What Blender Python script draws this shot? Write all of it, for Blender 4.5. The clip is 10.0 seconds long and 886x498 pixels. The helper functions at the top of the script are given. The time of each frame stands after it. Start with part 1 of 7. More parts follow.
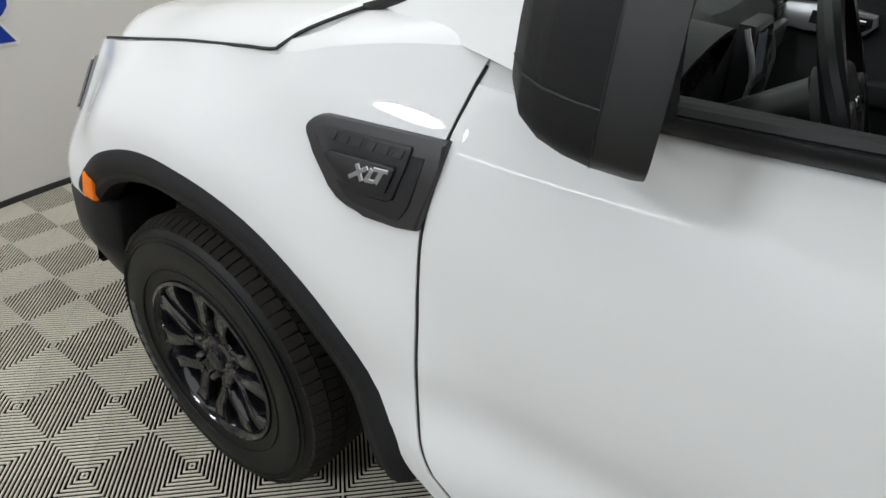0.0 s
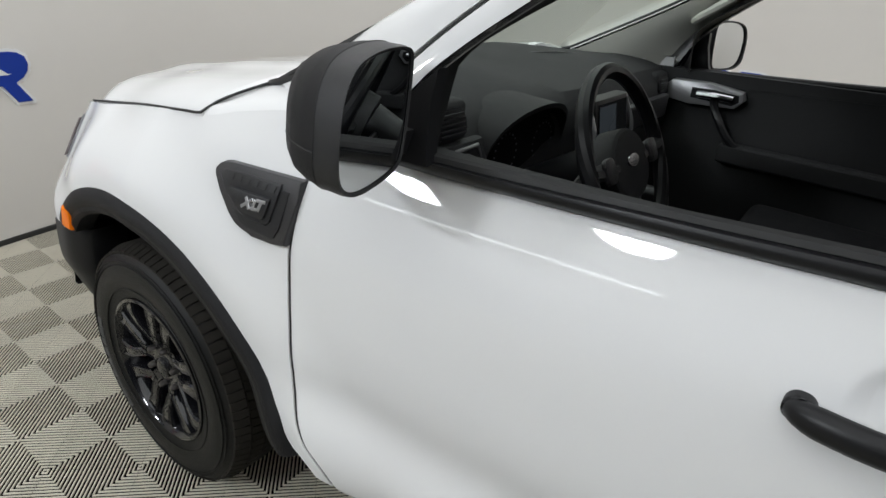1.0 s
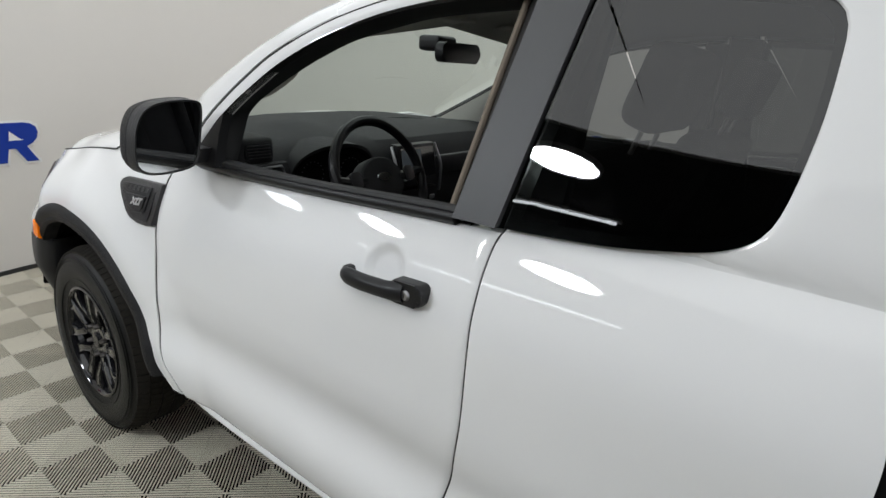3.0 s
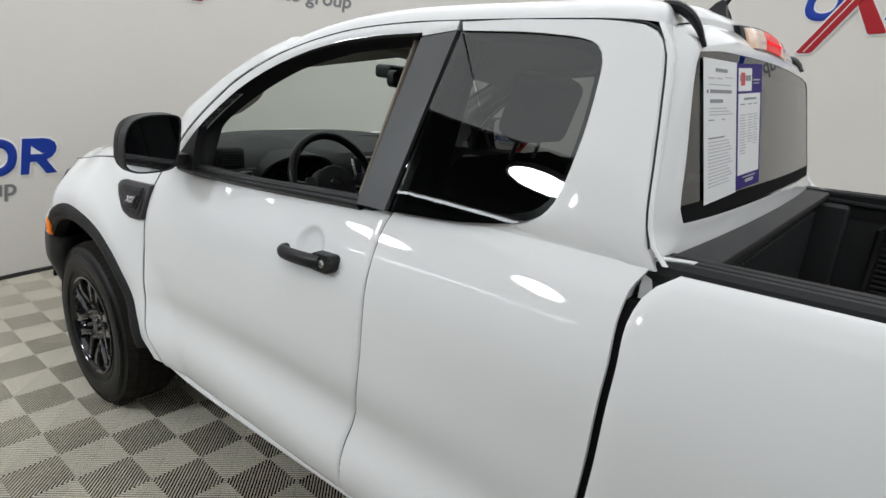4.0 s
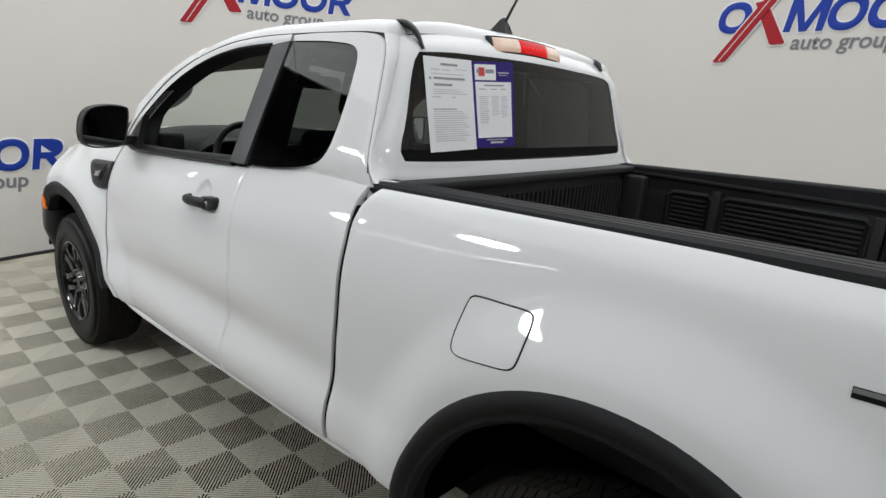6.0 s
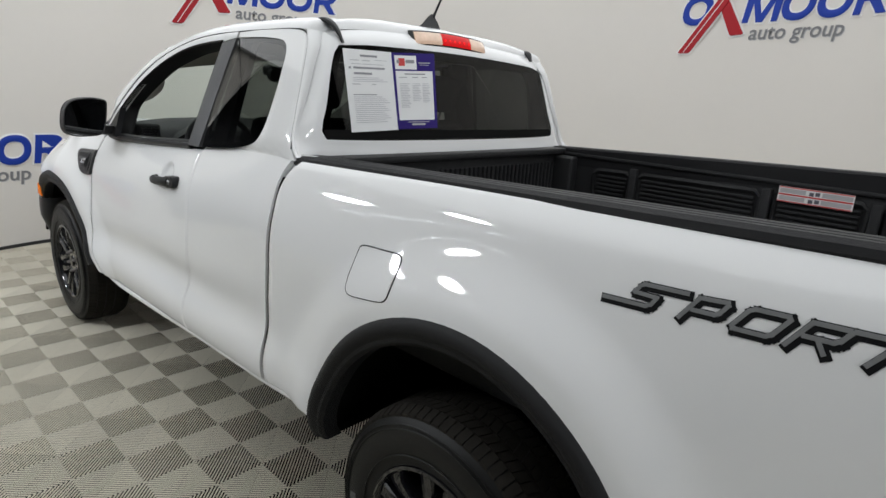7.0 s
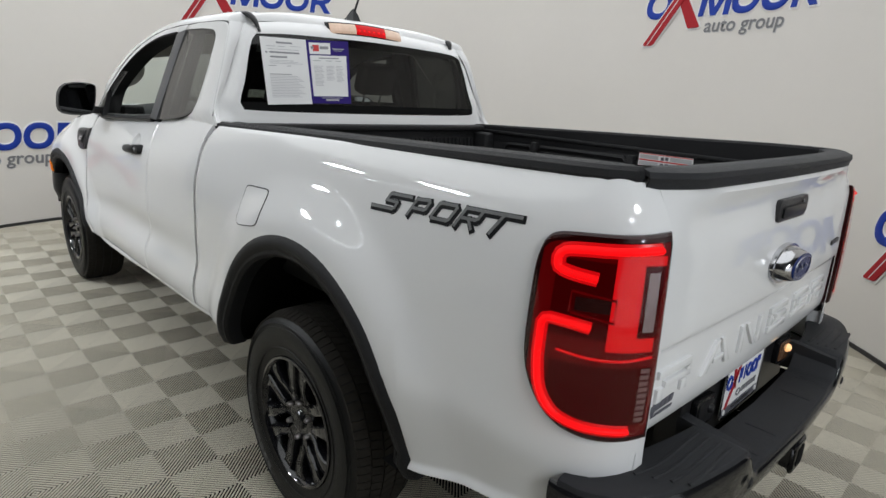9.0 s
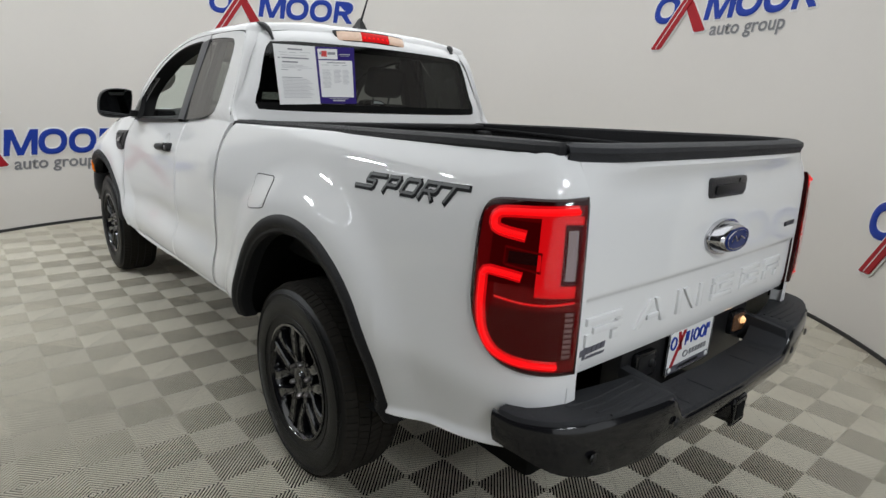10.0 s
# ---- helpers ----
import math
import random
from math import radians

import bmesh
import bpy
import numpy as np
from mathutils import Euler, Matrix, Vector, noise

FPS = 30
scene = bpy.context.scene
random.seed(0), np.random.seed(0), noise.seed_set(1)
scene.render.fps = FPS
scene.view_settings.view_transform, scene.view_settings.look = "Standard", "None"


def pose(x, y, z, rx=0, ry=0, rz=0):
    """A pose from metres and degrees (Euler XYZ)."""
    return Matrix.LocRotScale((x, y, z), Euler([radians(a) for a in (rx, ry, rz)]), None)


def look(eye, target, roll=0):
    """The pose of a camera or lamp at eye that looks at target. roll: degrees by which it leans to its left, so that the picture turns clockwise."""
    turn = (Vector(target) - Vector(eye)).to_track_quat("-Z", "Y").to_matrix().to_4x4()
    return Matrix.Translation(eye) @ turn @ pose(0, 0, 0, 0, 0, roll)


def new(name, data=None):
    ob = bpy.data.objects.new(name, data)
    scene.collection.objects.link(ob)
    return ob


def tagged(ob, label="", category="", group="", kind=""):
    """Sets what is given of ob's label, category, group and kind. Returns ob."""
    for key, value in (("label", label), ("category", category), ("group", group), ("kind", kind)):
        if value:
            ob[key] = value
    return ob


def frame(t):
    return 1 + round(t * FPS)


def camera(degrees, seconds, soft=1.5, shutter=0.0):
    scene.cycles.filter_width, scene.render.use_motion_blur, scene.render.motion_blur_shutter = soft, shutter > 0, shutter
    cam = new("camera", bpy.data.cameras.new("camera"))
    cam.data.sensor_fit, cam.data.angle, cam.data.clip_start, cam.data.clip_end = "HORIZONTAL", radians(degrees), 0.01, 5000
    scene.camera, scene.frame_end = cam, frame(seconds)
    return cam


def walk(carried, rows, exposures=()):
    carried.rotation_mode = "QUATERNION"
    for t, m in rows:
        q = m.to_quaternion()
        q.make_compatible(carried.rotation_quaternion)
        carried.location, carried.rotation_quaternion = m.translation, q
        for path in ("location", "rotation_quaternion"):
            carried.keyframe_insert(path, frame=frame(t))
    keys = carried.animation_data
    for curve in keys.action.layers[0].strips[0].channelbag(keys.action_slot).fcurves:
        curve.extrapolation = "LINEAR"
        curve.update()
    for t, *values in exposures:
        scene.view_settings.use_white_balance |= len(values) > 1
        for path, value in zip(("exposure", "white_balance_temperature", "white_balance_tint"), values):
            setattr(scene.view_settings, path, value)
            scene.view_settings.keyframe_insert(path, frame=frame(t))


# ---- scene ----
cam = camera(75.5, 10.0)
PATH = [
    (0, (1.054, -0.547, 1.446), (0.131, 0.876, 0.387), 4.7),
    (0.5, (1.254, -0.56, 1.501), (0.276, 0.893, 0.536), 5.1),
    (1, (1.438, -0.602, 1.536), (0.414, 0.87, 0.651), 5.1),
    (1.5, (1.653, -0.688, 1.553), (0.611, 0.811, 0.737), 5.0),
    (2, (1.842, -0.718, 1.579), (0.779, 0.794, 0.816), 4.5),
    (2.5, (2.09, -0.711, 1.589), (0.982, 0.799, 0.885), 4.4),
    (3.8, (2.679, -0.846, 1.603), (1.486, 0.655, 1.033), 4.9),
    (4, (2.756, -0.848, 1.609), (1.552, 0.647, 1.047), 5.0),
    (4.5, (2.995, -0.823, 1.601), (1.759, 0.654, 1.061), 5.3),
    (5, (3.21, -0.834, 1.6), (1.949, 0.629, 1.08), 5.2),
    (6.5, (3.853, -0.943, 1.577), (2.571, 0.502, 1.06), 4.2),
    (7, (4.066, -0.913, 1.57), (2.765, 0.511, 1.043), 3.8),
    (7.5, (4.285, -0.939, 1.54), (2.978, 0.477, 1.006), 3.7),
    (8, (4.47, -0.95, 1.538), (3.152, 0.455, 1.0), 3.7),
    (8.5, (4.635, -0.906, 1.53), (3.291, 0.471, 0.988), 3.4),
    (9, (4.806, -0.836, 1.519), (3.421, 0.505, 0.986), 3.6),
    (9.5, (4.973, -0.857, 1.501), (3.543, 0.438, 0.974), 3.4),
    (10, (5.11, -0.879, 1.488), (3.649, 0.388, 0.976), 3.0),
]
walk(cam, [(t, look(eye, target, roll)) for t, eye, target, roll in PATH])

# ---- world and light ----
world = bpy.data.worlds.new("world")
scene.world = world
world.use_nodes = True
world.node_tree.nodes["Background"].inputs[0].default_value = (0.9, 0.95, 1.0, 1)
world.node_tree.nodes["Background"].inputs[1].default_value = 0.1
LAMP_POWER = 27.0
REAR_FILL_POWER = 40.0
SOFT_POWER = 1.10
scene.view_settings.exposure = 0.0

# ---- materials ----
def mat(name, color, rough=0.5, metal=0.0, coat=0.0, crough=0.04, spec=0.5, grain=0.0, scale=60.0, bump=0.0, bscale=None, vary=0.08, emit=None, estr=0.0, piece=0.0, stain=None):
    """Node material: two scales of colour variation, roughness variation and fine relief."""
    m = bpy.data.materials.new(name)
    m.use_nodes = True
    nt = m.node_tree
    b = nt.nodes["Principled BSDF"]
    b.inputs["Metallic"].default_value = metal
    b.inputs["Coat Weight"].default_value = coat
    b.inputs["Coat Roughness"].default_value = crough
    b.inputs["Specular IOR Level"].default_value = spec
    co = nt.nodes.new("ShaderNodeTexCoord")
    n1 = nt.nodes.new("ShaderNodeTexNoise")
    n1.inputs["Scale"].default_value = scale
    n1.inputs["Detail"].default_value = 4
    n2 = nt.nodes.new("ShaderNodeTexNoise")
    n2.inputs["Scale"].default_value = scale / 14
    n2.inputs["Detail"].default_value = 3
    for n in (n1, n2):
        nt.links.new(co.outputs["Object"], n.inputs["Vector"])
    mix = nt.nodes.new("ShaderNodeMath")
    mix.operation = "MULTIPLY_ADD"
    mix.inputs[1].default_value = grain
    nt.links.new(n1.outputs["Fac"], mix.inputs[0])
    mul = nt.nodes.new("ShaderNodeMath")
    mul.operation = "MULTIPLY_ADD"
    mul.inputs[1].default_value = vary * 2
    mul.inputs[2].default_value = 1 - vary - grain / 2
    nt.links.new(n2.outputs["Fac"], mul.inputs[0])
    nt.links.new(mul.outputs[0], mix.inputs[2])
    out = mix.outputs[0]
    if piece:
        oi = nt.nodes.new("ShaderNodeObjectInfo")
        pm = nt.nodes.new("ShaderNodeMath")
        pm.operation = "MULTIPLY_ADD"
        pm.inputs[1].default_value = piece
        pm.inputs[2].default_value = 1 - piece / 2
        nt.links.new(oi.outputs["Random"], pm.inputs[0])
        p2 = nt.nodes.new("ShaderNodeMath")
        p2.operation = "MULTIPLY"
        nt.links.new(out, p2.inputs[0])
        nt.links.new(pm.outputs[0], p2.inputs[1])
        out = p2.outputs[0]
    sc = nt.nodes.new("ShaderNodeVectorMath")
    sc.operation = "SCALE"
    sc.inputs[0].default_value = color[:3]
    nt.links.new(out, sc.inputs["Scale"])
    nt.links.new(sc.outputs[0], b.inputs["Base Color"])
    rr = nt.nodes.new("ShaderNodeMapRange")
    rr.inputs["To Min"].default_value = max(0.0, rough * 0.85)
    rr.inputs["To Max"].default_value = min(1.0, rough * 1.15)
    nt.links.new(n2.outputs["Fac"], rr.inputs["Value"])
    nt.links.new(rr.outputs[0], b.inputs["Roughness"])
    if bump:
        n3 = nt.nodes.new("ShaderNodeTexNoise")
        n3.inputs["Scale"].default_value = bscale or scale * 3
        n3.inputs["Detail"].default_value = 3
        nt.links.new(co.outputs["Object"], n3.inputs["Vector"])
        bp = nt.nodes.new("ShaderNodeBump")
        bp.inputs["Strength"].default_value = bump
        bp.inputs["Distance"].default_value = 0.002
        nt.links.new(n3.outputs["Fac"], bp.inputs["Height"])
        nt.links.new(bp.outputs[0], b.inputs["Normal"])
    if emit:
        b.inputs["Emission Color"].default_value = (*emit, 1)
        b.inputs["Emission Strength"].default_value = estr
    return m


def glass(name, tint, base=0.045, gloss=1.0):
    m = bpy.data.materials.new(name)
    m.use_nodes = True
    nt = m.node_tree
    nt.nodes.remove(nt.nodes["Principled BSDF"])
    tr = nt.nodes.new("ShaderNodeBsdfTransparent")
    tr.inputs[0].default_value = (*tint, 1)
    gl = nt.nodes.new("ShaderNodeBsdfGlossy")
    gl.inputs["Roughness"].default_value = 0.01
    gl.inputs["Color"].default_value = (gloss, gloss, gloss, 1)
    lw = nt.nodes.new("ShaderNodeLayerWeight")
    lw.inputs[0].default_value = 0.5
    pw = nt.nodes.new("ShaderNodeMath")
    pw.operation = "POWER"
    pw.inputs[1].default_value = 4.5
    nt.links.new(lw.outputs["Facing"], pw.inputs[0])
    fr = nt.nodes.new("ShaderNodeMath")
    fr.operation = "MULTIPLY_ADD"
    fr.inputs[1].default_value = 0.94
    fr.inputs[2].default_value = base
    nt.links.new(pw.outputs[0], fr.inputs[0])
    mx = nt.nodes.new("ShaderNodeMixShader")
    nt.links.new(fr.outputs[0], mx.inputs[0])
    nt.links.new(tr.outputs[0], mx.inputs[1])
    nt.links.new(gl.outputs[0], mx.inputs[2])
    nt.links.new(mx.outputs[0], nt.nodes["Material Output"].inputs[0])
    return m


WHITE = mat("white_paint", (0.80, 0.80, 0.80), 0.6, spec=0.0, coat=1.0, crough=0.025, vary=0.012, scale=9)
WALLM = mat("wall_fabric", (0.735, 0.705, 0.665), 0.75, vary=0.035, scale=14, grain=0.02, bump=0.15, bscale=260, spec=0.25)
CEIL = mat("ceiling_paint", (0.80, 0.77, 0.74), 0.9, vary=0.02, scale=8, bump=0.1)
SHOPM = mat("dark_shop_wall", (0.035, 0.035, 0.038), 0.8, vary=0.1, scale=6, bump=0.1)
BASEB = mat("dark_baseboard", (0.03, 0.03, 0.03), 0.5, vary=0.1)
TILEM = mat("floor_rib_plastic", (0.61, 0.57, 0.47), 0.6, spec=0.15, vary=0.11, grain=0.16, scale=45, piece=0.12, bump=0.1, bscale=500)
# Same plastic as the ribs, with the grooves' shade put into its colour.
TILEB = mat("floor_recess_shade", (0.008, 0.0075, 0.007), 0.9, spec=0.05, vary=0.2, grain=0.1, scale=30)
PLAST = mat("black_textured_plastic", (0.011, 0.011, 0.012), 0.5, spec=0.22, vary=0.12, grain=0.15, scale=80, bump=0.5, bscale=1500)
PLASTG = mat("dark_grey_step_plastic", (0.024, 0.025, 0.028), 0.55, spec=0.25, vary=0.15, grain=0.2, scale=60, bump=0.5, bscale=1300)
SATIN = mat("satin_black_trim", (0.010, 0.010, 0.011), 0.38, spec=0.3, vary=0.1, scale=40)
BEZEL = mat("mirror_bezel_plastic", (0.016, 0.016, 0.017), 0.42, spec=0.4, vary=0.1, scale=60, bump=0.3, bscale=1500)
PILLAR = mat("satin_pillar_film", (0.055, 0.056, 0.059), 0.42, vary=0.06, scale=70, bump=0.12, bscale=1800)
GLOSSB = mat("gloss_black", (0.008, 0.008, 0.009), 0.14, spec=0.35, coat=0.1, vary=0.1)
DARK = mat("wheel_well_black", (0.006, 0.006, 0.006), 0.9, spec=0.1, vary=0.2, bump=0.3)
RUBBER = mat("tyre_rubber", (0.008, 0.008, 0.0078), 0.45, spec=0.30, vary=0.2, grain=0.25, scale=50, bump=0.3, bscale=600)
TREAD = mat("dusty_tread_rubber", (0.028, 0.0255, 0.022), 0.9, spec=0.1, vary=0.35, grain=0.4, scale=40, bump=0.4, bscale=500)
LETTER = mat("scuffed_sidewall_lettering", (0.10, 0.10, 0.096), 0.8, spec=0.15, vary=0.5, grain=0.5, scale=60)
SEAL = mat("rubber_seal", (0.012, 0.012, 0.012), 0.6, vary=0.1)
RIM = mat("dark_metallic_alloy", (0.0065, 0.0065, 0.008), 0.24, spec=0.15, coat=1.0, crough=0.04, vary=0.08, grain=0.05, scale=120)
CHROME = mat("chrome", (0.52, 0.52, 0.54), 0.14, metal=1.0, vary=0.04)
DULLNUT = mat("dark_steel_nut", (0.16, 0.15, 0.145), 0.32, metal=1.0, vary=0.15, scale=60)
STEEL = mat("dull_steel", (0.35, 0.35, 0.36), 0.35, metal=1.0, vary=0.1)
LINER = mat("bed_liner_plastic", (0.015, 0.015, 0.016), 0.5, spec=0.35, vary=0.15, grain=0.3, scale=90, bump=0.8, bscale=900)
BADGE = mat("badge_grey_plastic", (0.030, 0.029, 0.031), 0.38, vary=0.08, bump=0.2, bscale=1500)
BADGEB = mat("badge_black_insert", (0.011, 0.011, 0.0125), 0.40, vary=0.1, bump=0.2, bscale=1500)
SILVER = mat("silver_badge", (0.62, 0.62, 0.63), 0.28, metal=0.8, vary=0.05)
DECAL = mat("charcoal_decal", (0.19, 0.193, 0.195), 0.4, spec=0.25, vary=0.2, grain=0.25, scale=160)
DECALB = mat("black_decal", (0.006, 0.006, 0.007), 0.5, spec=0.2, vary=0.1)
INNER = mat("interior_charcoal", (0.030, 0.030, 0.031), 0.66, spec=0.2, vary=0.15, grain=0.15, scale=70, bump=0.4, bscale=1000)
CLOTH = mat("seat_cloth_charcoal", (0.010, 0.010, 0.011), 0.9, spec=0.2, vary=0.15, grain=0.25, scale=160, bump=0.5, bscale=700)
TRIMG = mat("interior_trim_grey", (0.60, 0.60, 0.54), 0.75, vary=0.06, scale=50, bump=0.2, bscale=800)
INSILV = mat("interior_silver", (0.42, 0.42, 0.43), 0.33, metal=0.7, vary=0.05)
LEDR = mat("red_led_tube", (0.05, 0.001, 0.002), 0.4, spec=0.08, emit=(1.0, 0.004, 0.006), estr=1.0, vary=0.12, scale=30)
REDLENS = mat("red_lens", (0.035, 0.0008, 0.0015), 0.10, spec=0.15, emit=(1.0, 0.0, 0.003), estr=0.055, vary=0.15, scale=50)
REDMID = mat("red_lit_reflector", (0.08, 0.001, 0.002), 0.25, spec=0.2, emit=(1.0, 0.003, 0.006), estr=0.55, vary=0.25, scale=40)
REDDARK = mat("dark_red_lens", (0.012, 0.0003, 0.0006), 0.08, spec=0.06, emit=(1.0, 0.0, 0.003), estr=0.026, vary=0.3, scale=30)
REDRIM = mat("lamp_rim", (0.020, 0.001, 0.001), 0.18, spec=0.4, vary=0.2, scale=30)
CLEARL = mat("clear_lamp_lens", (0.22, 0.18, 0.18), 0.15, coat=1.0, vary=0.12, scale=200, bump=0.4, bscale=500)
FLUTE = mat("fluted_lens", (0.16, 0.09, 0.09), 0.2, coat=0.6, vary=0.2, scale=200)
WARMLAMP = mat("warm_lit_lamp", (0.45, 0.33, 0.25), 0.2, coat=1.0, emit=(1.0, 0.62, 0.42), estr=0.22, vary=0.6, grain=0.4, scale=90)
BULB = mat("warm_bulb", (1.0, 0.7, 0.4), 0.3, emit=(1.0, 0.50, 0.18), estr=0.9)
AMBERD = mat("smoked_lamp_lens", (0.075, 0.045, 0.028), 0.15, coat=0.6, emit=(1.0, 0.42, 0.15), estr=0.03, vary=0.5, scale=60)
AMBER = mat("amber_lens", (0.85, 0.20, 0.006), 0.2, spec=0.2, coat=0.3, emit=(1.0, 0.2, 0.0), estr=0.18, vary=0.12, scale=120)
BLUEP = mat("blue_print", (0.012, 0.045, 0.34), 0.45, spec=0.25, vary=0.2, scale=4)
REDP = mat("red_print", (0.38, 0.012, 0.02), 0.45, spec=0.25, vary=0.2, scale=4)
HALO = mat("white_print", (0.80, 0.80, 0.79), 0.6, vary=0.02)
GREYP = mat("grey_print", (0.20, 0.20, 0.21), 0.5, vary=0.1, scale=6)
SHADEP = mat("pale_grey_print", (0.45, 0.45, 0.46), 0.6, vary=0.05)
PAPER = mat("white_paper", (0.80, 0.80, 0.80), 0.5, vary=0.015, scale=20)
PURPLE = mat("violet_print", (0.028, 0.014, 0.16), 0.6, spec=0.15, vary=0.08, scale=30)
INK = mat("grey_ink", (0.50, 0.50, 0.52), 0.6, vary=0.15, scale=300)
PRINTD = mat("bold_grey_ink", (0.27, 0.27, 0.29), 0.6, vary=0.15, scale=300)
INKD = mat("dark_ink", (0.10, 0.10, 0.12), 0.6, vary=0.15, scale=300)
REDINK = mat("red_ink", (0.6, 0.04, 0.04), 0.5, vary=0.1)
OVALB = mat("blue_enamel", (0.012, 0.026, 0.13), 0.25, spec=0.3, coat=0.1, vary=0.1)
LAMPD = [mat("lamp_diffuser", (0.9, 0.9, 0.9), 0.5, emit=(0.93, 0.98, 1.03), estr=LAMP_POWER * k) for k in (0.30, 1.7, 3.0)]
SOFTD = mat("overhead_glow_white", (0.85, 0.85, 0.85), 0.8, vary=0.02, scale=3, emit=(0.955, 0.99, 1.02), estr=SOFT_POWER)
LAMPB = mat("lamp_housing", (0.5, 0.5, 0.5), 0.4, metal=0.3, vary=0.05)
MIRROR = mat("mirror_glass", (0.85, 0.87, 0.88), 0.01, metal=1.0, vary=0.0)
SCREEN = mat("dark_screen", (0.01, 0.01, 0.012), 0.08, coat=1.0)
SCREENP = mat("screen_picture", (0.06, 0.07, 0.08), 0.15, emit=(0.30, 0.36, 0.42), estr=0.05, vary=0.4, scale=25)
TINT = glass("privacy_glass", (0.17, 0.18, 0.172), 0.06)
REARG = glass("rear_glass", (0.11, 0.118, 0.11), 0.035, 0.9)
COVERG = glass("lamp_cover", (0.96, 0.88, 0.88), 0.02)
# Tan colour stands for light falling on the black window seal.
LITSEAL = mat("lit_channel_seal", (0.20, 0.165, 0.13), 0.9, vary=0.2, grain=0.2, scale=90)
CLEARG = glass("windscreen_glass", (0.84, 0.92, 0.87))

# ---- mesh helpers ----
YC = 0.93


def lerp(a, b, t):
    return a + (b - a) * t


def spl(pts):
    """A smooth curve through (x, value) pairs, level or straight past its ends."""
    xs = [p[0] for p in pts]
    vs = [p[1] for p in pts]
    n = len(xs)
    dl = [(vs[i + 1] - vs[i]) / (xs[i + 1] - xs[i]) for i in range(n - 1)]
    ms = [dl[0]] + [0.0 if dl[i - 1] * dl[i] <= 0 else 2 * dl[i - 1] * dl[i] / (dl[i - 1] + dl[i]) for i in range(1, n - 1)] + [dl[-1]]

    def f(x):
        if x <= xs[0]:
            return vs[0]
        if x >= xs[-1]:
            return vs[-1]
        i = 0
        while x > xs[i + 1]:
            i += 1
        h = xs[i + 1] - xs[i]
        t = (x - xs[i]) / h
        return (vs[i] * (2 * t**3 - 3 * t**2 + 1) + h * ms[i] * (t**3 - 2 * t**2 + t)
                + vs[i + 1] * (3 * t**2 - 2 * t**3) + h * ms[i + 1] * (t**3 - t**2))
    return f


def path3(pts, n):
    """n + 1 points spread evenly along a smooth curve through pts."""
    pts = [Vector(p) for p in pts]
    d = [0.0]
    for a, b in zip(pts, pts[1:]):
        d.append(d[-1] + (b - a).length)
    k = len(pts[0])
    fs = [spl([(s, p[i]) for s, p in zip(d, pts)]) for i in range(k)]
    return [Vector([f(d[-1] * j / n) for f in fs]) for j in range(n + 1)]


def steps(n, edge=0.0):
    """n + 1 parameters from 0 to 1, with two more close to the ends."""
    us = [i / n for i in range(n + 1)]
    return [0.0, edge, *us[1:-1], 1 - edge, 1.0] if edge else us


def sheet(us, vs, P, depth=0.0, d=(0, 1, 0), soft=0.0, bm=None, back=False):
    """A panel P(u, v), its edges rounded by soft and turned in by depth along d."""
    bm = bm or bmesh.new()
    d = Vector(d)
    g = []
    nu, nv = len(us) - 1, len(vs) - 1
    for i, u in enumerate(us):
        col = []
        for j, v in enumerate(vs):
            p = Vector(P(u, v))
            if soft and (i in (0, nu) or j in (0, nv)):
                p += d * soft
            col.append(bm.verts.new(p))
        g.append(col)
    for i in range(nu):
        for j in range(nv):
            bm.faces.new((g[i][j], g[i + 1][j], g[i + 1][j + 1], g[i][j + 1]))
    if depth:
        rim = [g[i][0] for i in range(nu + 1)] + [g[nu][j] for j in range(1, nv + 1)] + [g[i][nv] for i in range(nu - 1, -1, -1)] + [g[0][j] for j in range(nv - 1, 0, -1)]
        low = [bm.verts.new(v.co + d * depth) for v in rim]
        for a in range(len(rim)):
            b = (a + 1) % len(rim)
            bm.faces.new((rim[a], low[a], low[b], rim[b]))
        if back:
            gb = [[bm.verts.new(v.co + d * depth * 0.98) for v in col] for col in g]
            for i in range(nu):
                for j in range(nv):
                    bm.faces.new((gb[i][j], gb[i][j + 1], gb[i + 1][j + 1], gb[i + 1][j]))
    return bm


def band(A, B, n=1, P=None, depth=0.0, d=(0, 1, 0), soft=0.0):
    """A strip between two curves of equally many points; P bends a point."""
    m = len(A) - 1
    def Q(u, v):
        p = A[round(u * m)].lerp(B[round(u * m)], v)
        return P(p) if P else p
    return sheet([i / m for i in range(m + 1)], steps(n), Q, depth, d, soft)


def box(x0, x1, y0, y1, z0, z1, bevel=0.0, seg=2, bm=None):
    bm = bm or bmesh.new()
    vs = bmesh.ops.create_cube(bm, size=1.0)["verts"]
    for v in vs:
        v.co = Vector((lerp(x0, x1, v.co.x + 0.5), lerp(y0, y1, v.co.y + 0.5), lerp(z0, z1, v.co.z + 0.5)))
    if bevel:
        es = list({e for v in vs for e in v.link_edges})
        bmesh.ops.bevel(bm, geom=es, offset=bevel, segments=seg, affect="EDGES", profile=0.6)
    return bm


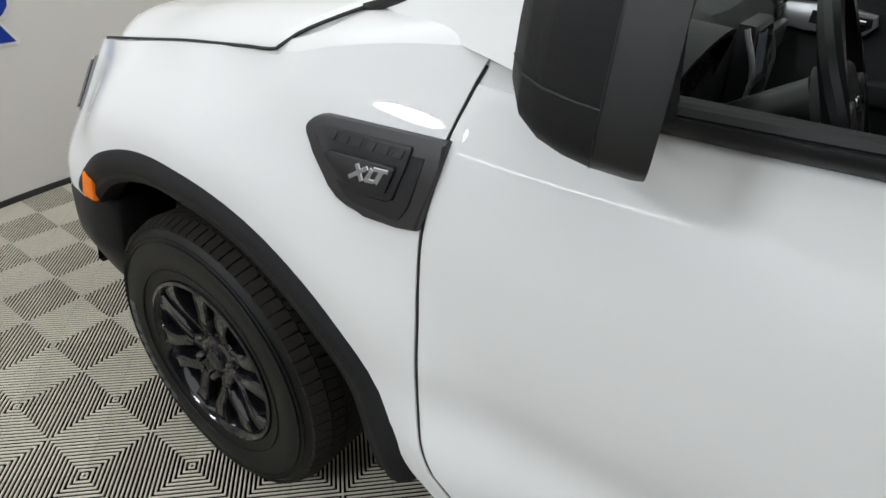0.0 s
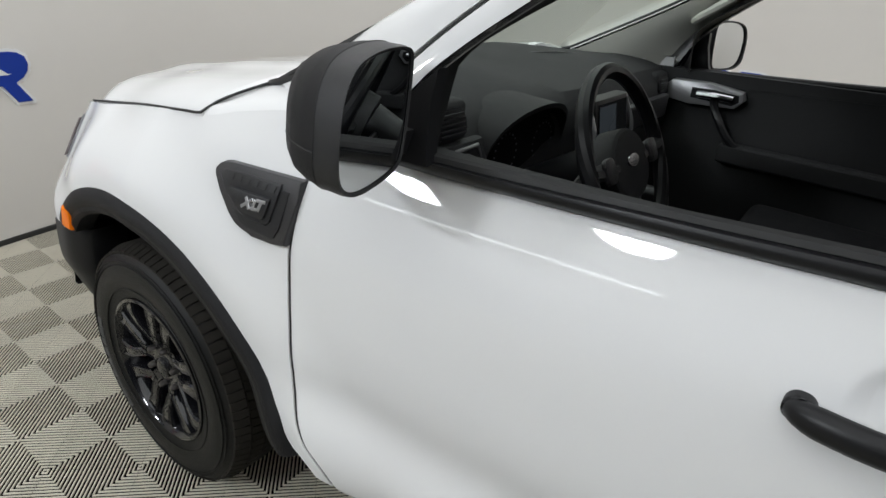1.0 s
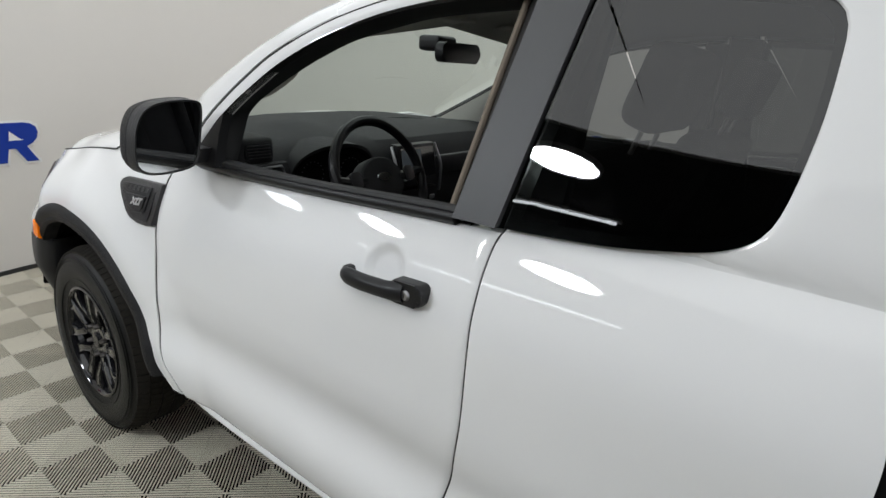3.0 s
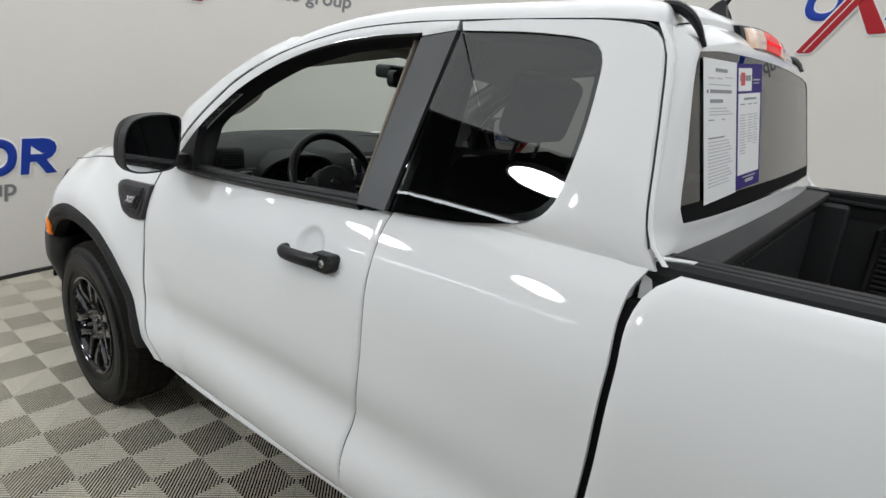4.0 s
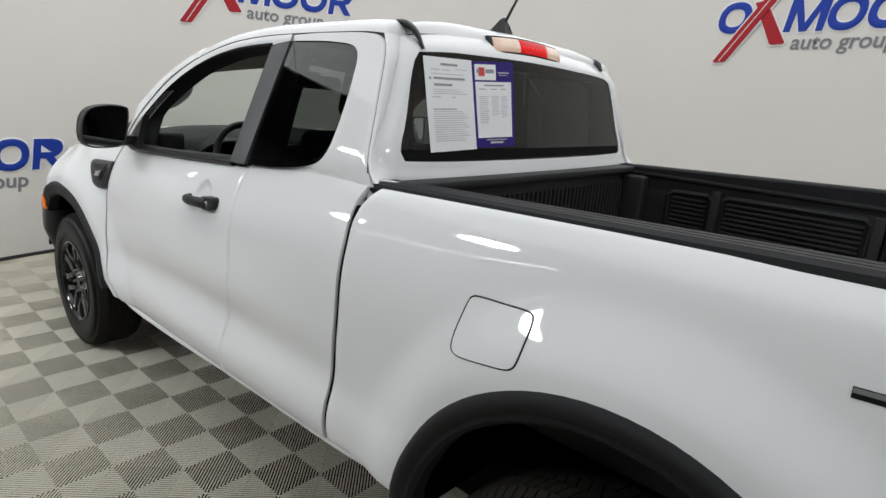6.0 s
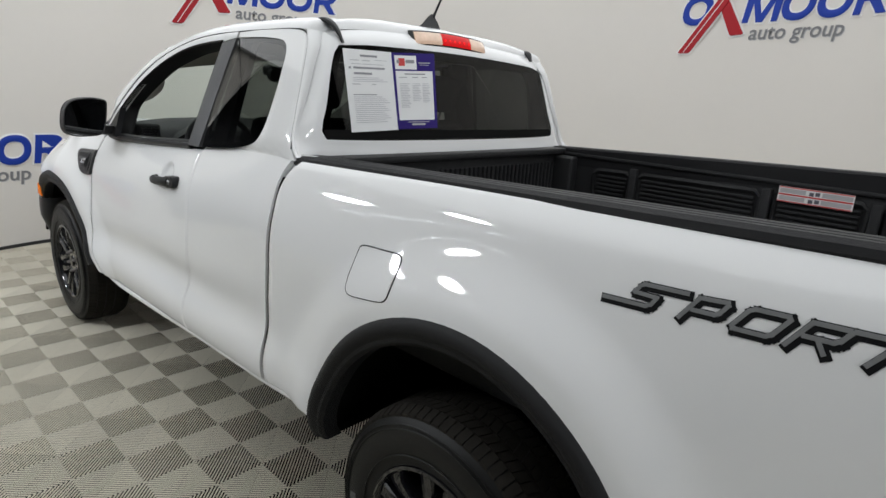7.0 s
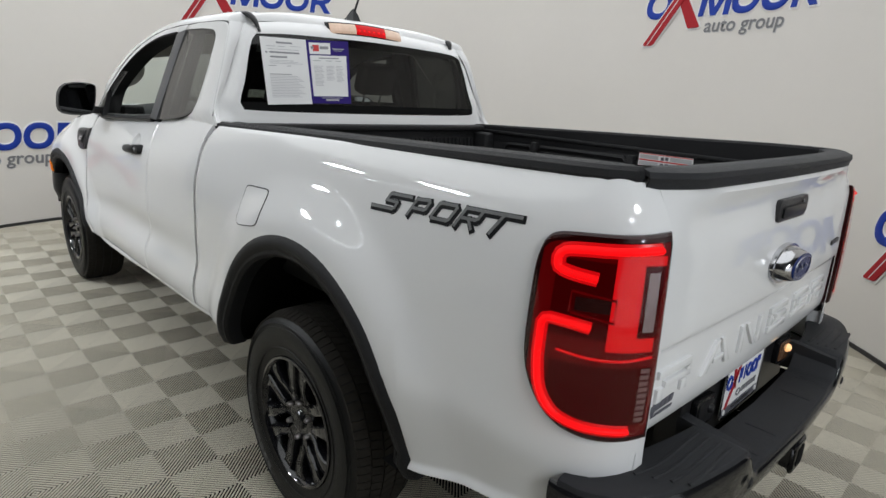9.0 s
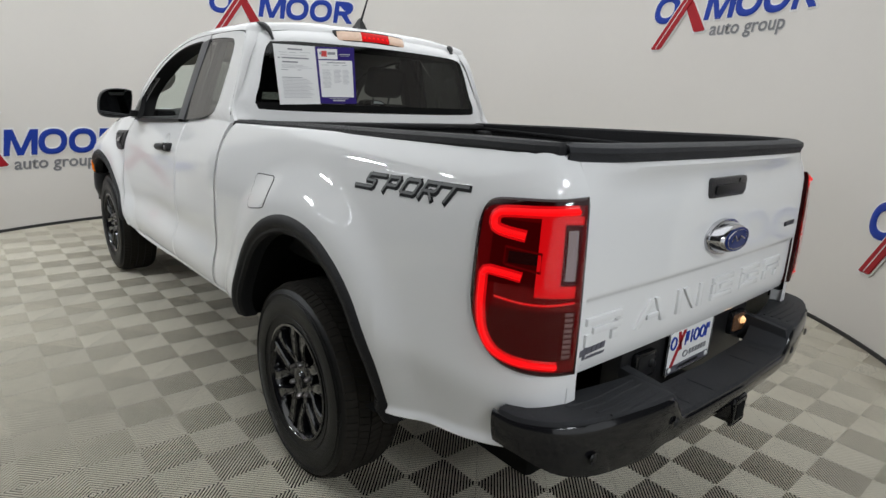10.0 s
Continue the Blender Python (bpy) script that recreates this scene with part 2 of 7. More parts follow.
def prism(poly, f0, f1, bevel=0.0, seg=2, bm=None):
    """A solid between two copies of a polygon; f0 and f1 place its 2D points."""
    bm = bm or bmesh.new()
    a = [bm.verts.new(Vector(f0(*p))) for p in poly]
    b = [bm.verts.new(Vector(f1(*p))) for p in poly]
    n = len(poly)
    fs = [bm.faces.new(a[::-1]), bm.faces.new(b)]
    for i in range(n):
        fs.append(bm.faces.new((a[i], a[(i + 1) % n], b[(i + 1) % n], b[i])))
    if bevel:
        bmesh.ops.bevel(bm, geom=list(fs[1].edges), offset=bevel, segments=seg, affect="EDGES", profile=0.6)
    return bm


def tube(pts, r, n=10, bm=None, closed=False, flat=1.0):
    """A round bar along pts; r may be a list; flat squeezes it upright."""
    bm = bm or bmesh.new()
    pts = [Vector(p) for p in pts]
    m = len(pts)
    rings = []
    for i, p in enumerate(pts):
        a = pts[(i - 1) % m] if closed or i else pts[0]
        b = pts[(i + 1) % m] if closed or i < m - 1 else pts[-1]
        t = (b - a).normalized()
        s = t.cross(Vector((0, 0, 1)))
        s = s.normalized() if s.length > 1e-4 else Vector((1, 0, 0))
        w = s.cross(t)
        rr = r[i] if isinstance(r, (list, tuple)) else r
        rings.append([bm.verts.new(p + s * rr * math.cos(q) + w * rr * flat * math.sin(q)) for q in (2 * math.pi * k / n for k in range(n))])
    for i in range(m if closed else m - 1):
        A, B = rings[i], rings[(i + 1) % m]
        for k in range(n):
            bm.faces.new((A[k], A[(k + 1) % n], B[(k + 1) % n], B[k]))
    if not closed:
        bm.faces.new(rings[0][::-1])
        bm.faces.new(rings[-1])
    return bm


def lathe(profile, n, M, bm=None, a0=0.0, a1=2 * math.pi):
    """Turns (radius, along) pairs about an axis; M places the axis z."""
    bm = bm or bmesh.new()
    full = abs(a1 - a0 - 2 * math.pi) < 1e-6
    rings = []
    for k in range(n if full else n + 1):
        a = a0 + (a1 - a0) * k / n
        rings.append([bm.verts.new(M @ Vector((r * math.cos(a), r * math.sin(a), h))) for r, h in profile])
    for k in range(n):
        A, B = rings[k], rings[(k + 1) % len(rings)]
        for j in range(len(profile) - 1):
            bm.faces.new((A[j], B[j], B[j + 1], A[j + 1]))
    bmesh.ops.remove_doubles(bm, verts=bm.verts, dist=1e-6)
    return bm


def mirrored(bm):
    """The same on the truck's other side."""
    b2 = bm.copy()
    for v in b2.verts:
        v.co.y = 2 * YC - v.co.y
    bmesh.ops.reverse_faces(b2, faces=b2.faces)
    return b2


ROOT = {}


def link(name, bm, material, angle=0.6, fix=True):
    if fix:
        bmesh.ops.recalc_face_normals(bm, faces=bm.faces)
    bm.normal_update()
    for f in bm.faces:
        f.smooth = True
    for e in bm.edges:
        if len(e.link_faces) == 2 and e.calc_face_angle(0.0) > angle:
            e.smooth = False
    me = bpy.data.meshes.new(name)
    bm.to_mesh(me)
    bm.free()
    for m in material if isinstance(material, (list, tuple)) else [material]:
        me.materials.append(m)
    return new(name, me)


def part(name, bm, material, parent, label="", angle=0.6, fix=True):
    """One mesh object under a thing or under a part."""
    ob = link(name, bm, material, angle, fix)
    ob.parent = parent
    if parent in ROOT:
        ob.matrix_parent_inverse = Matrix.Translation(-ROOT[parent])
    return tagged(ob, label)


def thing(name, at, label, category, group="", kind=""):
    ob = new(name)
    ob.location = at
    ob.empty_display_size = 0.1
    ROOT[ob] = Vector(at)
    return tagged(ob, label, category, group, kind)


def solid(name, bm, material, label, category, group="", kind="", angle=0.6):
    return tagged(link(name, bm, material, angle), label, category, group, kind)


# ---- the room ----
CX, CY, RAD, TOP = 1.65, 0.95, 3.75, 3.05


def on_wall(deg, z, off=0.0):
    a = radians(deg)
    return Vector((CX + (RAD - off) * math.cos(a), CY + (RAD - off) * math.sin(a), z))


def ring(r0, r1, z0, z1, n=144):
    return lathe([(r0, z0), (r0, z1), (r1, z1), (r1, z0), (r0, z0)], n, Matrix.Translation((CX, CY, 0)))


OPEN0, OPEN1 = 20.0, 216.0      # the wall's two ends; between them, past 216, the studio is open


def arc_wall(r0, r1, z0, z1, a0, a1, n=140):
    bm = lathe([(r0, z0), (r0, z1), (r1, z1), (r1, z0), (r0, z0)], n, Matrix.Translation((CX, CY, 0)), a0=radians(a0), a1=radians(a1))
    for a in (a0, a1):
        c = [Vector((CX + r * math.cos(radians(a)), CY + r * math.sin(radians(a)), z)) for r, z in ((r0, z0), (r1, z0), (r1, z1), (r0, z1))]
        bm.faces.new([bm.verts.new(q) for q in c])
    return bm


tagged(link("wall_round", arc_wall(RAD, RAD + 0.10, 0.0, TOP, OPEN0, OPEN1), WALLM), "off-white curved studio wall with a matt finish", "wall", kind="structure")
tagged(link("baseboard", arc_wall(RAD - 0.012, RAD - 0.001, 0.0, 0.028, OPEN0, OPEN1), BASEB), "thin black strip along the foot of the wall", "baseboard", kind="structure")
# the plain shop round the open side; its east opening and fill light are invented
HX0, HX1, HY0, HY1 = -4.2, 8.4, -5.6, 5.2
HOLE0, HOLE1, HOLEH = -2.6, 2.4, 2.75
for nm, bb in (("wall_north", (HX0, HX1, HY1, HY1 + 0.15)), ("wall_west", (HX0 - 0.15, HX0, HY0, HY1)), ("wall_south", (HX0, HX1, HY0 - 0.15, HY0))):
    tagged(link(nm, box(*bb, -0.06, TOP), SHOPM), "plain painted shop wall beyond the studio", "wall", kind="structure")
bm = box(HX1, HX1 + 0.15, HY0, HOLE0, -0.06, TOP)
box(HX1, HX1 + 0.15, HOLE1, HY1, -0.06, TOP, bm=bm)
box(HX1, HX1 + 0.15, HOLE0, HOLE1, HOLEH, TOP, bm=bm)
tagged(link("wall_east", bm, SHOPM), "plain painted shop wall with an open bay doorway", "wall", kind="structure")
# Fill light, added to brighten the tailgate and the west wall.
fill_lamp = bpy.data.lights.new("rear_fill", "AREA")
fill_lamp.shape, fill_lamp.size, fill_lamp.size_y = "RECTANGLE", HOLE1 - HOLE0 - 0.1, HOLEH - 0.1
fill_lamp.energy = REAR_FILL_POWER
fill_lamp.color = (0.93, 0.97, 1.0)
lit = new("rear_fill_light", fill_lamp)
lit.matrix_basis = pose(HX1 + 0.05, (HOLE0 + HOLE1) / 2, HOLEH / 2, 90, 0, 90)
tagged(link("ceiling", box(HX0 - 0.15, HX1 + 0.15, HY0 - 0.15, HY1 + 0.15, TOP, TOP + 0.1), SHOPM), "plain dark shop ceiling round the studio", "ceiling", kind="structure")


# Stands in for a bright ceiling; the glowing disc itself is invented.
soft = thing("light_ceiling", (CX, CY, TOP), "round white light ceiling of glowing stretched fabric", "ceiling light")
part("fabric", lathe([(0.0, TOP - 0.030), (1.8, TOP - 0.030), (RAD - 0.10, TOP - 0.030)], 96, Matrix.Translation((CX, CY, 0))), SOFTD, soft, "glowing white fabric")
part("rim", lathe([(RAD - 0.10, TOP - 0.001), (RAD - 0.10, TOP - 0.040), (RAD - 0.05, TOP - 0.040), (RAD - 0.05, TOP - 0.001)], 96, Matrix.Translation((CX, CY, 0))), LAMPB, soft)


def ceiling_lamp(glow):
    lamp = thing("ceiling_lamp", (0, 0, 0), "round white ceiling lamp, switched on", "lamp", "rows of ceiling lamps")
    part("housing", lathe([(0.0, 0.06), (0.34, 0.06), (0.355, 0.04), (0.355, -0.004), (0.332, -0.008), (0.328, 0.0)], 40, Matrix()), LAMPB, lamp)
    part("diffuser", lathe([(0.0, -0.004), (0.2, -0.004), (0.327, 0.0)], 40, Matrix()), glow, lamp, "glowing round diffuser")
    return lamp


# The last two are unseen, added to light the tailgate.
LAMPS = [((-2.1, -3.35), 2), ((0.1, -3.25), 2), ((7.0, 0.1), 1), ((7.9, -1.0), 1)]
for (x, y), k in LAMPS:
    ceiling_lamp(LAMPD[k]).matrix_basis = Matrix.Translation((x, y, TOP - 0.064))
# a long tube lamp further out
tube_lamp = thing("strip_lamp", (-1.85, -4.9, TOP), "long white tube lamp under the shop ceiling, switched on", "lamp")
part("housing", box(-3.9, 0.2, -4.96, -4.84, TOP - 0.05, TOP - 0.002, 0.008), LAMPB, tube_lamp)
part("tube", tube([(-3.85, -4.9, TOP - 0.075), (0.15, -4.9, TOP - 0.075)], 0.022, 12), LAMPD[0], tube_lamp, "glowing white tube")

# ---- the pickup truck ----
truck = thing("pickup_truck", (1.72, YC, 0.0), "white extended-cab pickup truck with black trim, parked on the tiled floor", "truck")


def both(name, bm, material, parent, label="", angle=0.6):
    """The part and its twin on the other side."""
    other = mirrored(bm)
    a = part(name, bm, material, parent, label, angle)
    return a, part(name, other, material, parent, label, angle)


# lateral skin of the body: inward distance by height, at stations along the truck
STATIONS = [
    (-0.62, spl([(0.45, 0.30), (0.60, 0.26), (0.80, 0.24), (0.95, 0.31), (1.05, 0.39), (1.12, 0.46)])),
    (-0.46, spl([(0.45, 0.09), (0.60, 0.06), (0.80, 0.042), (0.92, 0.085), (1.0, 0.128), (1.05, 0.158), (1.085, 0.185)])),
    (-0.20, spl([(0.45, 0.04), (0.60, 0.022), (0.80, 0.01), (0.95, 0.018), (1.03, 0.045), (1.09, 0.085), (1.14, 0.145)])),
    (0.10, spl([(0.45, 0.04), (0.60, 0.02), (0.80, 0.012), (0.97, 0.014), (1.06, 0.035), (1.13, 0.064), (1.19, 0.108)])),
    (0.35, spl([(0.45, 0.05), (0.52, 0.02), (0.60, 0.012), (0.80, 0.018), (0.97, 0.019), (1.08, 0.030), (1.16, 0.054), (1.22, 0.088), (1.30, 0.13)])),
    (0.75, spl([(0.46, 0.06), (0.50, 0.030), (0.54, 0.016), (0.60, 0.008), (0.65, 0.012), (0.69, 0.023), (0.73, 0.030), (0.76, 0.029), (0.79, 0.021), (0.82, 0.019), (1.00, 0.0175), (1.05, 0.0205), (1.09, 0.028), (1.13, 0.0405), (1.17, 0.057), (1.21, 0.0765), (1.25, 0.0985), (1.34, 0.145)])),
    (1.60, spl([(0.47, 0.06), (0.51, 0.030), (0.55, 0.010), (0.61, 0.000), (0.655, 0.005), (0.70, 0.023), (0.74, 0.036), (0.775, 0.038), (0.805, 0.030), (0.83, 0.022), (0.86, 0.020), (1.03, 0.018), (1.09, 0.021), (1.13, 0.0285), (1.17, 0.041), (1.21, 0.0575), (1.25, 0.077), (1.29, 0.099), (1.36, 0.140)])),
    (2.30, spl([(0.48, 0.06), (0.53, 0.030), (0.57, 0.008), (0.63, 0.004), (0.68, 0.012), (0.73, 0.026), (0.78, 0.031), (0.82, 0.027), (0.87, 0.022), (0.97, 0.021), (1.06, 0.020), (1.11, 0.0235), (1.15, 0.031), (1.19, 0.0435), (1.23, 0.060), (1.27, 0.0795), (1.31, 0.101), (1.38, 0.140)])),
    (2.60, spl([(0.48, 0.06), (0.54, 0.030), (0.58, 0.012), (0.66, 0.010), (0.76, 0.022), (0.90, 0.024), (1.02, 0.023), (1.10, 0.031), (1.16, 0.044), (1.22, 0.062), (1.28, 0.087), (1.33, 0.113), (1.39, 0.15)])),
    (3.30, spl([(0.50, 0.04), (0.60, 0.020), (0.80, 0.012), (0.95, 0.012), (1.06, 0.022), (1.14, 0.042), (1.22, 0.062), (1.29, 0.082), (1.33, 0.100), (1.365, 0.130), (1.40, 0.16)])),
    (4.00, spl([(0.50, 0.115), (0.60, 0.086), (0.69, 0.064), (0.76, 0.046), (0.80, 0.040), (0.86, 0.043), (1.00, 0.049), (1.12, 0.056), (1.22, 0.068), (1.30, 0.085), (1.34, 0.105), (1.38, 0.140)])),
    (4.36, spl([(0.50, 0.110), (0.60, 0.082), (0.69, 0.062), (0.76, 0.047), (0.80, 0.043), (0.86, 0.044), (1.00, 0.049), (1.12, 0.056), (1.22, 0.068), (1.30, 0.085), (1.34, 0.105), (1.38, 0.140)])),
]


def eased(f, lo=0.40, hi=1.46, n=212, width=0.020):
    """The curve f with its bends spread over about the given height."""
    zs = np.linspace(lo - 0.06, hi + 0.06, n)
    raw = np.array([f(z) for z in zs])
    step = zs[1] - zs[0]
    k = np.exp(-0.5 * (np.arange(-12, 13) * step / width) ** 2)
    out = np.convolve(np.pad(raw, 12, mode="edge"), k / k.sum(), mode="valid")
    return lambda z: float(np.interp(z, zs, out))


STATIONS = [(x, eased(f)) for x, f in STATIONS]
CORNER = spl([(4.00, 0.0), (4.10, 0.006), (4.19, 0.026), (4.26, 0.058), (4.31, 0.102), (4.335, 0.145), (4.345, 0.175)])
ARCHES = ((0.04, 0.40, 0.55, 0.565, 0.66), (3.29, 0.50, 0.565, 0.555, 0.525))     # centre, its height, reach to the front, rise, reach to the rear


LEAN_IN = spl([(0.90, 0.0), (1.00, 0.008), (1.10, 0.015), (1.20, 0.017), (1.30, 0.013)])
LEAN_X = spl([(0.10, 0.0), (0.45, 0.8), (0.75, 1.0), (1.80, 1.0), (2.40, 0.2), (2.60, 0.0)])


TAIL_LEAN = spl([(0.80, 0.0), (0.95, -0.001), (1.10, -0.005), (1.274, -0.013), (1.33, -0.020), (1.385, -0.034), (1.42, -0.045)])


def tail_x(x, z):
    """Forward lean of the tail, fading out ahead of it."""
    return TAIL_LEAN(z) * min(1.0, max(0.0, (x - 4.0) / 0.33)) ** 2 - 0.034 * max(0.0, (z - 1.26) / 0.12) ** 1.3 * min(1.0, max(0.0, (x - 4.18) / 0.15)) ** 2


def arch_r(x, z, c):
    return math.hypot((x - c[0]) / (c[2] if x < c[0] else c[4]), (z - c[1]) / c[3])


def side_y(x, z):
    if x <= STATIONS[0][0]:
        y = STATIONS[0][1](z)
    elif x >= STATIONS[-1][0]:
        y = STATIONS[-1][1](z)
    else:
        i = 0
        while x > STATIONS[i + 1][0]:
            i += 1
        t = (x - STATIONS[i][0]) / (STATIONS[i + 1][0] - STATIONS[i][0])
        y = lerp(STATIONS[i][1](z), STATIONS[i + 1][1](z), t * t * (3 - 2 * t) * 0.5 + t * 0.5)
    y += LEAN_IN(z) * LEAN_X(x)
    if x > 4.0:
        y += CORNER(x) * min(1.0, max(0.3, (0.232 - y) / 0.175))
    if 1.5 < x < 1.68 and 1.08 < z < 1.25:
        k = min(1.0, 1.25 * max(0.0, 1 - ((x - 1.577) / 0.060) ** 2 - ((z - 1.158) / 0.060) ** 2))
        y += 0.013 * k * k * (3 - 2 * k)
    if x > 3.70 and z < 0.72:
        y -= 0.016 * math.exp(-((z - tail_floor(x) - 0.006) / 0.015) ** 2) * min(1.0, (x - 3.70) / 0.06)
    for c in ARCHES:
        q = arch_r(x, z, c)
        if q < 1.6:
            e = min(1.0, max(0.0, (q - 1.06) / 0.30))
            y -= 0.031 * (1 - e * e * (3 - 2 * e))
    return y


def side(x, z, off=0.0):
    return Vector((x, side_y(x, z) - off, z))


def glass_y(z):
    """Inward lean of the cab above the waistline."""
    return 0.06 + 0.33 * (z - 1.2) + 0.05 * max(0.0, z - 1.5) ** 2


def arch_z(x, c, grow=1.0):
    q = 1 - ((x - c[0]) / ((c[2] if x < c[0] else c[4]) * grow)) ** 2
    return c[1] + c[3] * grow * math.sqrt(q) if q > 0 else -1.0


# cut lines between the panels: x by height
gap_front = spl([(0.50, 0.800), (0.55, 0.775), (0.585, 0.747), (0.61, 0.719), (0.655, 0.694), (0.70, 0.679), (0.745, 0.669), (0.80, 0.664), (0.88, 0.654), (0.96, 0.642), (1.02, 0.639), (1.10, 0.641), (1.16, 0.646), (1.21, 0.656), (1.26, 0.668), (1.34, 0.705)])
gap_mid = spl([(0.50, 1.792), (0.60, 1.786), (0.68, 1.787), (0.74, 1.796), (0.82, 1.812), (0.92, 1.821), (1.05, 1.815), (1.15, 1.807), (1.22, 1.804), (1.262, 1.806), (1.285, 1.812), (1.305, 1.821), (1.40, 1.822)])
gap_rear = spl([(0.50, 2.408), (0.60, 2.402), (0.77, 2.412), (0.90, 2.421), (1.02, 2.427), (1.15, 2.428), (1.24, 2.421), (1.285, 2.424), (1.32, 2.440), (1.36, 2.462)])
bed_front = spl([(0.50, 0.012), (1.22, 0.012), (1.27, 0.018), (1.305, 0.030), (1.33, 0.050), (1.36, 0.062)])
waist = spl([(0.70, 1.243), (0.90, 1.248), (1.25, 1.266), (1.72, 1.297), (1.85, 1.303), (2.00, 1.315), (2.10, 1.330), (2.19, 1.358), (2.25, 1.40)])
sill = spl([(0.60, 0.532), (0.70, 0.520), (0.90, 0.504), (1.37, 0.516), (1.77, 0.536), (2.07, 0.546), (2.40, 0.556), (2.64, 0.574)])
rail_z = spl([(2.44, 1.326), (3.15, 1.352), (3.64, 1.368), (4.22, 1.384), (4.30, 1.384), (4.35, 1.374)])
tail_floor = spl([(3.70, 0.50), (3.78, 0.523), (4.05, 0.582), (4.28, 0.628), (4.36, 0.64)])


def body_panel(name, xl, xr, lo, hi, nu, nv, label="", extra=(), depth=0.03, extra_v=(), soft=0.004):
    us = sorted(set(steps(nu, 0.006) + list(extra)))
    vs = sorted(set(steps(nv, 0.006) + list(extra_v)))

    def P(u, v):
        x = lerp(xl(0.9), xr(0.9), u)
        z = 0.9
        for _ in range(3):
            z = lerp(lo(x), hi(x), v)
            x = lerp(xl(z), xr(z), u)
        return side(x, z)
    return both(name, sheet(us, vs, P, depth, soft=soft), WHITE, truck, label)


# front wing, with the wheel opening cut into its lower edge
hood_edge = spl([(-0.62, 1.035), (-0.46, 1.079), (-0.20, 1.128), (0.00, 1.165), (0.20, 1.195), (0.32, 1.210), (0.40, 1.232), (0.55, 1.262), (0.74, 1.285)])


def wing_low(x):
    return max(arch_z(x, ARCHES[0], 0.97), 0.70 if x < -0.3 else 0.522)


wing, _ = body_panel("front_wing", lambda z: -0.60, lambda z: gap_front(z) - 0.0022, wing_low, hood_edge, 64, 18, soft=0.0)
door, door_r = body_panel("front_door", lambda z: gap_front(z) + 0.0022, lambda z: gap_mid(z) - 0.003, sill, lambda x: waist(x) - 0.012, 44, 48, extra=[0.735 + 0.0055 * i for i in range(26)], extra_v=[0.755 + 0.0075 * i for i in range(26)])
rear_door, _ = body_panel("rear_door", lambda z: gap_mid(z) + 0.003, lambda z: gap_rear(z) - 0.004, sill, lambda x: min(waist(x) + 0.002, 1.337), 26, 48, soft=0.0)


def bed_low(x):
    a = arch_z(x, ARCHES[1], 0.97)
    return max(a, sill(x) if x < 3.3 else tail_floor(x))


BED_US = [0.0, 0.004] + [i / 60 for i in range(1, 52)] + [0.86 + i * 0.14 / 18 for i in range(19)]


def bed_point(u, v):
    x = lerp(2.470, 4.345, u)
    z = lerp(bed_low(x), rail_z(x), v)
    x = lerp(gap_rear(z) + bed_front(z), 4.345, u)
    p = side(x, lerp(bed_low(x), rail_z(x), v))
    return p + Vector((tail_x(p.x, p.z), 0, 0))


bed, _ = both("bed_side", sheet(sorted(set(BED_US)), sorted(set(steps(34, 0.006) + [0.014, 0.021, 0.038, 0.047])), bed_point, 0.03, soft=0.004), WHITE, truck)

# dark back of the cut lines and the cab-bed gap
both("door_jamb", band([Vector((x, 0.085, sill(x) + 0.02)) for x in (0.66, 1.0, 1.5, 1.8, 2.1, 2.40)], [Vector((x, 0.13, waist(min(x, 2.05)) - 0.03)) for x in (0.70, 1.0, 1.5, 1.8, 2.1, 2.40)], 3, depth=0.02), SEAL, truck)
part("cab_back_panel", box(2.395, 2.415, 0.17, 2 * YC - 0.17, 0.55, 1.33), WHITE, truck)
# Dark sheet stands in for the shade inside the open cab-bed gap.
both("gap_shade", sheet(steps(2), steps(20), lambda u, v: Vector((lerp(gap_rear(lerp(0.53, 1.27, v)) - 0.006, gap_rear(lerp(0.53, 1.27, v)) + 0.03, u), side_y(2.45, lerp(0.53, 1.27, v)) + 0.010, lerp(0.53, 1.27, v))), 0.05), DARK, truck)
both("cab_corner_foot", sheet(steps(6), steps(8), lambda u, v: Vector((lerp(2.428, 2.500, u), lerp(0.112, 0.128, v) + 0.03 * u, lerp(1.20, 1.345, v))), 0.02), WHITE, truck)

# sill under the doors
def sill_point(u, v):
    x = lerp(0.70, 2.62, u)
    a = v * math.pi * 0.9
    return Vector((x, 0.036 - 0.012 * math.sin(a) + 0.012 * v, sill(x) - 0.008 - 0.028 * v))


both("sill", sheet(steps(30, 0.004), steps(6), sill_point, 0.10), WHITE, truck, "white painted sill with a rounded lip")

# white foot of the front pillar behind the door's upper corner
both("pillar_foot", sheet(steps(8), steps(6), lambda u, v: (lambda x, z: Vector((x, side_y(x, min(z, 1.262)) + 0.007 + 0.33 * max(0.0, z - 1.262), z)))(lerp(0.655, 0.80, u), lerp(1.215, 1.30, v)), 0.01), WHITE, truck)

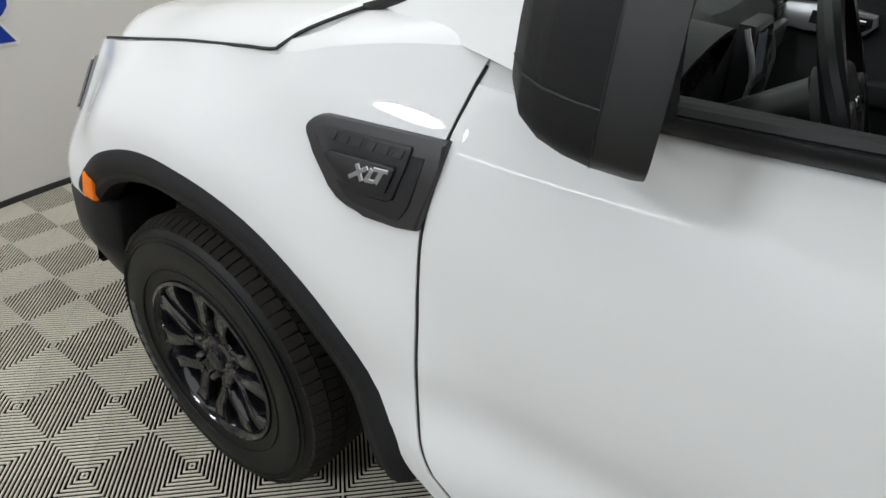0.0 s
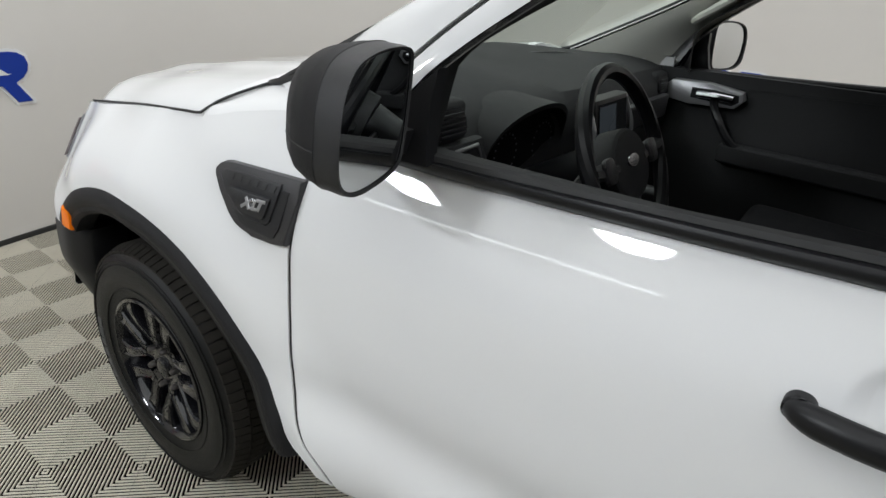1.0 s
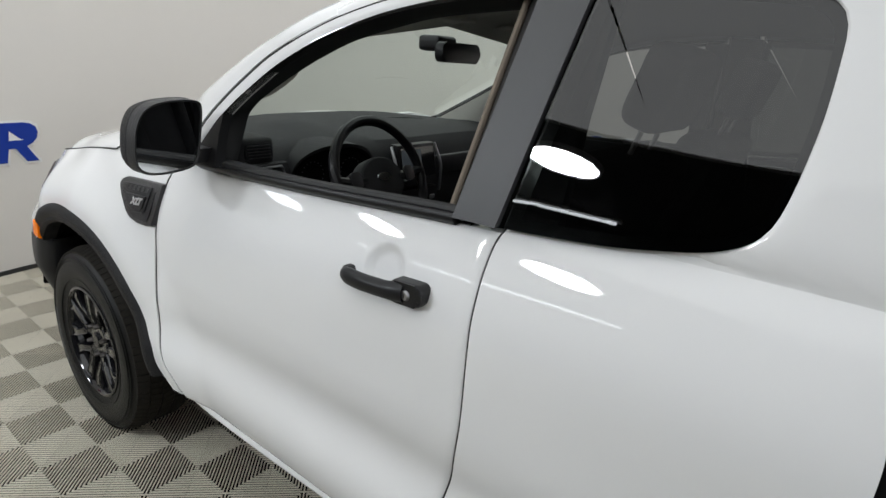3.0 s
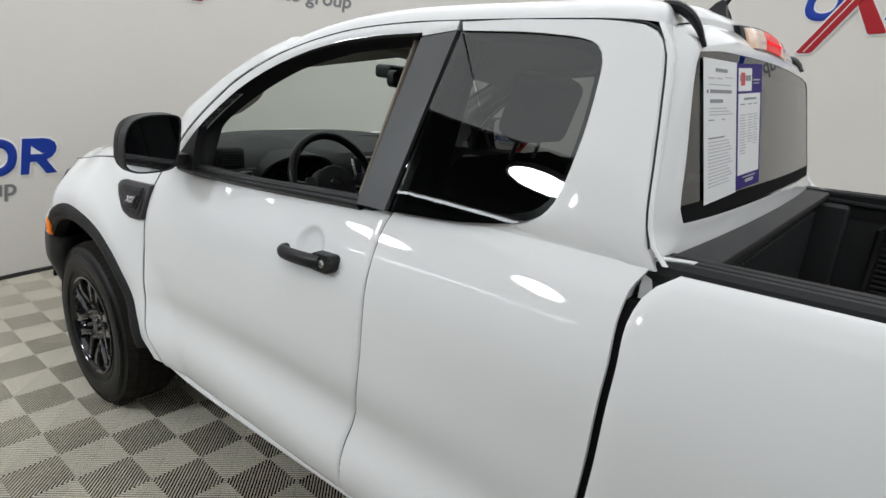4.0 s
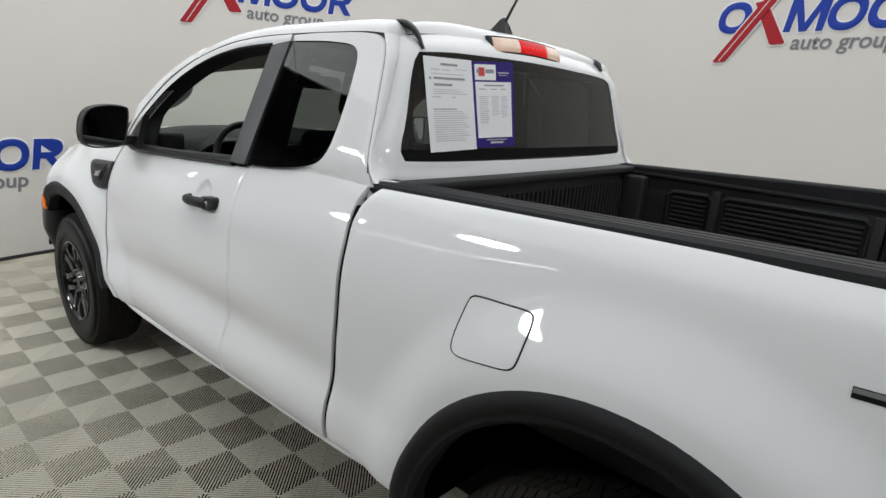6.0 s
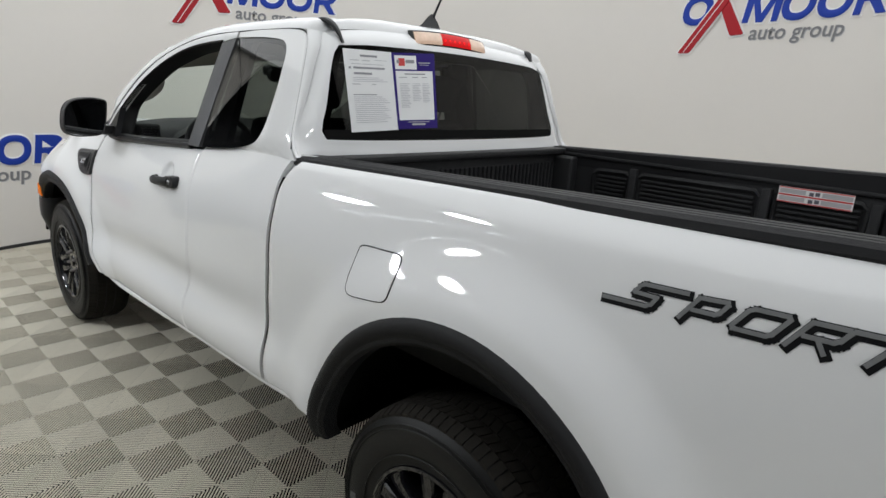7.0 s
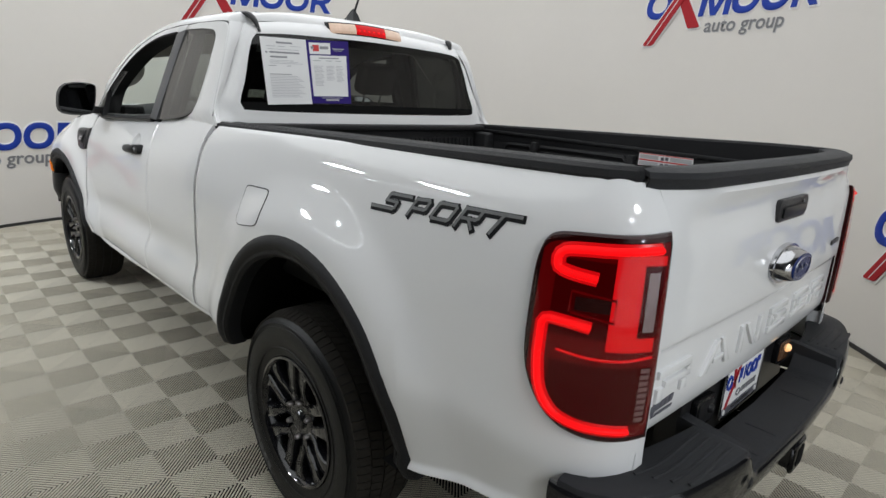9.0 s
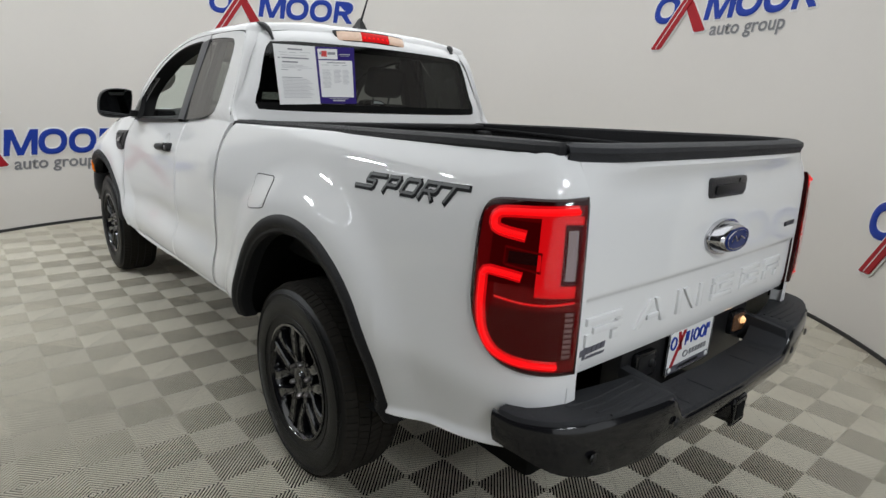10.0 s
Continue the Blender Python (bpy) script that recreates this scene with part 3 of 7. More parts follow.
# ---- wheel arches ----
def flare(c, a0, a1, name, n=40, w=0.075):
    def P(u, v):
        a = radians(lerp(a0, a1, u))
        g = lerp(1.015, 1.015 - w / 0.55, v)
        reach = c[2] if math.cos(a) < 0 else c[4]
        x, z = c[0] + reach * g * math.cos(a), c[1] + c[3] * g * math.sin(a)
        xe, ze = c[0] + reach * math.cos(a), c[1] + c[3] * math.sin(a)
        bulge = 0.022 * math.sin(math.pi * min(1.0, v * 1.25)) ** 0.6 if v < 0.8 else 0.022 * (1 - v) * 3.6
        return Vector((x, side_y(xe, ze) + 0.006 - bulge, z))
    both(name, sheet(steps(n), steps(7), P, 0.05), PLAST, truck, "black textured wheel arch trim")


flare(ARCHES[0], 15, 136, "wheel_arch_trim")
flare(ARCHES[1], -1, 178, "wheel_arch_trim")


def well(c, lo, name):
    """Dark inner fender above the wheel."""
    def rim(q):
        a = radians(q)
        return c[0] + ((c[2] if math.cos(a) < 0 else c[4]) - 0.03) * math.cos(a), max(lo, c[1] + (c[3] - 0.03) * math.sin(a))

    def P(u, v):
        x, z = rim(lerp(-30, 200, u))
        return Vector((x, lerp(0.03, 0.62, v), z))
    bm = sheet(steps(30), steps(2), P)
    prism([rim(q) for q in range(-30, 201, 10)], lambda x, z: (x, 0.60, z), lambda x, z: (x, 0.62, z), bm=bm)
    both(name, bm, DARK, truck)


well(ARCHES[0], 0.50, "wheel_well")
well(ARCHES[1], 0.52, "wheel_well")
part("underbody", box(-0.45, 4.15, 0.34, 2 * YC - 0.34, 0.36, 0.56, 0.03), DARK, truck)
for y in (0.42, 2 * YC - 0.42):
    part("frame_rail", box(0.7, 2.75, y - 0.05, y + 0.05, 0.40, 0.54, 0.02), DARK, truck)

# ---- hood and front ----
HE = [(-0.62, 0.36, 1.030), (-0.54, 0.25, 1.058), (-0.46, 0.190, 1.083), (-0.40, 0.168, 1.096), (-0.20, 0.148, 1.131), (0.0, 0.118, 1.168), (0.20, 0.096, 1.198), (0.29, 0.090, 1.212), (0.40, 0.090, 1.228)]
fx = [spl([(p[0], p[k]) for p in HE]) for k in (1, 2)]
HOOD_R = spl([(0.0, 0.290), (0.012, 0.300), (0.035, 0.340), (0.068, 0.372), (0.15, 0.372), (0.30, 0.345), (0.5, 0.325)])
HOOD_F = spl([(0.0, -0.440), (0.05, -0.50), (0.12, -0.57), (0.25, -0.65), (0.5, -0.69)])


def hood_point(u, v):
    w = min(v, 1 - v)
    x = lerp(HOOD_F(w), HOOD_R(w), u)
    ye = fx[0](x)
    y = lerp(ye, 2 * YC - ye, v)
    d = min(y - ye, 2 * YC - ye - y)
    crown = 0.068 * (1 - math.exp(-d / 0.075)) + 0.012 * math.exp(-((d - 0.30) / 0.05) ** 2) + 0.012 * min(1, d / 0.6)
    dip = 0.10 * max(0.0, 1 - (x - HOOD_F(w)) / 0.12) ** 2
    return Vector((x, y, fx[1](x) + crown - dip))


part("hood", sheet(steps(24, 0.008), sorted(set(steps(40, 0.004) + [0.012, 0.02, 0.035, 0.05, 0.068, 0.988, 0.98, 0.965, 0.95, 0.932])), hood_point, 0.03, d=(0, 0, -1), soft=0.004), WHITE, truck)


SHO_Y = spl([(0.29, 0.094), (0.305, 0.100), (0.345, 0.148), (0.376, 0.204), (0.45, 0.214), (0.70, 0.17)])
SHO_Z = spl([(0.29, 1.214), (0.305, 1.218), (0.345, 1.243), (0.376, 1.271), (0.45, 1.284), (0.70, 1.30)])


def wing_top(u, v):
    """Wing shoulder between the side skin and the hood or pillar."""
    p = Vector((lerp(0.292, 0.70, u), 0, 0))
    a = side(p.x, hood_edge(p.x))
    b = Vector((p.x, SHO_Y(p.x), SHO_Z(p.x)))
    c = a + Vector((0, 0.024, 0.030))
    return a * (1 - v) ** 2 + c * 2 * v * (1 - v) + b * v ** 2


both("wing_shoulder", sheet(steps(20), steps(12), wing_top, 0.02, d=(0, 0, -1)), WHITE, truck)
part("cowl", sheet(steps(6), steps(24), lambda u, v: Vector((lerp(0.30, 0.50, u) + 0.05 * (abs(v - 0.5) * 2) ** 2 - 0.03, lerp(0.21, 2 * YC - 0.21, v), 1.236 + 0.040 * math.sin(math.pi * v) + 0.017 * u)), 0.03, d=(0, 0, -1)), PLAST, truck)
hj = [(p[0], p[1] - 0.001, p[2] - 0.001) for p in HE[:8]] + [(HOOD_R(w) + 0.002, lerp(0.09, 2 * YC - 0.09, w), fx[1](HOOD_R(w)) + 0.068 * (1 - math.exp(-(w * 1.68) / 0.075)) - 0.002) for w in (0.012, 0.025, 0.045, 0.068)]
both("hood_joint", tube(path3(hj, 50), 0.0032, 6), SEAL, truck)
both("cowl_trim", tube(path3([(0.365, 0.215, 1.270), (0.40, 0.206, 1.282), (0.46, 0.205, 1.300), (0.53, 0.208, 1.335)], 10), 0.009, 6), SATIN, truck)


def face_point(u, v):
    z = lerp(0.40, 1.045, v)
    y = lerp(0.27, 2 * YC - 0.27, u)
    s = abs(u - 0.5) * 2
    return Vector((-0.90 + 0.32 * s ** 3.0 + 0.07 * max(0, v - 0.5), y, z))


part("front_fascia", sheet(steps(28), steps(10), face_point, 0.20, d=(1, 0, 0)), WHITE, truck)
part("grille", sheet(steps(20), steps(6), lambda u, v: face_point(lerp(0.22, 0.78, u), lerp(0.55, 0.92, v)) + Vector((-0.012, 0, 0)), 0.02, d=(1, 0, 0)), GLOSSB, truck)


def bumper_corner(u, v):
    x = lerp(-0.62, lerp(-0.318, -0.300, v), u)
    z = lerp(lerp(0.49, 0.462, u), 0.752 - 0.012 * u, v)
    return Vector((x, side_y(x, 0.70) - 0.012 + 0.03 * abs(v - 0.6) ** 1.5 + max(0, (0.5 - v)) * 0.07 + 0.05 * max(0.0, (u - 0.65) / 0.35) ** 2.5, z))


both("front_bumper_corner", sheet(steps(14, 0.02), steps(10, 0.02), bumper_corner, 0.10, soft=0.008), SATIN, truck, "black lower bumper corner ahead of the wheel")
# headlamp and side marker
lamp_l, lamp_r = both("headlamp", sheet(steps(14), steps(8), lambda u, v: side(lerp(-0.60, -0.455, u), lerp(lerp(0.88, 0.925, u), lerp(1.01, 1.045, u), v), 0.006), 0.02), STEEL, truck)
for l, flip in ((lamp_l, False), (lamp_r, True)):
    bm = sheet(steps(12), steps(6), lambda u, v: side(lerp(-0.597, -0.460, u), lerp(lerp(0.89, 0.93, u), lerp(1.0, 1.036, u), v), 0.013), 0.006)
    part("lens", mirrored(bm) if flip else bm, CLEARL, l, "clear headlamp lens")
both("side_marker", sheet(steps(6, 0.05), steps(6, 0.05), lambda u, v: Vector((lerp(lerp(-0.332, -0.274, v), lerp(-0.298, -0.249, v), u), lerp(-0.017, -0.028, v) + 0.007 * u * u, lerp(lerp(0.768, 0.850, v), lerp(0.758, 0.838, v), u))), 0.02, soft=0.003), AMBER, truck, "orange side marker lens")

# ---- cab upper structure ----
def gp(x, z, off=0.0):
    return Vector((x, glass_y(z) - off, z))


IN_TOP = [(0.868, 1.258), (0.866, 1.320), (0.866, 1.382), (0.886, 1.414), (0.94, 1.457), (1.03, 1.514), (1.12, 1.562), (1.22, 1.606), (1.36, 1.645), (1.46, 1.667), (1.61, 1.683), (1.71, 1.690)]
OUT_TOP = [(0.800, 1.262), (0.828, 1.310), (0.862, 1.365), (0.930, 1.432), (1.000, 1.487), (1.06, 1.530), (1.18, 1.594), (1.28, 1.634), (1.40, 1.670), (1.53, 1.695), (1.65, 1.708), (1.765, 1.715)]
EDGE_TOP = [(0.742, 1.262), (0.775, 1.312), (0.812, 1.367), (0.880, 1.437), (0.955, 1.500), (1.02, 1.548), (1.14, 1.612), (1.25, 1.656), (1.39, 1.695), (1.52, 1.720), (1.65, 1.734), (1.765, 1.741)]
MID_TOP = [(lerp(b[0], a[0], 0.22), lerp(b[1], a[1], 0.30)) for a, b in zip(IN_TOP, OUT_TOP)]


def curve_g(pts, n, off=0.0):
    return [gp(p[0], p[1], off) for p in path3([(a, b, 0) for a, b in pts], n)]


N = 40
inner, mid, outer, edge = curve_g(IN_TOP, N, -0.075), curve_g(MID_TOP, N, -0.006), curve_g(OUT_TOP, N), curve_g(EDGE_TOP, N)
for own, flip in ((door, False), (door_r, True)):
    def put(name, bm, material, parent=own, label=""):
        return part(name, mirrored(bm) if flip else bm, material, parent, label)
    put("upper_frame", band(outer, edge, 3, None, 0.03, soft=0.002), WHITE)
    put("upper_frame", band([gp(lerp(1.765, 1.866, i / 6), lerp(1.7085, 1.7235, i / 6)) for i in range(7)], [gp(lerp(1.765, 1.868, i / 6), lerp(1.741, 1.7445, i / 6)) for i in range(7)], 3, lambda p: p - Vector((0, 0.001, 0)), 0.03, soft=0.002), WHITE)
    put("window_frame", band(mid, outer, 3, lambda p: p - Vector((0, 0.004, 0)), 0.03), SATIN)
    put("window_channel", band(inner, mid, 4, None, 0.02), SEAL)
    B = [gp(lerp(1.711, 1.766, i / 10), lerp(1.300, 1.704, i / 10)) for i in range(11)]
    B2 = [gp(lerp(1.808, 1.870, i / 10), lerp(1.302, 1.722, i / 10)) for i in range(11)]
    put("pillar_trim", band(B, B2, 4, lambda p: p - Vector((0, 0.003, 0)), 0.016, soft=0.002), PILLAR, own, "satin charcoal pillar cover")
    B0 = [p + Vector((lerp(-0.040, -0.060, i / 10), 0.062, 0)) for i, p in enumerate(B)]
    put("rear_channel", band(B0, B, 2, None, 0.03), SEAL)
    put("lit_seal_strip", tube([p.lerp(q, 0.30) - Vector((0.001, 0.010, 0)) for p, q in zip(B0, B)], 0.007, 8), LITSEAL, own, "tan felt window channel")
    bx = [0.80 + i * (1.712 - 0.80) / 30 for i in range(31)]
    lowb = [Vector((x, side_y(x, waist(x) - 0.014) - 0.004, waist(x) - 0.014)) for x in bx]
    highb = [Vector((x, glass_y(waist(x)) + 0.006, waist(x) + 0.010)) for x in bx]
    put("waist_moulding", sheet(steps(30), steps(6), lambda u, v: lowb[round(u * 30)].lerp(highb[round(u * 30)], v) - Vector((0, 0.007 * math.sin(math.pi * v), 0)), 0.02), SATIN, own, "black rubber waist moulding")
    put("inner_seal", tube([Vector((x, glass_y(waist(x)) + 0.026, waist(x) + 0.012)) for x in bx], 0.011, 8), SEAL)
    put("sail_panel", prism([(0.735, 1.250), (0.925, 1.256), (0.915, 1.285), (0.902, 1.345), (0.900, 1.396), (0.862, 1.357), (0.80, 1.27)], lambda x, z: gp(x, z, 0.008), lambda x, z: gp(x, z, -0.02), 0.0), SATIN)
    # inner door panel
    def inside(u, v):
        x, z = lerp(0.74, 1.74, u), lerp(0.62, 1.262 + 0.03 * u, v)
        return Vector((x, 0.165 + 0.035 * math.sin(math.pi * v) ** 2 - 0.02 * v, z))
    panel = put("inner_panel", sheet(steps(20), steps(20), inside, -0.03), INNER)
    put("armrest", box(1.05, 1.62, 0.19, 0.255, 0.98, 1.05, 0.02, 3), INNER, panel)
    put("grab_handle", tube(path3([(0.98, 0.20, 1.19), (1.02, 0.235, 1.13), (1.09, 0.24, 1.05), (1.16, 0.225, 1.02)], 10), 0.014, 8), SATIN, panel)
    put("handle_bezel", prism([(0.80, 1.20), (0.83, 1.232), (0.96, 1.236), (1.075, 1.222), (1.085, 1.195), (1.06, 1.165), (0.90, 1.155), (0.82, 1.165)], lambda x, z: (x, 0.16, z), lambda x, z: (x, 0.212, z), 0.008), INSILV, panel, "silver inner handle bezel")
    put("handle_recess", prism([(0.905, 1.180), (0.905, 1.216), (0.985, 1.218), (1.066, 1.212), (1.070, 1.190), (1.05, 1.174)], lambda x, z: (x, 0.20, z), lambda x, z: (x, 0.2145, z), 0.002, 1), SATIN, panel)
    put("inner_handle", tube(path3([(0.93, 0.222, 1.196), (0.99, 0.230, 1.199), (1.05, 0.222, 1.196)], 8), 0.012, 8), CHROME, panel, "chrome inner door handle")

# rear door upper frame round the quarter window
Q_IN = [(1.885, 1.722), (2.02, 1.722), (2.15, 1.716), (2.205, 1.708), (2.235, 1.690), (2.248, 1.655), (2.252, 1.560), (2.246, 1.470), (2.236, 1.410), (2.215, 1.375), (2.165, 1.349), (2.09, 1.332), (2.00, 1.318), (1.822, 1.303)]
Q_OUT = [(1.876, 1.742), (2.05, 1.748), (2.20, 1.748), (2.29, 1.742), (2.335, 1.726), (2.358, 1.690), (2.378, 1.600), (2.396, 1.500), (2.412, 1.410), (2.430, 1.362), (2.452, 1.326), (2.20, 1.322), (2.02, 1.312), (1.814, 1.299)]
qi, qo = path3([(a, b, 0) for a, b in Q_IN], 60), path3([(a, b, 0) for a, b in Q_OUT], 60)


def blend_y(x, z):
    """From the side skin at the waist to the lean of the cab above it."""
    t = min(1.0, max(0.0, (z - 1.30) / 0.09))
    return lerp(side_y(x, z), glass_y(z), t * t * (3 - 2 * t))


both("door_frame", sheet([i / 60 for i in range(61)], steps(5, 0.03), lambda u, v: (lambda p: Vector((p.x, blend_y(p.x, p.y) + (0.003 if p.y < 1.336 else -0.001), p.y)))(qi[round(u * 60)].lerp(qo[round(u * 60)], v)), 0.03, soft=0.003), WHITE, rear_door)
cen = sum((Vector(p) for p in [(a, b, 0) for a, b in Q_IN]), Vector()) / len(Q_IN)
qg = path3([(a, b, 0) for a, b in Q_IN + [(1.839, 1.45), (1.862, 1.60), (1.879, 1.7215)]], 80)


def pane(curve, P, n=5):
    bm = bmesh.new()
    c = sum(curve, Vector()) / len(curve)
    rings = [[bm.verts.new(P(p.lerp(c, k / n))) for p in curve] for k in range(n)]
    hub = bm.verts.new(P(c))
    m = len(curve)
    for k in range(n - 1):
        for i in range(m - 1):
            bm.faces.new((rings[k][i], rings[k][i + 1], rings[k + 1][i + 1], rings[k + 1][i]))
    for i in range(m - 1):
        bm.faces.new((rings[-1][i], rings[-1][i + 1], hub))
    return bm


bm = pane(qg, lambda p: Vector((p.x, glass_y(p.y) + 0.006 - 0.02 * (1 - ((p.y - 1.52) / 0.22) ** 2) * 0.25, p.y)))
both("quarter_window", bm, TINT, truck, "dark tinted quarter window")
q2 = [p.lerp(Vector((cen.x, cen.y, 0)), 0.10) for p in qg]
both("window_border", band([Vector((p.x, glass_y(p.y) + 0.009, p.y)) for p in qg], [Vector((p.x, glass_y(p.y) + 0.009, p.y)) for p in q2], 1), GLOSSB, truck)

# roof and pillars: rings from the door tops and the cab's back up to the crown
EDGE_Z = spl([(0.88, 1.440), (0.955, 1.503), (1.02, 1.551), (1.14, 1.615), (1.25, 1.659), (1.39, 1.698), (1.52, 1.723), (1.65, 1.737), (1.765, 1.744), (2.05, 1.750), (2.20, 1.751), (2.29, 1.748), (2.325, 1.744)])


def back_x(z):
    return 2.438 - 0.20 * (z - 1.39)


def bow_back(y):
    return 0.018 * (1 - ((y - YC) / 0.75) ** 2)


CORNER_X = spl([(1.335, 2.462), (1.345, 2.452), (1.362, 2.434), (1.41, 2.415), (1.50, 2.399), (1.60, 2.381), (1.69, 2.361), (1.745, 2.328)])
CORNER_Y = spl([(1.33, 0.127), (1.40, 0.130), (1.50, 0.178), (1.70, 0.268), (1.745, 0.305)])


def corner_point(u, v):
    """Rear corner pillar between the door frame and the back plate."""
    z = lerp(1.338, 1.744, v)
    a = Vector((CORNER_X(z) + 0.002, blend_y(CORNER_X(z), z), z))
    y1 = CORNER_Y(z)
    b = Vector((max(back_x(z) + bow_back(y1) - 0.038, a.x + 0.004), y1, z))
    c = Vector((b.x + 0.010, a.y + 0.004, z))
    return a * (1 - u) ** 2 + c * 2 * u * (1 - u) + b * u ** 2


TOP_Z = spl([(0.305, 1.745), (0.36, 1.757), (0.50, 1.770), (0.93, 1.783)])


def back_top(y):
    yy = min(y, 2 * YC - y)
    return Vector((back_x(TOP_Z(yy)) + bow_back(yy) - 0.038, y, TOP_Z(yy)))


half = [Vector((lerp(1.10, 2.328, i / 34), glass_y(EDGE_Z(lerp(1.10, 2.328, i / 34))), EDGE_Z(lerp(1.10, 2.328, i / 34)))) for i in range(34)]
half += [corner_point(i / 8, 1.0) for i in range(9)]
half += [back_top(lerp(0.305, YC, i / 14)) for i in range(1, 15)]
RIM_ = half + [Vector((p.x, 2 * YC - p.y, p.z)) for p in half[-2::-1]]
CROWN = spl([(0.0, 0.0), (0.004, 0.010), (0.012, 0.021), (0.025, 0.030), (0.05, 0.039), (0.10, 0.048), (0.2, 0.056), (0.4, 0.063), (0.7, 0.066)])


def roof_point(u, v):
    """u along the rim, v from the rim to the ridge."""
    p = RIM_[round(u * (len(RIM_) - 1))]
    c = Vector((min(p.x, 2.05) - 0.10 * max(0.0, (1.30 - p.x) / 0.2) * v, YC, 0))
    d = Vector((c.x - p.x, c.y - p.y, 0))
    L = d.length
    lift = CROWN(L * v) * (1.0 if p.x > 1.3 else lerp(0.55, 1.0, (p.x - 1.10) / 0.2))
    ridge = lerp(p.z, max(p.z, lerp(p.z, 1.752, 0.6)), v)
    return Vector((p.x + d.x * v, p.y + d.y * v, ridge + lift))


RV = [0, 0.006, 0.015, 0.028, 0.045, 0.07, 0.11, 0.17, 0.26, 0.4, 0.6, 0.8, 1.0]
part("roof", sheet([i / (len(RIM_) - 1) for i in range(len(RIM_))], RV, roof_point), WHITE, truck)
# front pillars: from the door frame to the windscreen edge
WS = [(0.405, 0.208, 1.283), (0.58, 0.215, 1.375), (0.76, 0.232, 1.470), (0.90, 0.258, 1.550), (1.03, 0.285, 1.618), (1.12, 0.310, 1.663), (1.20, 0.35, 1.702)]
DF = [(p[0] - 0.006, glass_y(p[1]), p[1] + 0.004) for p in EDGE_TOP[:8]]
A, Bc = path3(DF, 24), path3(WS, 24)
both("front_pillar", sheet([i / 24 for i in range(25)], steps(6), lambda u, v: A[round(u * 24)].lerp(Bc[round(u * 24)], v) + Vector((-0.018, -0.022, 0.016)) * math.sin(math.pi * v) * min(1.0, u / 0.3) ** 2, 0.03, d=(0.3, 0.9, -0.2)), WHITE, truck)
both("windscreen_seal", tube(Bc, 0.008, 6), SEAL, truck)


def screen_point(u, v):
    """Windscreen: u across, v from the cowl to the header."""
    p = path3(WS, 12)[round(v * 12)]
    bow = 1 - (abs(u - 0.5) * 2) ** 2
    y = lerp(p.y, 2 * YC - p.y, u)
    return Vector((p.x - bow * lerp(0.17, 0.07, v), y, p.z + bow * lerp(-0.01, 0.05, v)))


ws = part("windscreen", sheet(steps(24), steps(12), screen_point), CLEARG, truck)
ws.visible_shadow = False
# rear of the cab
RG = [(0.335, 1.703), (0.50, 1.716), (0.93, 1.724), (1.36, 1.716), (1.525, 1.703), (1.545, 1.68), (1.60, 1.50), (1.628, 1.415), (1.615, 1.392), (1.30, 1.385), (0.93, 1.384), (0.56, 1.385), (0.245, 1.392), (0.232, 1.415), (0.26, 1.50), (0.315, 1.68), (0.335, 1.703)]
RO = [(0.305, 1.745), (0.50, 1.770), (0.93, 1.783), (1.36, 1.770), (1.555, 1.745), (1.592, 1.70), (1.682, 1.50), (1.730, 1.40), (1.733, 1.33), (1.30, 1.31), (0.93, 1.31), (0.56, 1.31), (0.127, 1.33), (0.130, 1.40), (0.178, 1.50), (0.268, 1.70), (0.305, 1.745)]


def rear_plate(u, v):
    i = round(u * 96)
    y, z = RGc[i].lerp(ROc[i], v)[:2]
    return Vector((back_x(z) + bow_back(y) - 0.040 * v ** 2.3 * (1 if z > 1.36 else 0.2) + 0.002, y, z))


RGc, ROc = path3([(a, b, 0) for a, b in RG], 96), path3([(a, b, 0) for a, b in RO], 96)
part("cab_rear", sheet([i / 96 for i in range(97)], steps(6, 0.02), rear_plate, 0.02, d=(-1, 0, 0)), WHITE, truck)
rg = part("rear_window", pane(RGc, lambda p: Vector((back_x(p.y) + bow_back(p.x), p.x, p.y)), 4), REARG, truck, "dark tinted rear window")
r2 = [p.lerp(Vector((YC, 1.55, 0)), 0.045) for p in RGc]
part("window_border", band([Vector((back_x(p.y) + bow_back(p.x) - 0.003, p.x, p.y)) for p in RGc], [Vector((back_x(p.y) + bow_back(p.x) - 0.003, p.x, p.y)) for p in r2], 1), GLOSSB, truck)

# The black bed mirrored in the glass, painted on as a dark band.
part("bed_reflection", sheet(steps(40), steps(3), lambda u, v: (lambda y, z: Vector((back_x(z) + bow_back(y) + 0.0012, y, z)))(lerp(0.241, 1.619, u), lerp(1.390, 1.424, v))), DARK, rg, "black ceramic band along the glass")
part("upper_band", sheet(steps(40), steps(3), lambda u, v: (lambda y: (lambda z: Vector((back_x(z) + bow_back(y) - 0.0045, y, z)))(lerp(1.688, 1.706 + 0.012 * math.sin(math.pi * u), v)))(lerp(0.33, 1.53, u))), GLOSSB, rg)

both("cab_corner", sheet(steps(10), steps(14), corner_point, 0.012, d=(-0.3, 0.9, 0)), WHITE, truck)
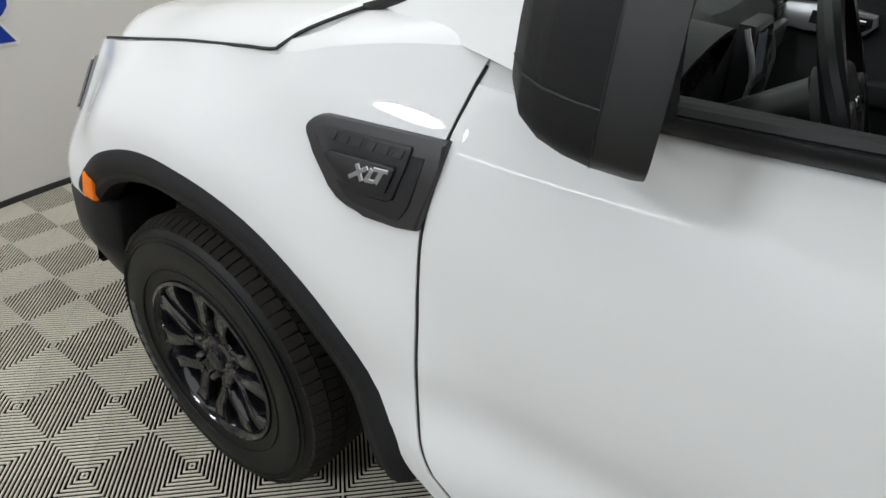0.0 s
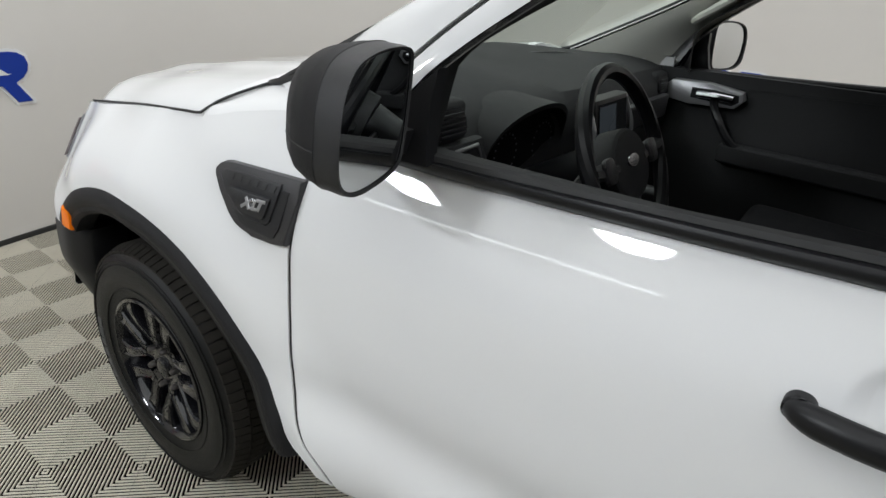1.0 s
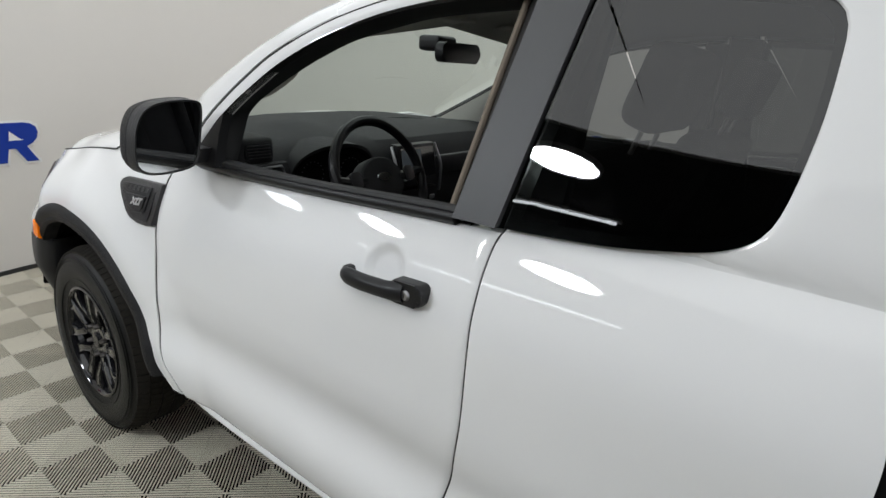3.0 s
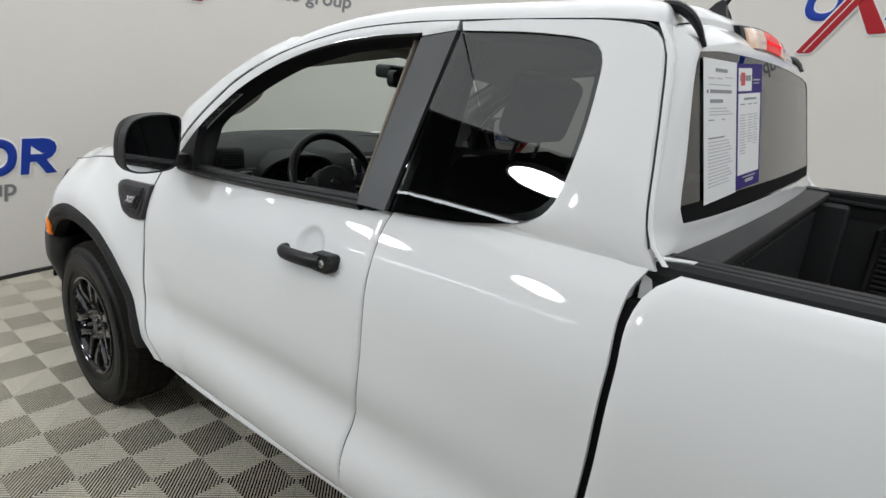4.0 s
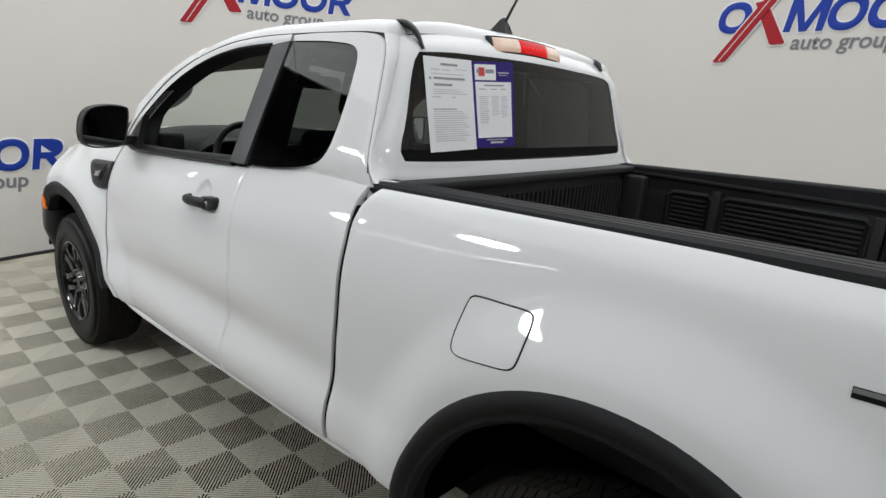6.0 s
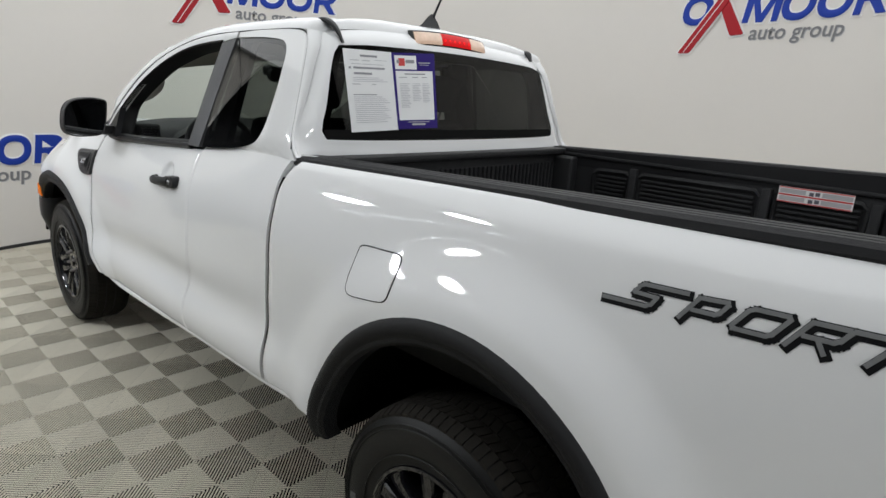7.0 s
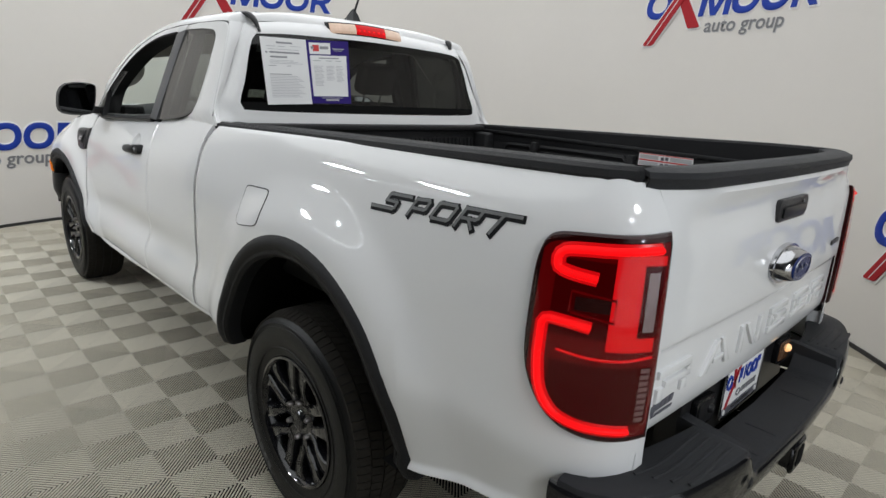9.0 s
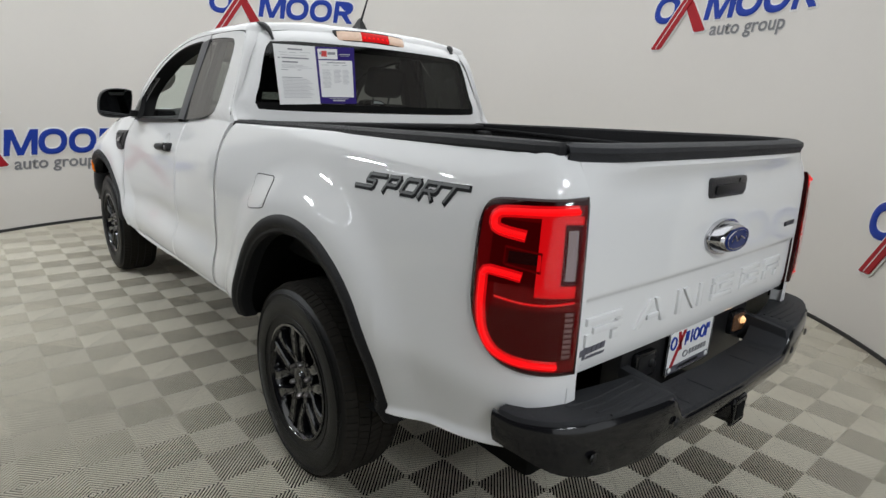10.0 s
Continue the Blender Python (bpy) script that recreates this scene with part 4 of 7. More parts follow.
# black roof ditch ends
def ditch_cap(flip):
    pts = [(2.305, 0.321, 1.785), (2.327, 0.325, 1.782), (2.352, 0.334, 1.768), (2.371, 0.343, 1.744), (2.385, 0.351, 1.712)]
    if flip:
        pts = [(x - 0.004, 2 * YC - y - 0.034, z - 0.002) for x, y, z in pts[:4]]
    part("roof_ditch_cap", tube(path3(pts, 14), [0.010 + 0.011 * math.sin(math.pi * min(1.0, 0.15 + i / 14) ** 0.8) for i in range(15)], 10, flat=0.5), SATIN, truck, "black roof ditch end cap")


ditch_cap(False)
ditch_cap(True)
# thin black joints between panels
both("door_joint", tube([gp(p.x, p.y, -0.004) for p in path3([(a + 0.002, b + 0.0035, 0) for a, b in EDGE_TOP] + [(1.875, 1.7455, 0)], 40)], 0.0035, 6), SEAL, truck)
both("door_joint", tube([Vector((p.x, glass_y(p.y) + 0.003, p.y)) for p in path3([(a + 0.003, b + 0.0035 * (b > 1.70), 0) for a, b in Q_OUT[:10]], 40)], 0.0026, 6), SEAL, truck)
for g, z0, z1 in ((gap_front, 0.53, 1.255), (gap_mid, 0.53, 1.30)):
    both("door_joint", tube([side(g(lerp(z0, z1, i / 40)), lerp(z0, z1, i / 40), -0.0046) for i in range(41)], 0.0024, 6), SEAL, truck)

# ---- mirror, handle, badge, fuel flap ----
def rrect(w, h, r, n=5):
    pts = []
    for cx, cy, a0 in ((w / 2 - r, h / 2 - r, 0), (-w / 2 + r, h / 2 - r, 90), (-w / 2 + r, -h / 2 + r, 180), (w / 2 - r, -h / 2 + r, 270)):
        for k in range(n + 1):
            a = radians(a0 + 90 * k / n)
            pts.append((cx + r * math.cos(a), cy + r * math.sin(a)))
    return pts


def corner_cut(poly, k):
    """Cuts a closed polygon's corners k times."""
    for _ in range(k):
        poly = [q for a, b in zip(poly, poly[1:] + poly[:1]) for q in ((lerp(a[0], b[0], 0.25), lerp(a[1], b[1], 0.25)), (lerp(a[0], b[0], 0.75), lerp(a[1], b[1], 0.75)))]
    return poly


def mirror_unit(flip):
    F = (lambda b: mirrored(b)) if flip else (lambda b: b)
    tilt = 0.072 if flip else 0.062
    own = part("wing_mirror", F(prism([(0.81, 1.266), (0.88, 1.266), (0.885, 1.304), (0.81, 1.304)], lambda x, z: (x, 0.09, z), lambda x, z: (x, -0.0, z), 0.01)), SATIN, truck, "black wing mirror with a textured shell")
    # shell: outline at the glass side shrinking forward
    OUT = [(a - 0.008, b + 0.008) for a, b in [(0.045, 1.262), (0.062, 1.33), (0.072, 1.412), (0.060, 1.428), (0.0, 1.434), (-0.07, 1.430), (-0.115, 1.414), (-0.140, 1.375), (-0.148, 1.33), (-0.150, 1.285), (-0.138, 1.262), (-0.10, 1.247), (-0.03, 1.245), (0.02, 1.249), (0.045, 1.262)]]
    oc = [Vector((a, b, 0)) for a, b in corner_cut(OUT[:-1], 2)]
    oc.append(oc[0])
    c = Vector((-0.048, 1.348, 0))
    bm = bmesh.new()
    prof = [(0.934, 0.90), (0.937, 0.95), (0.928, 0.965), (0.893, 0.965), (0.868, 0.935), (0.843, 0.87), (0.822, 0.74), (0.808, 0.5), (0.803, 0.2)]
    rings = []
    for x, s in prof:
        rings.append([bm.verts.new((x + (tilt * (0.07 - (c + (p - c) * s).x) / 0.2 - 0.040), (c + (p - c) * s).x, (c + (p - c) * s).y)) for p in oc[:-1]])
    m = len(rings[0])
    for R0, R1 in zip(rings[3:], rings[4:]):
        for i in range(m):
            bm.faces.new((R0[i], R0[(i + 1) % m], R1[(i + 1) % m], R1[i]))
    bm.faces.new(rings[-1])
    spots_ = [[v.co.copy() for v in R] for R in rings[:4]]
    for R in rings[:3]:
        for v in R:
            bm.verts.remove(v)
    part("shell", F(bm), PLAST, own)
    bz = bmesh.new()
    rb = [[bz.verts.new(q) for q in R] for R in spots_]
    for R0, R1 in zip(rb, rb[1:]):
        for i in range(m):
            bz.faces.new((R0[i], R0[(i + 1) % m], R1[(i + 1) % m], R1[i]))
    part("bezel", F(bz), BEZEL, own)
    part("bezel_joint", F(tube(spots_[3], 0.0011, 5, closed=True)), SEAL, own)
    ball = 1.1 if flip else 30.0      # the passenger's glass is convex
    def on_mirror(p):
        q = c + (p - c) * 0.905
        return Vector((0.929 + tilt * (0.07 - q.x) / 0.2 - 0.040 - (q - c).length_squared / (2 * ball) + 0.004, q.x, q.y))
    g = pane(oc, on_mirror, 8)
    part("mirror_glass", F(g), MIRROR, own, "mirror glass")
    e = Vector((-0.1575, 1.320, 0))
    k = tube([((x + tilt * (0.07 - (c + (e - c) * s).x) / 0.2 - 0.040), (c + (e - c) * s).x + 0.0005, (c + (e - c) * s).y) for x, s in prof[3:8]], 0.0013, 6)
    part("shell_joint", F(k), SEAL, own)


mirror_unit(False)
mirror_unit(True)


def door_handle(flip):
    F = (lambda b: mirrored(b)) if flip else (lambda b: b)
    def Z(x):
        return lerp(1.131, 1.146, (x - 1.469) / 0.234)
    y0 = side_y(1.66, 1.145)
    own = part("door_handle", F(prism([(1.661 + a, 1.1435 + b + 0.06 * a) for a, b in rrect(0.088, 0.047, 0.017, 6)], lambda x, z: (x, y0 + 0.006, z), lambda x, z: (x, y0 - 0.026, z), 0.011, 4)), SATIN, door_r if flip else door, "black pull handle")
    pts = path3([(1.476, y0 - 0.002, Z(1.474)), (1.480, y0 - 0.012, Z(1.484)), (1.51, y0 - 0.024, Z(1.51)), (1.56, y0 - 0.030, Z(1.56)), (1.61, y0 - 0.029, Z(1.61)), (1.656, y0 - 0.018, Z(1.656))], 20)
    part("grip", F(tube(pts, [0.009, 0.012, 0.014, 0.0155] + [0.0165] * 13 + [0.0175, 0.018, 0.018, 0.018], 14, flat=1.15)), SATIN, own)
    part("foot", F(prism([(1.484 + a, Z(1.484) + b) for a, b in rrect(0.034, 0.034, 0.014, 5)], lambda x, z: (x, y0 + 0.006, z), lambda x, z: (x, y0 - 0.014, z), 0.006, 3)), SATIN, own)
    part("lock", F(lathe([(0.0, -0.004), (0.0085, -0.004), (0.011, 0.0), (0.011, 0.006)], 20, Matrix.Translation((1.666, y0 - 0.027, 1.143)) @ pose(0, 0, 0, -90))), STEEL, own, "round metal key lock")
    part("keyhole", F(box(1.665, 1.667, y0 - 0.032, y0 - 0.030, 1.139, 1.147)), SEAL, own)
    return own


door_handle(False)
door_handle(True)


def fender_badge(flip):
    F = (lambda b: mirrored(b)) if flip else (lambda b: b)
    def fl(off):
        return lambda x, z: side(x, z, off)
    shape = [(0.398, 1.120), (0.401, 1.128), (0.409, 1.136), (0.420, 1.142), (0.434, 1.1455), (0.47, 1.148), (0.655, 1.160), (0.652, 1.12), (0.638, 1.032), (0.60, 1.024), (0.54, 1.022), (0.505, 1.026), (0.483, 1.033), (0.462, 1.046), (0.425, 1.085), (0.401, 1.112)]
    own = part("wing_badge", F(prism(shape, fl(-0.004), fl(0.012), 0.006, 2)), BADGE, truck, "charcoal vent-shaped badge with silver lettering")
    inner_s = [(0.424, 1.116), (0.436, 1.130), (0.47, 1.134), (0.604, 1.143), (0.606, 1.138), (0.602, 1.115), (0.592, 1.068), (0.580, 1.058), (0.530, 1.056), (0.498, 1.060), (0.455, 1.090)]
    part("insert", F(prism(inner_s, fl(0.010), fl(0.017), 0.004, 2)), BADGEB, own)
    part("scoop", F(prism([(0.604, 1.131), (0.628, 1.133), (0.618, 1.062), (0.606, 1.040), (0.598, 1.037), (0.520, 1.037), (0.500, 1.042), (0.478, 1.062), (0.560, 1.064), (0.592, 1.064)], fl(0.008), fl(0.0135), 0.0)), BADGEB, own)
    plate = part("plate", F(prism([(0.455, 1.098), (0.466, 1.105), (0.586, 1.112), (0.588, 1.109), (0.580, 1.074), (0.572, 1.068), (0.515, 1.067), (0.490, 1.074)], fl(0.014), fl(0.022), 0.003, 2)), BADGEB, own)
    # raised word bars over the plate, of the height of the letters
    for i in range(6):
        x = 0.452 + i * 0.025
        part("raised_mark", F(prism([(x, 1.117 + i * 0.0012), (x + 0.004, 1.130 + i * 0.0012), (x + 0.019, 1.131 + i * 0.0012), (x + 0.015, 1.118 + i * 0.0012)], fl(0.015), fl(0.0178), 0.0006, 1)), BADGEB, own)
    # silver trim mark: crossing bars, an angle, a tee
    def bar(a, b, w):
        d = (Vector(b) - Vector(a)).normalized()
        n = Vector((-d.y, d.x)) * w / 2
        return [tuple(Vector(a) + n), tuple(Vector(a) - n), tuple(Vector(b) - n), tuple(Vector(b) + n)]
    bars = [((0.500, 1.0765), (0.541, 1.1045), 0.0085), ((0.514, 1.1045), (0.531, 1.0775), 0.0100), ((0.5505, 1.1055), (0.5405, 1.0800), 0.0095), ((0.537, 1.0815), (0.560, 1.0845), 0.0075), ((0.5535, 1.1060), (0.587, 1.1090), 0.0075), ((0.5725, 1.107), (0.563, 1.0825), 0.0100)]
    def mid(p):
        return (0.5455 + 0.80 * (p[0] - 0.5435), 1.0910 + 0.80 * (p[1] - 1.0930))
    for a, b, w in bars:
        part("silver_bar", F(prism(bar(mid(a), mid(b), 0.8 * w), fl(0.021), fl(0.0235), 0.001, 1)), SILVER, plate, "silver metal bar")


fender_badge(False)
fender_badge(True)

# fuel flap: a thin dark joint round a slightly proud lid
FL = [(2.885, 1.146), (2.893, 1.156), (2.91, 1.160), (2.98, 1.163), (3.045, 1.168), (3.060, 1.162), (3.064, 1.145), (3.060, 1.07), (3.052, 1.055), (3.036, 1.046), (2.97, 1.035), (2.905, 1.024), (2.880, 1.026), (2.870, 1.040), (2.872, 1.08), (2.885, 1.146)]
flr = corner_cut(FL[:-1], 3)
flc = [Vector((a, b, 0)) for a, b in flr + flr[:1]]
part("fuel_flap_joint", tube([side(p.x, p.y, 0.0) for p in flc[:-1]], 0.0022, 6, closed=True), SEAL, truck)
flap = part("fuel_flap", pane([p.lerp(Vector((2.97, 1.097, 0)), 0.025) for p in flc], lambda p: side(p.x, p.y, 0.0025), 5), WHITE, truck)

# ---- bed ----
def rail_top(u, v):
    x = lerp(2.425, 4.272, u)
    prof = [(0.118, -0.024), (0.110, -0.010), (0.114, 0.004), (0.128, 0.012), (0.142, 0.012), (0.146, 0.008), (0.152, 0.012), (0.170, 0.012), (0.174, 0.008), (0.180, 0.012), (0.198, 0.012), (0.204, 0.004), (0.206, -0.055)]
    y, z = prof[round(v * 12)]
    xp = x
    for _ in range(4):
        xp = x - tail_x(xp, 1.375)
    taper = (side_y(xp, rail_z(xp) - 0.012) - side_y(4.0, rail_z(4.0) - 0.012)) * (1.0 if v < 0.4 else lerp(1.0, 0.35, (v - 0.4) / 0.6)) if x > 4.0 else 0.0
    return Vector((x, y + taper + 0.012, rail_z(x) + z + 0.004))


both("rail_cap", sheet(steps(40, 0.004), steps(12), rail_top, 0.02, d=(0, 0, -1)), PLAST, truck, "black ribbed plastic bed rail cap", angle=0.4)
liner = part("bed_liner", box(2.475, 4.30, 0.20, 2 * YC - 0.20, 0.80, 0.835, 0.01), LINER, truck, "black textured drop-in bed liner")
# bed floor ribs
for i in range(11):
    y = 0.34 + i * 0.118
    part("floor_rib", box(2.55, 4.27, y - 0.022, y + 0.022, 0.83, 0.848, 0.006), LINER, liner)
# side walls with framed, ribbed bays
def bed_wall(flip):
    F = (lambda b: mirrored(b)) if flip else (lambda b: b)
    wall = part("side_wall", F(box(2.475, 4.22, 0.185, 0.215, 0.82, 1.345, 0.006)), LINER, liner)
    for x0, x1, z1 in ((2.70, 2.885, 1.255), (2.925, 3.44, 1.262), (3.495, 3.80, 1.270), (3.86, 4.20, 1.275)):
        part("bay_frame", F(tube([(x0, 0.218, 0.90), (x0, 0.218, z1 - 0.02), (x0 + 0.02, 0.218, z1), (x1 - 0.02, 0.218, z1 + 0.004), (x1, 0.218, z1 - 0.016), (x1, 0.218, 0.90)], 0.012, 6)), LINER, wall)
        bm = bmesh.new()
        n = 17
        for k in range(n):
            z = lerp(0.92, z1 - 0.025, k / (n - 1))
            box(x0 + 0.018, x1 - 0.018, 0.212, 0.227, z - 0.0052, z + 0.0052, 0.002, 1, bm)
        part("rib_field", F(bm), LINER, wall)
    for x in (2.905, 3.468, 3.83):
        part("upright", F(box(x - 0.018, x + 0.018, 0.21, 0.245, 0.85, 1.285, 0.009)), LINER, wall)
    part("ledge", F(box(2.475, 4.20, 0.178, 0.228, 1.306, 1.322, 0.006)), LINER, wall)
    return wall


wall_l = bed_wall(False)
wall_r = bed_wall(True)
front = part("front_wall", box(2.462, 2.492, 0.19, 2 * YC - 0.19, 0.82, 1.325, 0.006), LINER, liner)
for i in range(44):
    y = 0.285 + i * 0.030
    part("upright_rib", box(2.488, 2.503, y - 0.0075, y + 0.0075, 0.86, 1.272, 0.0035, 1), LINER, front)
part("front_lip", box(2.44, 2.525, 0.16, 2 * YC - 0.16, 1.312, 1.338, 0.009), LINER, front)
for y in (0.225, 2 * YC - 0.225):
    part("corner_post", box(2.49, 2.60, y - 0.05, y + 0.05, 0.83, 1.305, 0.02, 3), LINER, liner, "pebbled liner corner")
part("round_plug", lathe([(0.0, 0.008), (0.045, 0.008), (0.05, 0.0)], 28, Matrix.Translation((2.62, 0.222, 1.16)) @ pose(0, 0, 0, -90)), LINER, liner)

# warning label on the far liner wall
lab = thing("warning_label", (3.63, 2 * YC - 0.226, 1.275), "white and red warning label stuck on the bed liner", "label")
yl = 2 * YC - 0.2295


def on_far(x0, x1, z0, z1, off=0.0):
    return box(x0, x1, yl - 0.001 - off, yl + 0.0 - off, z0, z1)


part("backing", on_far(3.507, 3.757, 1.243, 1.303), HALO, lab)
for z0, z1, m in ((1.2985, 1.302, REDINK), (1.270, 1.2755, REDINK), (1.244, 1.2475, REDINK)):
    part("stripe", on_far(3.509, 3.755, z0, z1, 0.001), m, lab, "red printed stripe")
for x0, x1, z0, z1 in ((3.512, 3.600, 1.2785, 1.2955), (3.655, 3.752, 1.2785, 1.2955), (3.512, 3.600, 1.250, 1.267), (3.655, 3.752, 1.250, 1.267)):
    part("print_block", on_far(x0, x1, z0, z1, 0.001), SHADEP, lab)
for x0, z0 in ((3.612, 1.278), (3.632, 1.280), (3.612, 1.250), (3.634, 1.252)):
    part("pictogram", on_far(x0, x0 + 0.015, z0, z0 + 0.014, 0.001), INKD, lab)

# ---- tailgate ----
def gate_x(y, z):
    s = abs(y - YC)
    x = 4.352 - 0.012 * (s / 0.7) ** 2
    mid = max(0.0, 1 - (s / 0.66) ** 4)
    x += 0.020 * math.exp(-((z - 1.350) / 0.026) ** 2) * mid - 0.012 * math.exp(-((z - 1.29) / 0.04) ** 2) * mid * (0.35 + 0.65 * min(1, max(0, (s - 0.16) / 0.2)))
    x += 0.009 * (1 / (1 + math.exp((1.022 - z) / 0.0035))) - 0.004
    x += -0.016 * max(0.0, (0.87 - z) / 0.06) ** 2
    return x + TAIL_LEAN(z) - 0.030 * max(0.0, (s - 0.60) / 0.09) ** 2 * max(0.0, (z - 1.26) / 0.12)


GZ = [0.812, 0.818, 0.83, 0.85, 0.875, 0.91, 0.95, 0.99, 1.008, 1.014, 1.018, 1.022, 1.026, 1.030, 1.036, 1.06, 1.10, 1.14, 1.18, 1.21, 1.235, 1.26, 1.285, 1.31, 1.33, 1.345, 1.36, 1.372, 1.38]
gate = part("tailgate", sheet([(y - 0.236) / 1.388 for y in [0.236, 0.240] + [0.26 + 1.34 * i / 44 for i in range(45)] + [1.620, 1.624]], [(z - 0.812) / 0.568 for z in GZ], lambda u, v: Vector((gate_x(lerp(0.236, 1.624, u), lerp(0.812, 1.38, v)), lerp(0.236, 1.624, u), lerp(0.812, 1.38, v))), 0.04, d=(-1, 0, 0), soft=0.005), WHITE, truck, "white pressed tailgate", angle=0.5)
part("inner_skin", box(4.262, 4.290, 0.26, 1.60, 0.83, 1.372, 0.006), LINER, gate)


def cap_point(u, v):
    y = lerp(0.212, 2 * YC - 0.212, u)
    s = abs(y - YC)
    prof = [(4.352, -0.018), (4.358, -0.006), (4.355, 0.006), (4.336, 0.014), (4.300, 0.014), (4.272, 0.008), (4.266, -0.03)]
    x, z = prof[round(v * 6)]
    return Vector((x - 0.022 * (s / 0.69) ** 2 - 0.035 * max(0, (s - 0.55) / 0.14) ** 2, y, 1.386 + z))


part("top_cap", sheet(steps(40, 0.006), steps(6), cap_point, 0.01, d=(0, 0, -1)), PLASTG, gate, "dark grey plastic tailgate cap")
th = part("tailgate_handle", prism(rrect(0.238, 0.060, 0.012), lambda a, b: (gate_x(YC + a, 1.268) - 0.004, YC + a, 1.268 + b), lambda a, b: (gate_x(YC + a, 1.268) + 0.010, YC + a, 1.268 + b), 0.005), BADGE, gate, "charcoal tailgate handle")
part("pull", prism(rrect(0.19, 0.030, 0.008), lambda a, b: (gate_x(YC, 1.268) + 0.010, YC + a, 1.262 + b), lambda a, b: (gate_x(YC, 1.268) + 0.016, YC + a, 1.262 + b), 0.004), SATIN, th)
part("camera_eye", lathe([(0.0, 0.004), (0.006, 0.003), (0.008, 0.0)], 14, Matrix.Translation((gate_x(YC, 1.268) + 0.012, YC + 0.06, 1.287)) @ pose(0, 0, 0, 0, 90)), GLOSSB, th)


def oval(a, b, n=44):
    return [(a * math.cos(2 * math.pi * k / n), b * math.sin(2 * math.pi * k / n)) for k in range(n)]


gx = gate_x(YC, 1.11)
em = part("emblem", prism(oval(0.112, 0.056), lambda a, b: (gx - 0.006, YC + a, 1.113 + b), lambda a, b: (gx + 0.012, YC + a, 1.113 + b), 0.006, 2), CHROME, gate, "oval chrome emblem with a blue centre")
part("dome", sheet([i / 44 for i in range(45)], steps(6), lambda u, v: Vector((gx + 0.010 + 0.038 * math.sin(v * math.pi / 2) ** 0.8, YC + lerp(0.104, 0.078, v) * math.cos(2 * math.pi * u), 1.113 + lerp(0.050, 0.036, v) * math.sin(2 * math.pi * u)))), CHROME, em)
part("blue_field", prism(oval(0.080, 0.037), lambda a, b: (gx + 0.036, YC + a, 1.113 + b), lambda a, b: (gx + 0.052, YC + a, 1.113 + b), 0.004, 2), OVALB, em)
part("ring_line", tube([(gx + 0.0525, YC + a, 1.113 + b) for a, b in oval(0.070, 0.030)], 0.0014, 5, closed=True), CHROME, em)
part("swash", tube(path3([(gx + 0.0525, YC - 0.045, 1.107), (gx + 0.0525, YC - 0.024, 1.125), (gx + 0.0525, YC - 0.004, 1.109), (gx + 0.0525, YC + 0.016, 1.121), (gx + 0.0525, YC + 0.045, 1.111)], 20), 0.0026, 5), CHROME, em)
# six pressed marks on the lower panel, each of the size of a letter
def pressed(polys, y0):
    for poly in polys:
        part("pressed_mark", prism([(y0 + a, b) for a, b in poly], lambda a, b: (gate_x(a, b) - 0.003, a, b), lambda a, b: (gate_x(a, b) + 0.0085, a, b), 0.005, 2), WHITE, gate)


def block(a0, a1, b0, b1, s=0.0):
    return [(a0, b0), (a1, b0), (a1 + s, b1), (a0 + s, b1)]


Z0, Z1 = 0.895, 0.972
for k, y0 in enumerate((0.275, 0.492, 0.712, 0.932, 1.150, 1.350)):
    m = (Z0 + Z1) / 2
    if k in (0, 5):
        pressed([block(0, 0.15, Z1 - 0.02, Z1), block(0.03, 0.15, m - 0.009, m + 0.009), block(0.0, 0.026, Z0, m - 0.004), block(0.11, 0.138, Z0, m - 0.013), block(0.125, 0.15, m + 0.012, Z1 - 0.023)], y0)
    elif k == 1:
        pressed([[(0.0, Z0), (0.03, Z0), (0.088, Z1 - 0.003), (0.066, Z1)], [(0.092, Z1), (0.112, Z1), (0.165, Z0), (0.135, Z0)], block(0.06, 0.118, Z0 + 0.018, Z0 + 0.032)], y0)
    elif k == 2:
        pressed([block(0.0, 0.024, Z0, Z1), [(0.03, Z1), (0.056, Z1), (0.126, Z0), (0.10, Z0)], block(0.132, 0.156, Z0, Z1)], y0)
    else:
        pressed([block(0, 0.15, Z1 - 0.018, Z1), block(0.0, 0.026, Z0 + 0.022, Z1 - 0.022), block(0, 0.15, Z0, Z0 + 0.018), block(0.06, 0.15, m - 0.008, m + 0.009)], y0)
# small dealer sticker: plain dark marks
stk = part("sticker", box(4.346, 4.3475, 0.262, 0.263, 0.852, 0.853), INKD, gate, "small black dealer sticker")
for i, (a, b, w, h) in enumerate(((0.262, 0.869, 0.014, 0.018), (0.276, 0.858, 0.010, 0.034), (0.288, 0.872, 0.020, 0.018), (0.311, 0.873, 0.016, 0.018), (0.330, 0.874, 0.016, 0.018), (0.349, 0.875, 0.016, 0.018), (0.290, 0.858, 0.012, 0.008), (0.306, 0.859, 0.058, 0.008))):
    part("dark_mark", prism([(a, b), (a + w, b + 0.001), (a + w + 0.004, b + h), (a + 0.004, b + h)], lambda y, z: (gate_x(y, z) + 0.0005, y, z), lambda y, z: (gate_x(y, z) + 0.0022, y, z)), INKD, stk)
part("small_badge", prism([(1.47, 1.085), (1.56, 1.087), (1.56, 1.103), (1.47, 1.101)], lambda y, z: (gate_x(y, z) - 0.002, y, z), lambda y, z: (gate_x(y, z) + 0.006, y, z), 0.002, 1), BADGE, gate)

